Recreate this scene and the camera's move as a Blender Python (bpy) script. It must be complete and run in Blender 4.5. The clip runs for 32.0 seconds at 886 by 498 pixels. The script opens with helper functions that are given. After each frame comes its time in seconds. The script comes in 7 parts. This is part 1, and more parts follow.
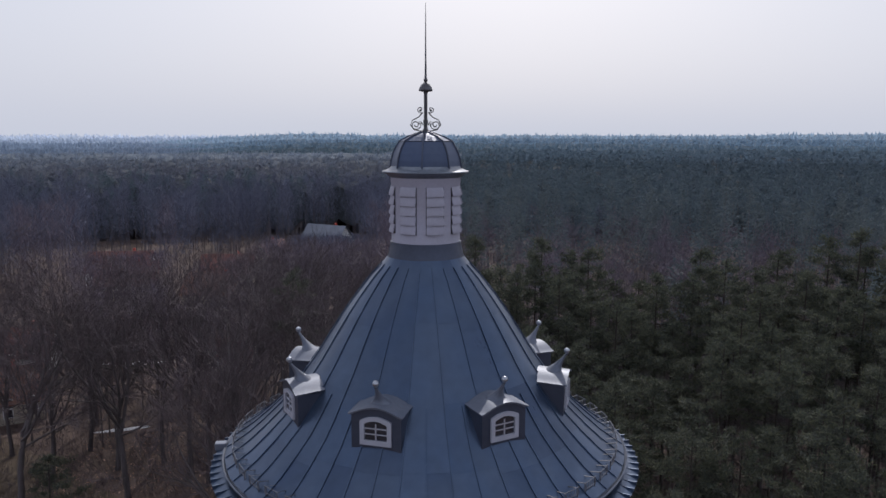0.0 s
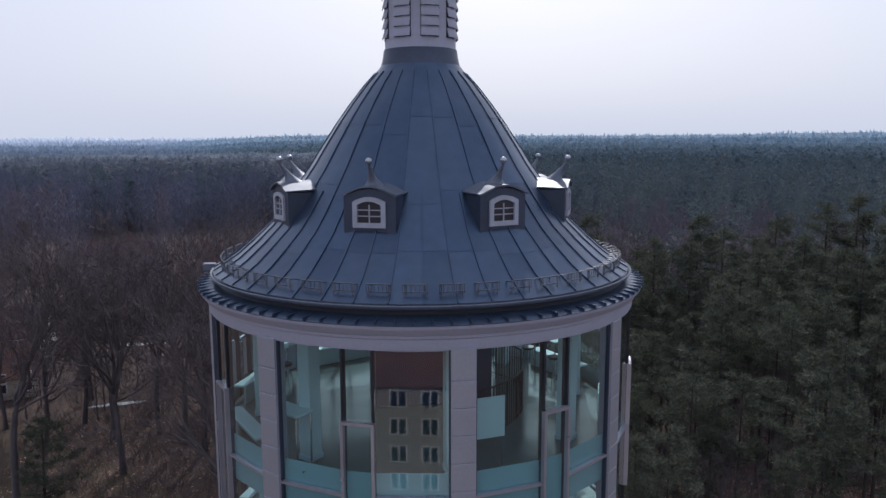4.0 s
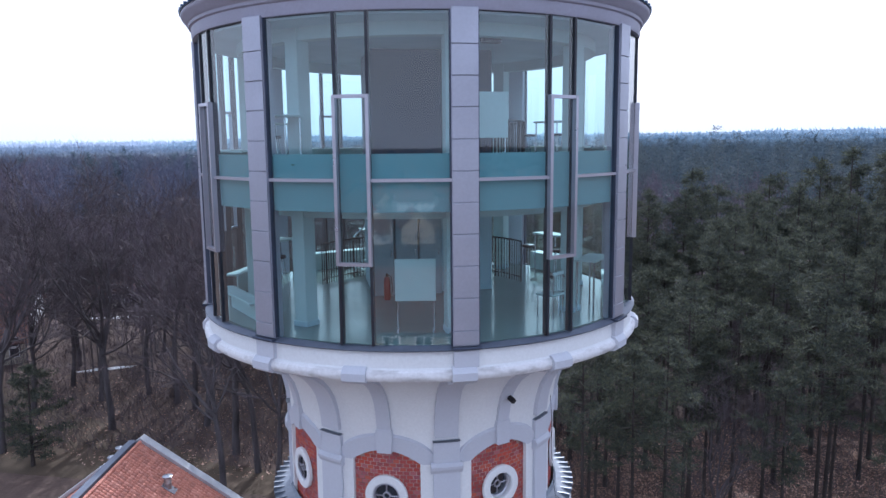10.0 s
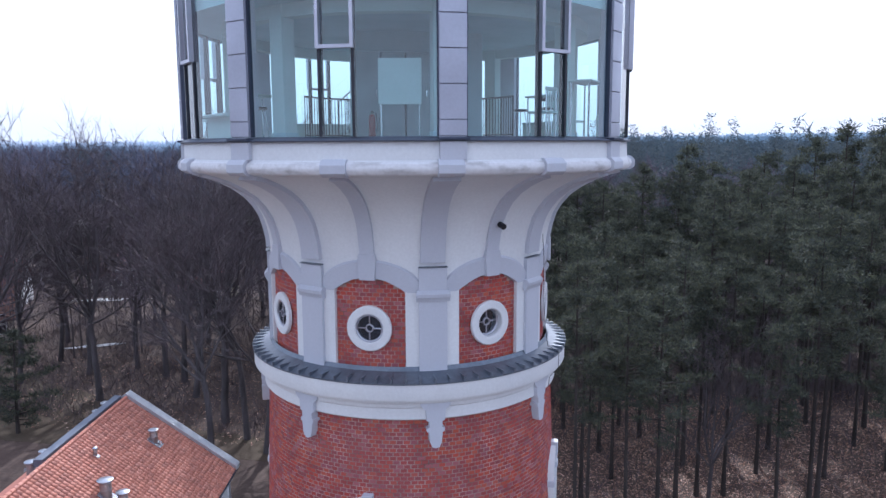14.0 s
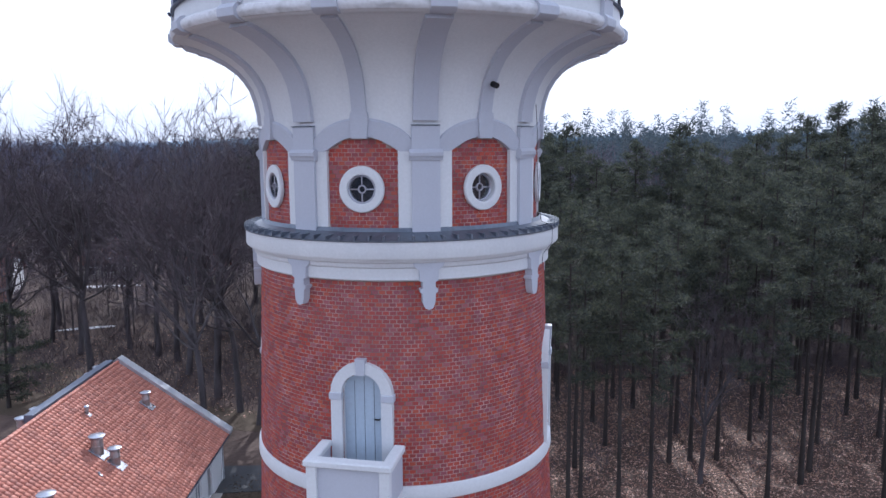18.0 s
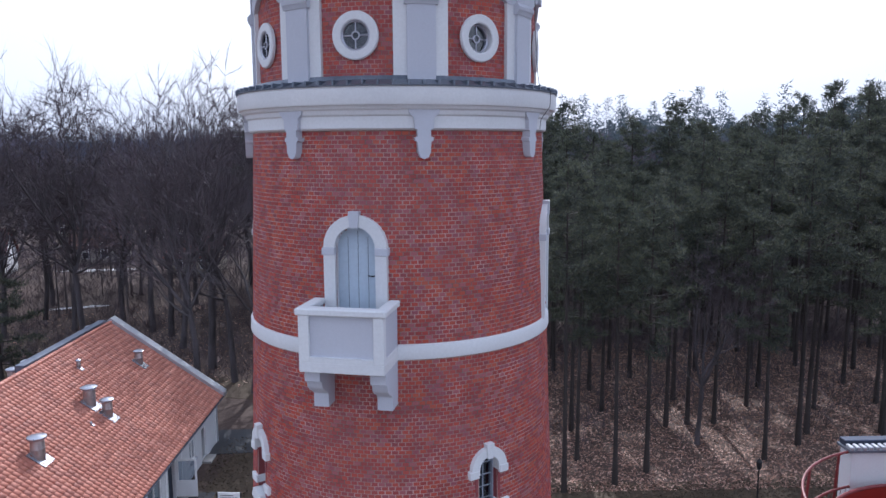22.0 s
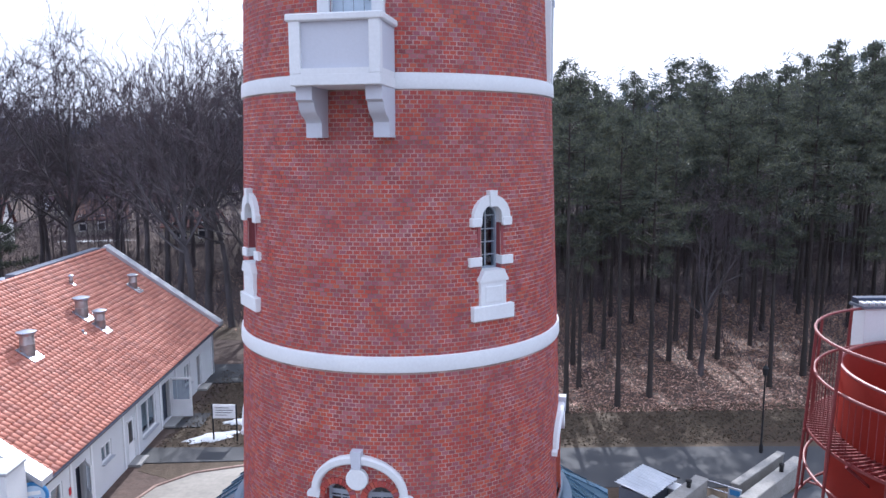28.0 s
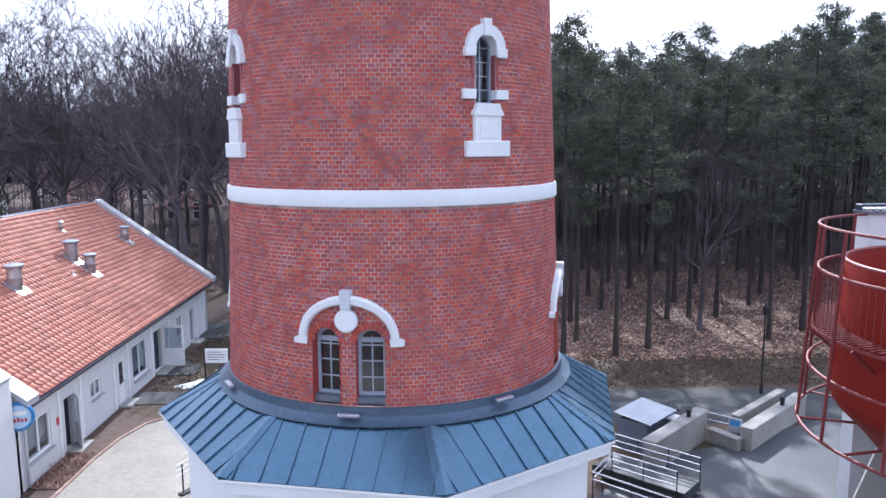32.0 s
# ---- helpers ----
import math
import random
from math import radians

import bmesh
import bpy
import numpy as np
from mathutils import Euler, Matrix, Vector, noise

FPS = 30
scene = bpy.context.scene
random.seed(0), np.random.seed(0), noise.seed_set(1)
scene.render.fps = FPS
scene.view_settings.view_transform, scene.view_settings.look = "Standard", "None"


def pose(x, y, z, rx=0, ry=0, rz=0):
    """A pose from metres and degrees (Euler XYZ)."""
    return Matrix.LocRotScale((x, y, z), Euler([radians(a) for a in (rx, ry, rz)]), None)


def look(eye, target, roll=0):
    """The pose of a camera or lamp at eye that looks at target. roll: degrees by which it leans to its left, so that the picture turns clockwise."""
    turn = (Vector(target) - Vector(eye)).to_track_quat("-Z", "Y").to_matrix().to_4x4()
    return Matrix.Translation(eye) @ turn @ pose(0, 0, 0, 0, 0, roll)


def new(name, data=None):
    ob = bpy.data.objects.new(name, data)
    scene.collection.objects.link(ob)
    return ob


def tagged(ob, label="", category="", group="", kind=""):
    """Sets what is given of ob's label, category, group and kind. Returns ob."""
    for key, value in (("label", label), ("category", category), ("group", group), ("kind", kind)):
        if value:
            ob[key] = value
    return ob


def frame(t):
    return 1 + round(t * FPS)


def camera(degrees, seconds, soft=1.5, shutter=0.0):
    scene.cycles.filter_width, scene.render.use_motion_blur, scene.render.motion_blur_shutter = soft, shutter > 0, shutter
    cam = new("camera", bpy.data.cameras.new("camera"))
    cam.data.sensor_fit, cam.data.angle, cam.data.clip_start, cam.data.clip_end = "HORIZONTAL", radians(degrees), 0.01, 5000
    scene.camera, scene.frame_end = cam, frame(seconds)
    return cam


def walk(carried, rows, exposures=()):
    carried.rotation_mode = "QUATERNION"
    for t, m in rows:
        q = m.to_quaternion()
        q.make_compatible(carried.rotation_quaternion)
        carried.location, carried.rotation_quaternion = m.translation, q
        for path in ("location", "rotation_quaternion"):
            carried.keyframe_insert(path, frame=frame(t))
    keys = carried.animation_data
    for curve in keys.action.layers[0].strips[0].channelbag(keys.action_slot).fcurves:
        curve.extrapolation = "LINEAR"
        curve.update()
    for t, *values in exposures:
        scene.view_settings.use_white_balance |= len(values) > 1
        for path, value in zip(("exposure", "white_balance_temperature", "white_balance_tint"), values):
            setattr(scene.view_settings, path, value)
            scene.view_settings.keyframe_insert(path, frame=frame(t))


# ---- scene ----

cam = camera(62.66, 32.0)
# t, x, y, z, then the three turns in degrees
PATH = [
    (0.0, 0.488, -16.194, 38.300, 81.495, -0.166, 0.377),
    (0.5, 0.477, -16.224, 37.803, 81.562, -0.087, 0.327),
    (1.0, 0.473, -16.266, 37.284, 81.587, -0.066, 0.299),
    (1.5, 0.475, -16.297, 36.757, 81.631, 0.004, 0.280),
    (2.0, 0.456, -16.351, 36.217, 81.618, 0.038, 0.252),
    (2.5, 0.445, -16.353, 35.694, 81.677, 0.078, 0.233),
    (3.0, 0.450, -16.335, 35.151, 81.619, 0.138, 0.225),
    (3.5, 0.477, -16.290, 34.621, 81.688, 0.151, 0.138),
    (5.5, 0.512, -16.058, 32.614, 81.526, 0.317, -0.111),
    (6.0, 0.501, -16.022, 32.121, 81.590, 0.295, -0.133),
    (6.5, 0.440, -15.982, 31.656, 81.655, 0.276, -0.245),
    (7.0, 0.414, -15.971, 31.166, 81.633, 0.383, -0.396),
    (7.5, 0.468, -15.985, 30.743, 81.719, 0.439, -0.419),
    (8.0, 0.503, -16.022, 30.299, 81.715, 0.436, -0.475),
    (8.5, 0.509, -16.050, 29.876, 81.776, 0.393, -0.549),
    (9.0, 0.460, -16.103, 29.425, 81.733, 0.418, -0.598),
    (9.5, 0.383, -16.155, 29.040, 81.742, 0.494, -0.633),
    (10.0, 0.334, -16.138, 28.654, 81.753, 0.569, -0.661),
    (10.5, 0.346, -16.060, 28.267, 81.781, 0.612, -0.669),
    (11.0, 0.417, -15.971, 27.831, 81.795, 0.626, -0.721),
    (11.5, 0.481, -15.931, 27.410, 81.850, 0.523, -0.733),
    (12.0, 0.497, -15.948, 26.961, 81.846, 0.432, -0.869),
    (12.5, 0.471, -15.965, 26.518, 81.794, 0.402, -1.036),
    (13.0, 0.473, -15.990, 26.045, 81.901, 0.256, -1.049),
    (13.5, 0.491, -15.983, 25.625, 81.977, 0.215, -1.043),
    (14.0, 0.448, -15.897, 25.209, 81.990, 0.268, -1.070),
    (14.5, 0.425, -15.870, 24.800, 82.052, 0.311, -1.105),
    (15.0, 0.449, -15.894, 24.374, 82.021, 0.302, -1.255),
    (15.5, 0.480, -15.954, 24.026, 82.051, 0.297, -1.244),
    (17.5, 0.446, -16.156, 22.951, 82.027, 0.341, -1.531),
    (18.0, 0.437, -16.167, 22.665, 82.056, 0.359, -1.604),
    (18.5, 0.442, -16.136, 22.376, 82.050, 0.364, -1.604),
    (19.0, 0.439, -16.127, 22.061, 82.047, 0.351, -1.628),
    (19.5, 0.464, -16.146, 21.757, 82.042, 0.388, -1.673),
    (20.0, 0.474, -16.136, 21.411, 82.028, 0.391, -1.747),
    (20.5, 0.470, -16.132, 21.060, 82.052, 0.338, -1.768),
    (21.0, 0.455, -16.161, 20.671, 82.025, 0.300, -1.798),
    (21.5, 0.428, -16.210, 20.311, 82.040, 0.314, -1.874),
    (22.0, 0.425, -16.215, 19.947, 82.053, 0.304, -1.913),
    (22.5, 0.424, -16.231, 19.558, 82.071, 0.319, -1.977),
    (23.0, 0.467, -16.257, 19.134, 82.067, 0.284, -2.010),
    (23.5, 0.497, -16.276, 18.711, 82.079, 0.267, -2.031),
    (24.0, 0.496, -16.295, 18.202, 82.066, 0.237, -2.054),
    (24.5, 0.502, -16.270, 17.748, 82.085, 0.235, -2.022),
    (25.0, 0.513, -16.245, 17.340, 82.056, 0.255, -2.024),
    (25.5, 0.503, -16.224, 16.956, 82.050, 0.249, -2.004),
    (27.5, 0.419, -16.191, 15.452, 81.982, 0.230, -1.952),
    (28.0, 0.393, -16.102, 15.099, 82.036, 0.269, -1.953),
    (28.5, 0.379, -16.023, 14.758, 82.064, 0.287, -1.933),
    (29.0, 0.374, -15.995, 14.373, 82.058, 0.288, -1.935),
    (29.5, 0.375, -15.986, 14.030, 82.063, 0.292, -1.981),
    (30.0, 0.410, -16.003, 13.658, 82.029, 0.289, -2.007),
    (30.5, 0.446, -16.004, 13.312, 82.011, 0.319, -2.040),
    (31.0, 0.465, -16.008, 12.914, 81.962, 0.309, -2.105),
    (31.5, 0.460, -16.011, 12.527, 81.957, 0.306, -2.150),
    (32.0, 0.462, -15.962, 12.140, 81.922, 0.355, -2.190),
]
EXPOSURES = [(t, e, k, 12) for t, e, k in ((0.0, -0.14, 6250), (3.5, -0.06, 6050), (6.0, 0.28, 5730), (9.0, 0.72, 5540), (12.0, 0.68, 5530), (17.5, 0.64, 5560), (20.0, 0.46, 5600), (22.0, 0.47, 5610), (24.0, 0.71, 5620), (28.0, 1.02, 5570), (32.0, 1.15, 5530))]
walk(cam, [(t, pose(x, y, z, a, b, c)) for t, x, y, z, a, b, c in PATH], EXPOSURES)

# ---- sky and sun: hazy spring light from beyond the tower ----
SUN_UP, SUN_AZ = 39.0, 5.0   # degrees above the horizon; degrees right of straight ahead
world = bpy.data.worlds.new("world")
scene.world = world
world.use_nodes = True
wn, wl = world.node_tree.nodes, world.node_tree.links
sky = wn.new("ShaderNodeTexSky")
sky.sky_type, sky.sun_disc = "NISHITA", False
sky.sun_elevation, sky.sun_rotation = radians(SUN_UP), radians(SUN_AZ)
sky.air_density, sky.dust_density, sky.ozone_density = 1.0, 7.0, 1.0
veil = wn.new("ShaderNodeMix")
veil.data_type = "RGBA"
veil.inputs[0].default_value = 0.77
veil.inputs[7].default_value = (9.2, 9.6, 10.75, 1)
wl.new(sky.outputs[0], veil.inputs[6])
wl.new(veil.outputs[2], wn["Background"].inputs[0])
wn["Background"].inputs[1].default_value = 0.09
sun = new("sun", bpy.data.lights.new("sun", "SUN"))
sun.data.energy, sun.data.angle, sun.data.color = 3.35, radians(0.6), (1.0, 0.93, 0.84)
az, up = radians(SUN_AZ), radians(SUN_UP)
sun.matrix_world = look((0, 0, 60), Vector((0, 0, 60)) - Vector((math.sin(az) * math.cos(up), math.cos(az) * math.cos(up), math.sin(up))))


# ---- materials ----
def material(name, base, rough=0.6, metal=0.0, var=0.14, scale=1.5, fine=30.0, bump=0.15, dist=0.01, tint=None, streak=0.0,
             ramp=None, pick="", spec=0.5, coat=0.0, thin=0.0, patch=0.25, lo=0.3, hi=0.7):
    """A node material: base colour varied at two scales, relief, uneven gloss; with a ramp, one of its colours for each piece."""
    m = bpy.data.materials.new(name)
    m.use_nodes = True
    n, l = m.node_tree.nodes, m.node_tree.links
    b = n["Principled BSDF"]
    b.inputs["Metallic"].default_value = metal
    b.inputs["Specular IOR Level"].default_value = spec
    b.inputs["Coat Weight"].default_value = coat
    co = n.new("ShaderNodeNewGeometry")
    big, small = n.new("ShaderNodeTexNoise"), n.new("ShaderNodeTexNoise")
    for tex, s, d in ((big, scale, 4.0), (small, fine, 6.0)):
        tex.inputs["Scale"].default_value, tex.inputs["Detail"].default_value = s, d
    where = co.outputs["Position"]
    if streak:
        mp = n.new("ShaderNodeMapping")
        mp.inputs["Scale"].default_value = (1, 1, streak)
        l.new(where, mp.inputs[0])
        where = mp.outputs[0]
    l.new(where, big.inputs["Vector"])
    l.new(co.outputs["Position"], small.inputs["Vector"])

    def mix(kind, fac, a, c):
        x = n.new("ShaderNodeMix")
        x.data_type, x.blend_type = "RGBA", kind
        for sock, v in ((0, fac), (6, a), (7, c)):
            if isinstance(v, (int, float)):
                x.inputs[sock].default_value = v
            elif isinstance(v, tuple):
                x.inputs[sock].default_value = (*v, 1)
            else:
                l.new(v, x.inputs[sock])
        return x.outputs[2]

    col = base
    if ramp:
        if pick == "island":
            rnd = n.new("ShaderNodeNewGeometry").outputs["Random Per Island"]
        else:
            rnd = n.new("ShaderNodeObjectInfo").outputs["Random"]
        cr = n.new("ShaderNodeValToRGB")
        cr.color_ramp.interpolation = "CONSTANT"
        while len(cr.color_ramp.elements) < len(ramp):
            cr.color_ramp.elements.new(0.5)
        for i, (e, c) in enumerate(zip(cr.color_ramp.elements, ramp)):
            e.position, e.color = i / len(ramp), (*c, 1)
        l.new(rnd, cr.inputs[0])
        col = cr.outputs[0]
    spread = n.new("ShaderNodeMapRange")
    spread.inputs["From Min"].default_value, spread.inputs["From Max"].default_value = lo, hi
    l.new(big.outputs[0], spread.inputs[0])
    other = tint if tint else tuple(min(1, v * (1 - 2.2 * var)) for v in base)
    col = mix("MIX", mult(n, l, spread.outputs[0], patch if ramp else (0.55 if tint else 1.0)), col, other)
    col = mix("MULTIPLY", min(1.0, var * 3), col, mix("MIX", small.outputs[0], (0.45, 0.45, 0.45), (1.35, 1.35, 1.35)))
    l.new(col, b.inputs["Base Color"])
    rr = n.new("ShaderNodeMapRange")
    rr.inputs["To Min"].default_value, rr.inputs["To Max"].default_value = max(0.03, rough - 0.13), min(1, rough + 0.13)
    l.new(big.outputs[0], rr.inputs[0])
    l.new(rr.outputs[0], b.inputs["Roughness"])
    if thin:   # leaves let light through
        tl, ms = n.new("ShaderNodeBsdfTranslucent"), n.new("ShaderNodeMixShader")
        ms.inputs[0].default_value = thin
        l.new(col, tl.inputs[0])
        l.new(b.outputs[0], ms.inputs[1])
        l.new(tl.outputs[0], ms.inputs[2])
        l.new(ms.outputs[0], n["Material Output"].inputs[0])
    if bump:
        bp = n.new("ShaderNodeBump")
        bp.inputs["Strength"].default_value, bp.inputs["Distance"].default_value = bump, dist
        l.new(small.outputs[0], bp.inputs["Height"])
        l.new(bp.outputs[0], b.inputs["Normal"])
    return m


def mult(n, l, sock, k):
    x = n.new("ShaderNodeMath")
    x.operation = "MULTIPLY"
    x.inputs[1].default_value = k
    l.new(sock, x.inputs[0])
    return x.outputs[0]


def glass(name, tint, gloss=1.0, ior=1.5, clear=1.0):
    """A thin pane: tinted see-through, with reflection by Fresnel."""
    m = bpy.data.materials.new(name)
    m.use_nodes = True
    n, l = m.node_tree.nodes, m.node_tree.links
    n.remove(n["Principled BSDF"])
    t, g, mx, lw = (n.new("ShaderNode" + k) for k in ("BsdfTransparent", "BsdfGlossy", "MixShader", "LayerWeight"))
    t.inputs[0].default_value = (*tint, 1)
    g.inputs["Roughness"].default_value = 0.02
    g.inputs["Color"].default_value = (gloss, gloss, gloss, 1)
    lw.inputs[0].default_value = 0.5
    p5 = n.new("ShaderNodeMath")
    p5.operation = "POWER"
    p5.inputs[1].default_value = 4.0
    l.new(lw.outputs["Facing"], p5.inputs[0])
    f0 = ((ior - 1) / (ior + 1)) ** 2
    mr = n.new("ShaderNodeMapRange")
    mr.inputs["To Min"].default_value, mr.inputs["To Max"].default_value = f0, 1.0
    l.new(p5.outputs[0], mr.inputs[0])
    l.new(mr.outputs[0], mx.inputs[0])
    l.new(t.outputs[0], mx.inputs[1])
    l.new(g.outputs[0], mx.inputs[2])
    l.new(mx.outputs[0], n["Material Output"].inputs[0])
    return m


BRICKS = [(0.42, 0.074, 0.040), (0.30, 0.044, 0.040), (0.45, 0.092, 0.052), (0.29, 0.048, 0.044), (0.36, 0.050, 0.042), (0.29, 0.082, 0.105),
          (0.45, 0.066, 0.040), (0.37, 0.115, 0.130), (0.30, 0.056, 0.060), (0.40, 0.060, 0.042), (0.25, 0.055, 0.062), (0.36, 0.056, 0.045)]
M = {
    "brick": material("brick_joined", (0.33, 0.07, 0.045), 0.72, var=0.17, scale=0.8, fine=38, bump=0.5, dist=0.008, tint=(0.34, 0.105, 0.115), patch=0.5, lo=0.44, hi=0.8, ramp=BRICKS, pick="island"),
    "brick_one": material("brick_single", (0.33, 0.07, 0.045), 0.72, var=0.17, scale=0.8, fine=38, bump=0.5, dist=0.008, tint=(0.34, 0.105, 0.115), patch=0.5, lo=0.44, hi=0.8, ramp=BRICKS, pick="object"),
    "mortar": material("mortar", (0.58, 0.415, 0.375), 0.9, var=0.33, scale=2.2, fine=50, bump=0.3),
    "white": material("white_render", (0.72, 0.73, 0.75), 0.7, var=0.07, scale=0.9, fine=20, bump=0.14, tint=(0.60, 0.61, 0.64), streak=0.25),
    "grey": material("grey_render", (0.52, 0.535, 0.60), 0.7, var=0.05, scale=0.7, fine=25, bump=0.12, tint=(0.46, 0.48, 0.55), streak=0.25),
    "stained": material("stained_render", (0.72, 0.72, 0.75), 0.8, var=0.12, scale=2.6, fine=18, bump=0.2, tint=(0.20, 0.185, 0.18), streak=2.5, lo=0.50, hi=0.74),
    "roof": material("zinc_roof", (0.046, 0.076, 0.140), 0.33, 0.62, var=0.17, scale=1.3, fine=4, bump=0.10, dist=0.02, tint=(0.078, 0.105, 0.158), streak=0.22, patch=0.5),
    "seam": material("zinc_seam", (0.036, 0.054, 0.092), 0.45, 0.5, var=0.08, scale=2, fine=20, bump=0.05),
    "zincdark": material("dark_zinc", (0.064, 0.078, 0.122), 0.45, 0.5, var=0.12, scale=1.2, fine=12, bump=0.06),
    "zincmid": material("weathered_zinc", (0.105, 0.125, 0.175), 0.5, 0.35, var=0.15, scale=3.0, fine=14, bump=0.08, tint=(0.16, 0.175, 0.22)),
    "guard": material("grey_guard_iron", (0.17, 0.18, 0.215), 0.5, 0.5, var=0.15, scale=5, fine=30, bump=0.05),
    "roof_sheet": material("zinc_roof_sheet", (0.046, 0.076, 0.140), 0.33, 0.62, var=0.17, scale=1.3, fine=4, bump=0.10, dist=0.02, tint=(0.078, 0.105, 0.158), streak=0.22, patch=0.5, pick="object", ramp=[(0.035, 0.058, 0.113), (0.046, 0.076, 0.142), (0.041, 0.067, 0.126), (0.056, 0.087, 0.154), (0.043, 0.069, 0.130), (0.050, 0.078, 0.140)]),
    "lantern": material("lilac_render", (0.330, 0.335, 0.435), 0.55, var=0.08, scale=1.5, fine=20, bump=0.06, tint=(0.31, 0.31, 0.37)),
    "dome_zinc": material("dome_zinc_sheet", (0.048, 0.072, 0.140), 0.48, 0.5, var=0.12, scale=1.6, fine=10, bump=0.06, tint=(0.085, 0.105, 0.155), streak=0.2),
    "spire_iron": material("grey_spire_iron", (0.105, 0.105, 0.125), 0.5, 0.4, var=0.2, scale=5, fine=30, bump=0.08),
    "dframe": material("dormer_frame", (0.37, 0.385, 0.47), 0.6, var=0.08, scale=3, fine=25, bump=0.08),
    "zincpale": material("pale_zinc", (0.42, 0.45, 0.52), 0.3, 0.85, var=0.1, scale=2.0, fine=14, bump=0.05),
    "bluezinc": material("blue_zinc", (0.078, 0.146, 0.218), 0.27, 0.66, var=0.14, scale=0.9, fine=7, bump=0.06, tint=(0.105, 0.178, 0.26)),
    "flash": material("flashing_zinc", (0.062, 0.098, 0.150), 0.45, 0.5, var=0.2, scale=1.5, fine=9, bump=0.1, tint=(0.11, 0.145, 0.195)),
    "panel": material("grey_panel", (0.42, 0.435, 0.52), 0.36, 0.55, var=0.06, scale=0.9, fine=20, bump=0.04),
    "frame": material("light_alu", (0.46, 0.46, 0.53), 0.32, 0.75, var=0.04, scale=3, fine=40, bump=0.03),
    "dark": material("dark_frame", (0.03, 0.032, 0.045), 0.4, 0.3, var=0.1, scale=3, fine=30, bump=0.03),
    "iron": material("dark_iron", (0.035, 0.035, 0.04), 0.5, 0.6, var=0.2, scale=6, fine=40, bump=0.1),
    "door": material("pale_blue_wood", (0.49, 0.585, 0.69), 0.55, var=0.08, scale=2, fine=16, bump=0.15, streak=0.15),
    # white with the tinted glass's teal cast put into the colour
    "inner": material("inner_white", (0.52, 0.63, 0.635), 0.6, var=0.04, scale=1, fine=20, bump=0.05),
    "teal": material("spandrel_glass", (0.215, 0.365, 0.40), 0.10, var=0.04, scale=1, fine=8, bump=0.0, coat=0.6),
    # pale tile, likewise coloured by the teal cast of the glass
    "floorin": material("pale_tile_floor", (0.25, 0.31, 0.305), 0.15, var=0.06, scale=1.2, fine=10, bump=0.02),
    "wood": material("brown_wood", (0.115, 0.085, 0.070), 0.45, var=0.2, scale=2, fine=14, bump=0.1, streak=0.2),
    "glass": glass("drum_glass", (0.745, 0.90, 0.93), 1.0, 1.86),
    "clear_window": glass("clear_window_glass", (0.50, 0.57, 0.66), 1.0, 1.9),
    "window": glass("window_glass", (0.45, 0.50, 0.56), 1.0, 1.9),
    "paleframe": material("blue_grey_frame", (0.34, 0.39, 0.47), 0.45, var=0.08, scale=3, fine=30, bump=0.05),
    "ledge": material("ledge_zinc", (0.135, 0.16, 0.205), 0.42, 0.5, var=0.2, scale=2.5, fine=10, bump=0.08, tint=(0.22, 0.245, 0.29)),
    # near-black blue that stands in for the shade of unlit rooms
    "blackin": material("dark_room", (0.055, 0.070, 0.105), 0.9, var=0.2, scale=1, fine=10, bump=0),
}


# ---- helpers for shapes ----
def V(r, a, z):
    """A point r metres from the tower's axis, a degrees round from its near side (to the right), z up."""
    a = radians(a)
    return Vector((r * math.sin(a), -r * math.cos(a), z))


def lathe(profile, n=96, a0=0.0, a1=360.0, loop=False):
    bm = bmesh.new()
    full = abs(a1 - a0) > 359.9
    m = n if full else n + 1
    cols = [[bm.verts.new(V(max(r, 0.0005), a0 + (a1 - a0) * i / n, z)) for r, z in profile] for i in range(m)]
    k = len(profile)
    for i in range(n):
        p, q = cols[i], cols[(i + 1) % m]
        for j in range(k if loop else k - 1):
            bm.faces.new((p[j], p[(j + 1) % k], q[(j + 1) % k], q[j]))
    if loop and not full:
        bm.faces.new(cols[0])
        bm.faces.new(cols[-1][::-1])
    bmesh.ops.recalc_face_normals(bm, faces=bm.faces)
    return bm


def arcblock(r0, r1, a0, a1, z0, z1, n=4, chamfer=0.0):
    c = chamfer
    prof = [(r0, z0), (r1 - c, z0), (r1, z0 + c), (r1, z1 - c), (r1 - c, z1), (r0, z1)] if c else [(r0, z0), (r1, z0), (r1, z1), (r0, z1)]
    return lathe(prof, n, a0, a1, loop=True)


def box(cx, cy, cz, sx, sy, sz, bevel=0.0, turn=0.0, bm=None):
    """A box round its centre, turned about z by degrees, with bevelled edges."""
    made = bmesh.new()
    bmesh.ops.create_cube(made, size=1.0, matrix=pose(cx, cy, cz, 0, 0, turn) @ Matrix.Diagonal((sx, sy, sz, 1)))
    if bevel:
        bmesh.ops.bevel(made, geom=list(made.edges), offset=bevel, segments=1, affect="EDGES")
    return add(bm, made)


def add(bm, other):
    """Puts one bmesh into another."""
    if bm is None:
        return other
    keep = bpy.data.meshes.new("x")
    other.to_mesh(keep)
    other.free()
    bm.from_mesh(keep)
    bpy.data.meshes.remove(keep)
    return bm


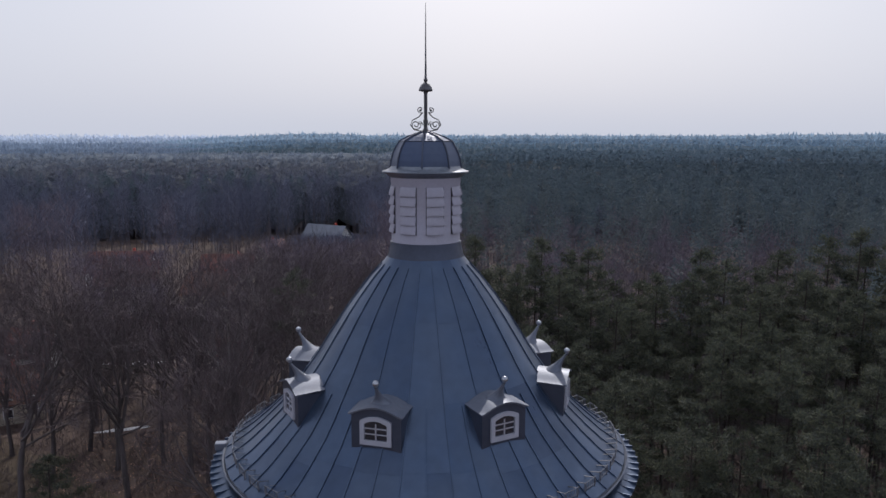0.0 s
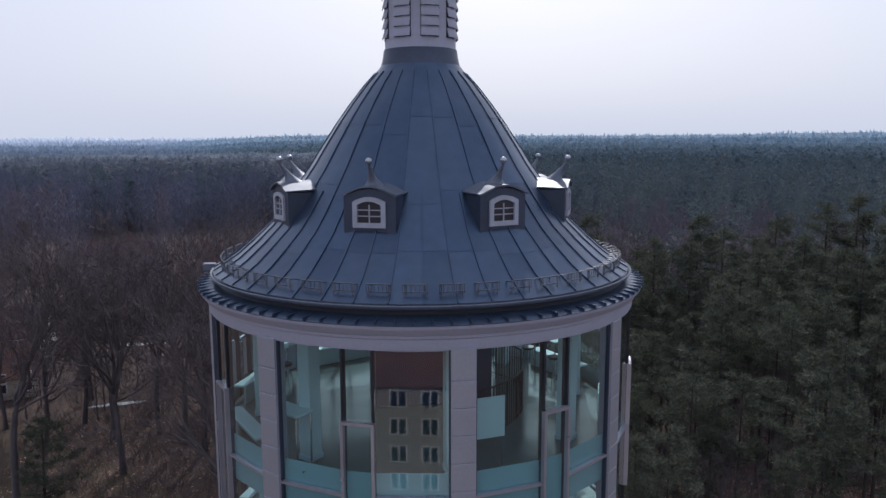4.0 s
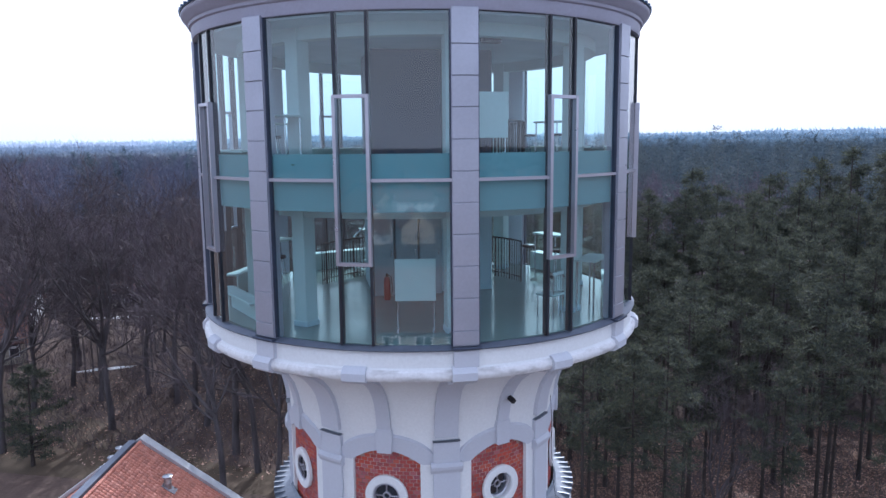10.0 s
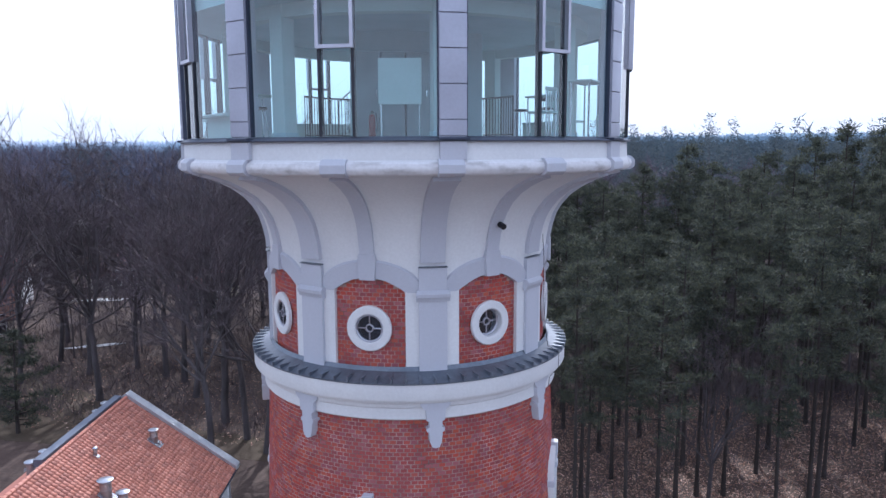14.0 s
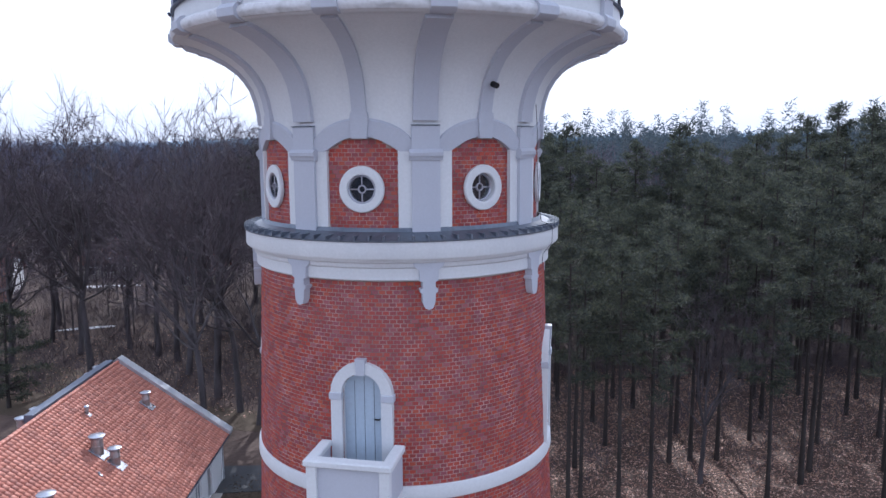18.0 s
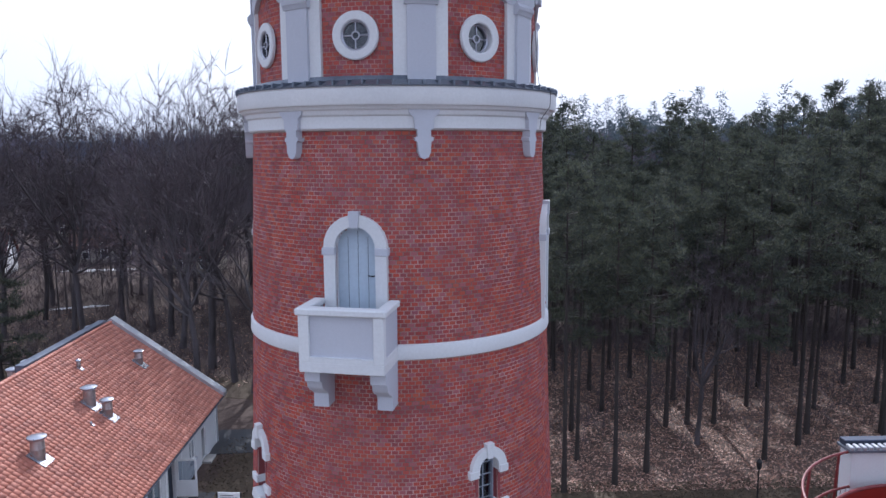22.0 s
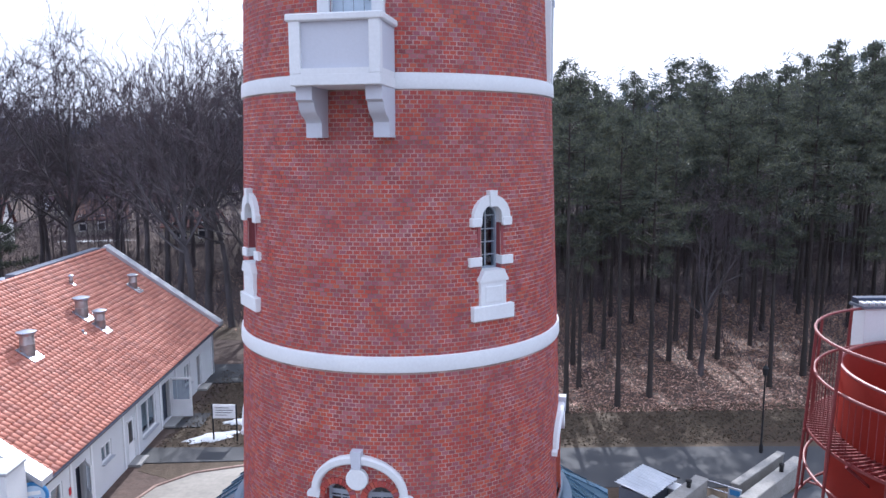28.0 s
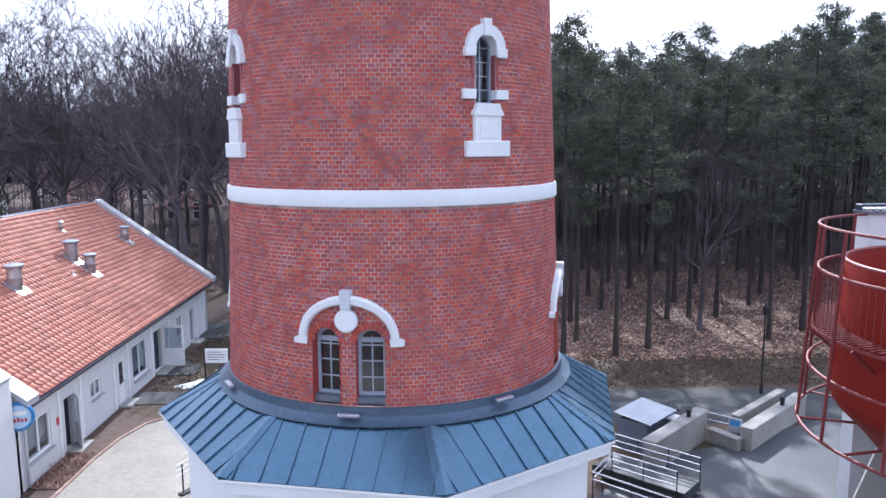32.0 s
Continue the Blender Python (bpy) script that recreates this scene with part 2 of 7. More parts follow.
def tube(points, radius, n=6, bm=None, caps=True):
    """A round bar along points; radius is a number or one for each point."""
    bm = bm or bmesh.new()
    pts = [Vector(p) for p in points]
    rad = radius if isinstance(radius, (list, tuple)) else [radius] * len(pts)
    rings = []
    for i, p in enumerate(pts):
        d = (pts[min(i + 1, len(pts) - 1)] - pts[max(i - 1, 0)]).normalized()
        u = d.cross(Vector((0.31, 0.17, 0.93)) if abs(d.z) < 0.9 else Vector((1, 0.1, 0))).normalized()
        w = d.cross(u)
        rings.append([bm.verts.new(p + rad[i] * (math.cos(2 * math.pi * k / n) * u + math.sin(2 * math.pi * k / n) * w)) for k in range(n)])
    for a, b in zip(rings, rings[1:]):
        for k in range(n):
            bm.faces.new((a[k], a[(k + 1) % n], b[(k + 1) % n], b[k]))
    if caps and n > 2:
        bm.faces.new(rings[0][::-1])
        bm.faces.new(rings[-1])
    return bm


def outline(pts, y0, y1, bm=None):
    """A flat outline of (x, z) points made y0 to y1 deep."""
    bm = bm or bmesh.new()
    a = [bm.verts.new((x, y0, z)) for x, z in pts]
    b = [bm.verts.new((x, y1, z)) for x, z in pts]
    bm.faces.new(a)
    bm.faces.new(b[::-1])
    for i in range(len(pts)):
        j = (i + 1) % len(pts)
        bm.faces.new((a[i], b[i], b[j], a[j]))
    bmesh.ops.recalc_face_normals(bm, faces=bm.faces)
    return bm


def mesh_of(name, bm, mat, smooth=35):
    me = bpy.data.meshes.new(name)
    bm.to_mesh(me)
    bm.free()
    me.materials.append(mat)
    if smooth:
        me.polygons.foreach_set("use_smooth", [True] * len(me.polygons))
        me.set_sharp_from_angle(angle=radians(smooth))
    return me


def part(name, bm, mat, parent=None, label="", smooth=35, at=None):
    ob = new(name, mesh_of(name, bm, mat, smooth))
    if parent:
        ob.parent = parent
    if at is not None:
        ob.matrix_local = at
    return tagged(ob, label)


def again(ob, at, parent=None):
    """One more object on the same mesh."""
    o = new(ob.name.split(".")[0], ob.data)
    o.parent = parent or ob.parent
    o.matrix_local = at
    return tagged(o, ob.get("label", ""))


def turned(a):
    return pose(0, 0, 0, 0, 0, a)


def around(name, bm, mat, parent, angles, label="", smooth=35):
    """The same part at several angles round the tower."""
    angles = list(angles)
    first = part(name, bm, mat, parent, label, smooth, turned(angles[0]))
    return [first] + [again(first, turned(a)) for a in angles[1:]]


def thing(name, label, category, at=None, group="", kind=""):
    ob = new(name)
    if at is not None:
        ob.matrix_world = at
    return tagged(ob, label, category, group, kind)


def raw(name, verts, faces, mat, parent=None, kind="", label="", smooth=False):
    """A mesh straight from arrays."""
    me = bpy.data.meshes.new(name)
    me.from_pydata(verts, [], faces)
    me.materials.append(mat)
    if smooth:
        me.polygons.foreach_set("use_smooth", [True] * len(me.polygons))
    ob = new(name, me)
    if parent:
        ob.parent = parent
    return tagged(ob, label, kind=kind)


# ---- the water tower ----
PSI = 9.4        # the corner piers of the shaft stand at PSI + 45 k
PSD = 10.2       # those of the glass storey
PSR = 7.2        # the dormers at PSR + 22.5 + 45 k
PSO = 10.1       # the corners of the octagonal base roof
EIGHT = [45 * k for k in range(8)]
tower = thing("water_tower", "tall round red brick water tower with glazed top storey", "water tower")


def shaft_r(z):
    return 3.13 + (19.6 - z) * 0.0395


# openings in the brick: (angle, half width, bottom, spring line)
DOORS = [(-13.2 + 90 * k, 0.375, 16.35, 18.16) for k in range(4)]
SLITS = [(30.5 + 90 * k, 0.232, 12.84, 13.84) for k in range(4)]
TWINS = [(a + s + 90 * k, 0.255, 7.58, 8.72) for k in range(4) for a, s in ((-12.3, -6.6), (-12.3, 6.6))]
HOLES = DOORS + SLITS + TWINS


def in_hole(a, z, grow=0.0, r=None):
    r = r or shaft_r(z)
    for ha, hw, z0, zs in HOLES:
        d = abs((a - ha + 180) % 360 - 180) * r * math.pi / 180
        if d < hw + grow and z0 - grow < z < zs + hw + grow:
            if z < zs or d * d + (z - zs) ** 2 < (hw + grow) ** 2:
                return True
    return False


# the shaft's mortar body with real openings
ZL = [7.0 + 0.06 * i for i in range(224)]
NA = 400
verts = [tuple(V(shaft_r(z) - 0.005, 360 * i / NA, z)) for z in ZL for i in range(NA)]
faces = []
for j in range(len(ZL) - 1):
    for i in range(NA):
        if not in_hole(360 * (i + 0.5) / NA, (ZL[j] + ZL[j + 1]) / 2):
            faces.append((j * NA + i, j * NA + (i + 1) % NA, (j + 1) * NA + (i + 1) % NA, (j + 1) * NA + i))
shaft = raw("shaft", verts, faces, M["mortar"], tower, label="tapering red brick shaft in header bond", smooth=True)
# dark drum inside the shaft, coloured as unlit space behind the openings
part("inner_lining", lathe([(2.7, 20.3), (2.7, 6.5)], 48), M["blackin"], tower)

COURSE, HEAD = 0.0772, 0.1305
rng = random.Random(4)


def brick_faces(verts, faces, r, a, z, w, h, inset=0.03, push=0.0):
    da = math.degrees(w / 2 / r)
    k = len(verts)
    for rr in (r + push, r - inset):
        for aa, zz in ((a - da, z), (a + da, z), (a + da, z + h), (a - da, z + h)):
            verts.append(tuple(V(rr, aa, zz)))
    faces.extend([(k, k + 1, k + 2, k + 3), (k, k + 4, k + 5, k + 1), (k + 1, k + 5, k + 6, k + 2), (k + 2, k + 6, k + 7, k + 3), (k + 3, k + 7, k + 4, k)])


verts, faces, single = [], [], []
z, row = 7.28, 0
while z < 20.26:
    r = shaft_r(z)
    count = round(2 * math.pi * r / HEAD)
    if not (16.07 < z + 0.04 < 16.40 or 11.09 < z + 0.04 < 11.38):
        for i in range(count):
            a = (i + 0.5 * (row % 2) + rng.uniform(-0.03, 0.03)) * 360 / count
            aw = (a + 180) % 360 - 180
            w, h, push = HEAD - 0.017 - rng.random() * 0.004, COURSE - 0.0135 - rng.random() * 0.002, rng.uniform(-0.003, 0.003)
            if 9.7 < z < 10.95 and -3.5 < aw < 38 and len(single) < 300:
                single.append((r, aw, z, push))
            else:
                lo_a, hi_a = a - math.degrees(w / 2 / r), a + math.degrees(w / 2 / r)
                for ha, hw, z0, zs in HOLES:   # cut bricks at the openings
                    zm = z + COURSE / 2
                    d = (a - ha + 180) % 360 - 180
                    if abs(d) < 9 and z0 - 0.02 < zm < zs + hw + 0.12:
                        half = hw + 0.006 if zm < zs else math.sqrt(max(0.0, (hw + 0.12) ** 2 - (zm - zs) ** 2))
                        half = math.degrees(half / r)
                        if d < 0:
                            hi_a = min(hi_a, a - d - half)
                        else:
                            lo_a = max(lo_a, a - d + half)
                if (hi_a - lo_a) * r * math.pi / 180 > 0.02:
                    brick_faces(verts, faces, r, (lo_a + hi_a) / 2, z, (hi_a - lo_a) * r * math.pi / 180, h, push=push)
    z, row = z + COURSE, row + 1

# white bands round the shaft
for z0, z1 in ((16.10, 16.37), (11.10, 11.38)):
    r = shaft_r(z0) + 0.035
    part("band", lathe([(r - 0.08, z1 + 0.02), (r - 0.01, z1), (r, z1 - 0.03), (r + 0.01, z0 + 0.03), (r, z0), (r - 0.1, z0 - 0.01)], 144), M["white"], tower, "white rendered string course")

# ---- upper storey: oculi between piers ----
RP = 2.93
z, row = 21.12, 0
while z < 22.9:
    for k in range(8):
        for i in range(-7, 8):
            u = (i + 0.5 * (row % 2)) * HEAD
            a = math.degrees(u / RP)
            top = 22.60 + 0.27 * (1 - (a / 13.3) ** 2)
            if abs(a) > 14.3 or z + 0.06 > top or u * u + (z + 0.035 - 21.92) ** 2 < 0.34 ** 2:
                continue
            brick_faces(verts, faces, RP, a + PSI + 22.5 + 45 * k, z, HEAD - 0.016, COURSE - 0.0115, push=rng.uniform(-0.003, 0.003))
    z, row = z + COURSE, row + 1
raw("bricks", verts, faces, M["brick"], tower, "stuff", "red and purplish header bricks with pale joints")
NP = 720
ZP = [20.9 + 0.03 * i for i in range(71)]
pv = [tuple(V(RP - 0.005, 360 * i / NP, z)) for z in ZP for i in range(NP)]
pf = []
for j in range(70):
    for i in range(NP):
        d = ((360 * (i + 0.5) / NP - PSI - 22.5 + 22.5) % 45 - 22.5) * RP * math.pi / 180
        if d * d + (ZP[j] + 0.015 - 21.92) ** 2 > 0.30 ** 2:
            pf.append((j * NP + i, j * NP + (i + 1) % NP, (j + 1) * NP + (i + 1) % NP, (j + 1) * NP + i))
raw("panel_wall", pv, pf, M["mortar"], tower, smooth=True)
# the same dark colour in place of shade behind the round windows
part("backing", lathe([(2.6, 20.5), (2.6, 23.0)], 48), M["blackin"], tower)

# arch bands and the white wall over them
def arch_top(u):
    return 22.56 + 0.64 * math.sqrt(max(0.0, 1 - (u / 19.6) ** 2))


def arch_low(u):
    return 22.60 + 0.27 * (1 - (u / 13.3) ** 2) if abs(u) < 13.3 else 22.60


bm = bmesh.new()
us = [-19.5 + 39 * i / 28 for i in range(29)]
cols = [[bm.verts.new(V(r, u, z)) for r, z in ((2.90, arch_low(u)), (3.01, arch_low(u)), (3.035, max(arch_low(u), arch_top(u)) - 0.04), (3.0, max(arch_low(u), arch_top(u))), (2.9, max(arch_low(u), arch_top(u))))] for u in us]
for p, q in zip(cols, cols[1:]):
    for j in range(4):
        bm.faces.new((p[j], p[j + 1], q[j + 1], q[j]))
bmesh.ops.recalc_face_normals(bm, faces=bm.faces)
around("arch", bm, M["grey"], tower, [PSI + 22.5 + a for a in EIGHT], "pale grey segmental arch over a round window")
bm = bmesh.new()
us = [-22.5 + 45 * i / 30 for i in range(31)]
cols = [[bm.verts.new(V(2.985, u, z)) for z in (arch_top(u) - 0.03, 23.26)] for u in us]
for p, q in zip(cols, cols[1:]):
    bm.faces.new((p[0], p[1], q[1], q[0]))
bmesh.ops.recalc_face_normals(bm, faces=bm.faces)
around("spandrel", bm, M["white"], tower, [PSI + 22.5 + a for a in EIGHT])

bm = arcblock(2.9, 3.0, -9.5, 9.5, 21.1, 22.62, 6, 0.01)
around("flank_pier", bm, M["white"], tower, [PSI + a for a in EIGHT], "white rendered pier beside round windows")
bm = arcblock(2.9, 3.06, -4.85, 4.85, 21.1, 23.06, 4, 0.01)
around("pilaster", bm, M["grey"], tower, [PSI + a for a in EIGHT], "pale grey pilaster")
bm = lathe([(2.95, 22.44), (3.08, 22.44), (3.10, 22.50), (3.12, 22.52), (3.13, 22.58), (3.08, 22.64), (2.95, 22.64)], 6, -5.7, 5.7, True)
around("capital", bm, M["grey"], tower, [PSI + a for a in EIGHT])
bm = lathe([(3.0, 23.055), (3.08, 23.055), (3.082, 23.07), (3.0, 23.075)], 6, -5.0, 5.0, True)
around("moulding", bm, M["ledge"], tower, [PSI + a for a in EIGHT])
bm = outline([(-0.14, 22.83), (0.14, 22.83), (0.17, 23.2), (0.15, 23.3), (-0.15, 23.3), (-0.17, 23.2)], -2.9, -3.07)
around("keystone", bm, M["grey"], tower, [PSI + 22.5 + a for a in EIGHT])

# round windows
def disc_ring(r0, r1, depth, n=40):
    bm = lathe([(r0, 0), (r1, 0), (r1, depth - 0.015), (r1 - 0.02, depth), (r0 + 0.02, depth), (r0, depth - 0.015)], n, loop=True)
    return bm


for a in EIGHT:
    at = turned(PSI + 22.5 + a) @ pose(0, -2.93, 21.92, 90, 0, 0)
    if a == 0:
        ring = part("oculus", disc_ring(0.265, 0.425, 0.07), M["white"], tower, "round window with broad white surround", at=at)
        kids = []
        bm = disc_ring(0.23, 0.268, 0.05)
        add(bm, disc_ring(0.055, 0.08, 0.045, 20))
        for k in range(4):
            c, s = math.cos(math.pi / 2 * k), math.sin(math.pi / 2 * k)
            tube([(0.08 * c, 0.08 * s, 0.02), (0.24 * c, 0.24 * s, 0.02)], 0.014, 5, bm)
        kids.append(part("window_frame", bm, M["frame"], ring, "grey cross-and-ring glazing bars", at=pose(0, 0, -0.10)))
        kids.append(part("pane", lathe([(0.0, 0), (0.26, 0)], 32), M["window"], ring, at=pose(0, 0, -0.09)))
        kids.append(part("reveal", lathe([(0.268, -0.2), (0.268, 0.03)], 40), M["white"], ring, at=pose(0, 0, 0)))
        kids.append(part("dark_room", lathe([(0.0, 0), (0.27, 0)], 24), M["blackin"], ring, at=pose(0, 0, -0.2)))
        first_ring = ring
    else:
        ring = again(first_ring, at)
        for k in kids:
            again(k, k.matrix_local.copy(), ring)

# ---- cove under the glass storey ----
COVE = [(2.985, 23.15), (3.0, 23.35), (3.05, 23.6), (3.13, 23.85), (3.25, 24.05), (3.42, 24.25), (3.66, 24.43), (3.95, 24.58), (4.25, 24.69), (4.45, 24.74)]
part("cove", lathe(COVE, 144), M["white"], tower, "white rendered cove flaring out under the glazed storey")


def strip(profile, w, depth):
    bm = bmesh.new()
    rows = []
    for i, (r, z) in enumerate(profile):
        r0, z0 = profile[max(i - 1, 0)]
        r1, z1 = profile[min(i + 1, len(profile) - 1)]
        d = Vector((r1 - r0, z1 - z0)).normalized()
        nr, nz = d.y * depth, -d.x * depth
        rows.append([bm.verts.new(p) for p in ((-w / 2, -(r - 0.02), z), (-w / 2, -(r + nr), z + nz), (w / 2, -(r + nr), z + nz), (w / 2, -(r - 0.02), z))])
    for p, q in zip(rows, rows[1:]):
        for j in range(3):
            bm.faces.new((p[j], p[j + 1], q[j + 1], q[j]))
    bm.faces.new(rows[0])
    bm.faces.new(rows[-1])
    bmesh.ops.recalc_face_normals(bm, faces=bm.faces)
    return bm


around("rib", strip(COVE, 0.45, 0.075), M["grey"], tower, [PSI + a for a in EIGHT], "broad pale grey rib of the cove")
around("narrow_rib", strip(COVE, 0.27, 0.06), M["grey"], tower, [PSI + 22.5 + a for a in EIGHT], "narrow pale grey rib of the cove")
part("vent_pipe", tube([V(3.2, 32.6, 23.80), V(3.33, 32.6, 23.76)], 0.055, 12), M["iron"], tower)

# ring beam at the foot of the glazing
part("ring_beam", lathe([(4.40, 24.74), (4.55, 24.75), (4.62, 24.79), (4.66, 24.86), (4.655, 24.94), (4.60, 24.99), (4.585, 25.0), (4.575, 25.28), (4.56, 25.30), (4.30, 25.31)], 192), M["white"], tower, "white ring beam below the glazing")
part("ring_torus", lathe([(4.56, 24.77), (4.63, 24.78), (4.675, 24.83), (4.685, 24.89), (4.66, 24.95), (4.60, 24.985)], 192), M["stained"], tower, "weather-stained rounded moulding with dark grime")
around("ring_block", lathe([(4.5, 24.73), (4.66, 24.74), (4.74, 24.80), (4.745, 24.93), (4.68, 25.0), (4.63, 25.02), (4.5, 25.02)], 5, -2.5, 2.5, True), M["grey"], tower, [PSI + 0.3 + 22.5 * k for k in range(16)], "grey block on the ring moulding")
around("pier_foot", arcblock(4.5, 4.66, -2.6, 2.6, 25.0, 25.29, 4, 0.01), M["grey"], tower, [PSD + a for a in EIGHT])
part("sill", lathe([(4.5, 25.30), (4.64, 25.29), (4.65, 25.31), (4.50, 25.37)], 192), M["zincmid"], tower, "grey metal sill flashing")

# ---- glazed storey ----
GZ0, GZ1 = 25.37, 30.74
bm = arcblock(4.40, 4.605, -2.7, 2.7, GZ0 - 0.02, GZ1, 4)
around("pier_core", bm, M["panel"], tower, [PSD + a for a in EIGHT])
joints = [25.37, 25.62, 26.16, 26.69, 27.21, 27.72, 28.22, 28.72, 29.22, 29.70, 30.18, 30.74]
for z0, z1 in zip(joints, joints[1:]):
    around("panel", arcblock(4.56, 4.645, -2.65, 2.65, z0 + 0.006, z1 - 0.006, 4, 0.006), M["panel"], tower, [PSD + a for a in EIGHT])
around("pier_shoe", arcblock(4.5, 4.72, -2.95, 2.95, 25.31, 25.355, 4, 0.01), M["zincdark"], tower, [PSD + a for a in EIGHT])


def pane(a0, a1, z0, z1, r=4.56, thick=0.02):
    """A flat pane between two angles."""
    bm = bmesh.new()
    p, q = V(r, a0, 0), V(r, a1, 0)
    pts = [(p, z0), (q, z0), (q, z1), (p, z1)]
    bm.faces.new([bm.verts.new((v.x, v.y, z)) for v, z in pts])
    bmesh.ops.recalc_face_normals(bm, faces=bm.faces)
    return bm


def bar(a, z0, z1, w, r0, r1):
    h = math.degrees(w / 2 / r1)
    return arcblock(r0, r1, a - h, a + h, z0, z1, 1)


def chord(a0, a1, z0, z1, r0=4.5, r1=4.6):
    """A straight bar between two angles."""
    bm = bmesh.new()
    vs = []
    for a in (a0, a1):
        vs.append([bm.verts.new(V(r, a, z)) for r, z in ((r0, z0), (r1, z0), (r1, z1), (r0, z1))])
    for j in range(4):
        bm.faces.new((vs[0][j], vs[0][(j + 1) % 4], vs[1][(j + 1) % 4], vs[1][j]))
    bm.faces.new(vs[0])
    bm.faces.new(vs[1][::-1])
    bmesh.ops.recalc_face_normals(bm, faces=bm.faces)
    return bm


BAYS = [PSD + 22.5 + a for a in EIGHT]
TR = 28.08          # transom
C0, C1 = 26.70, 29.43   # opening casement
for a0, a1 in ((-19.8, -3.4), (3.4, 19.8)):
    around("pane", pane(a0, a1, TR + 0.03, GZ1), M["glass"], tower, BAYS, "tall tinted pane of the glazed storey", 0)
    around("pane", pane(a0, a1, GZ0, TR - 0.03), M["glass"], tower, BAYS, "tall tinted pane of the glazed storey", 0)
    around("transom", chord(a0, a1, TR - 0.025, TR + 0.025, 4.52, 4.61), M["frame"], tower, BAYS, "light metal transom")
    around("head_rail", chord(a0, a1, GZ1 - 0.04, GZ1 + 0.02, 4.5, 4.58), M["dark"], tower, BAYS)
    around("spandrel_pane", pane(a0, a1, 27.56, 28.50, 4.50), M["teal"], tower, BAYS, "teal spandrel band at floor level", 0)
around("pane", pane(-3.4, 3.4, GZ0, C0), M["glass"], tower, BAYS, "", 0)
around("pane", pane(-3.4, 3.4, C0, C1, 4.57), M["glass"], tower, BAYS, "", 0)
around("pane", pane(-3.4, 3.4, C1, GZ1), M["glass"], tower, BAYS, "", 0)
around("spandrel_pane", pane(-3.4, 3.4, 27.56, 28.50, 4.50), M["teal"], tower, BAYS, "", 0)
for a in (-3.4, 3.4):
    around("mullion", bar(a, GZ0, GZ1, 0.045, 4.46, 4.59), M["dark"], tower, BAYS, "dark mullion")
    around("casement_stile", bar(a, C0, C1, 0.055, 4.56, 4.65), M["frame"], tower, BAYS, "light metal casement frame")
for zc in (C0, C1 - 0.055):
    around("casement_rail", chord(-3.4, 3.4, zc, zc + 0.055, 4.56, 4.645), M["frame"], tower, BAYS)
for s in (-1, 1):
    around("edge_trim", bar(s * 19.75, GZ0, GZ1, 0.035, 4.52, 4.6), M["zincdark"], tower, BAYS)

# cornice over the glazing
part("cornice", lathe([(4.30, 30.70), (4.60, 30.70), (4.615, 30.74), (4.62, 30.90), (4.66, 30.92), (4.67, 30.97), (4.71, 31.0), (4.735, 31.05), (4.77, 31.08), (4.80, 31.13), (4.80, 31.165), (4.4, 31.20)], 192), M["lantern"], tower, "moulded grey cornice under the roof")
part("cornice_roof", lathe([(4.81, 31.165), (4.82, 31.18), (4.62, 31.24), (4.42, 31.27)], 192), M["roof"], tower, "narrow zinc ledge on the cornice")
around("cornice_seam", arcblock(4.43, 4.83, -0.15, 0.15, 31.18, 31.25, 1), M["roof"], tower, [360 * k / 96 for k in range(96)])
part("recess", lathe([(4.43, 31.2), (4.43, 31.5)], 128), M["dark"], tower)
gut = [(4.44 + 0.0, 31.46)] + [(4.50 + 0.075 * math.cos(t), 31.44 + 0.075 * math.sin(t)) for t in [math.pi + math.pi * i / 8 for i in range(9)]] + [(4.56, 31.455), (4.5, 31.40), (4.45, 31.43)]
part("gutter", lathe(gut, 144, loop=True), M["zincmid"], tower, "half-round metal gutter under the eaves")
hop = part("gutter_hopper", box(0, -4.66, 31.44, 0.20, 0.26, 0.16, 0.015), M["zincmid"], tower, at=turned(-83))

# ---- conical roof ----
CONE = [(4.50, 31.47), (4.36, 31.55), (3.98, 31.81), (3.62, 32.12), (3.27, 32.45), (3.0, 32.78), (2.72, 33.17), (2.40, 33.62), (2.15, 34.02), (1.85, 34.48), (1.55, 34.90), (1.22, 35.32), (0.98, 35.58), (0.84, 35.76), (0.79, 35.90), (0.785, 36.02)]


def cone_r(z):
    for (r0, z0), (r1, z1) in zip(CONE, CONE[1:]):
        if z <= z1:
            return r0 + (r1 - r0) * (z - z0) / (z1 - z0)
    return CONE[-1][0]


part("roof_cone", lathe([(r - 0.02, z) for r, z in CONE], 96), M["roof"], tower, "bell-shaped cone of blue-grey standing seam zinc")
rp_ = random.Random(12)
for k in range(24):
    cuts = [31.47, 32.2 + rp_.uniform(-0.12, 0.12), 33.15 + rp_.uniform(-0.25, 0.25), 34.5 + rp_.uniform(-0.3, 0.3), 36.02]
    for row_, (z0, z1) in enumerate(zip(cuts, cuts[1:])):
        zz = [z0] + [z for _, z in CONE if z0 < z < z1] + [z1]
        prof = [(cone_r(z) + 0.007 * (1 - (z - z0) / (z1 - z0)), z) for z in zz]
        prof = [(prof[0][0] - 0.012, z0 + 0.002)] + prof
        for h in ((0.0, 7.5), (7.5, 15.0)) if row_ == 0 else ((0.0, 15.0),):
            part("roof_panel", lathe(prof, 3 if row_ == 0 else 5, PSI + 15 * k + h[0], PSI + 15 * k + h[1]), M["roof_sheet"], tower)


around("seam", strip(CONE[:13], 0.020, 0.024), M["roof"], tower, [PSI + 15 * k for k in range(24)], "raised standing seam")
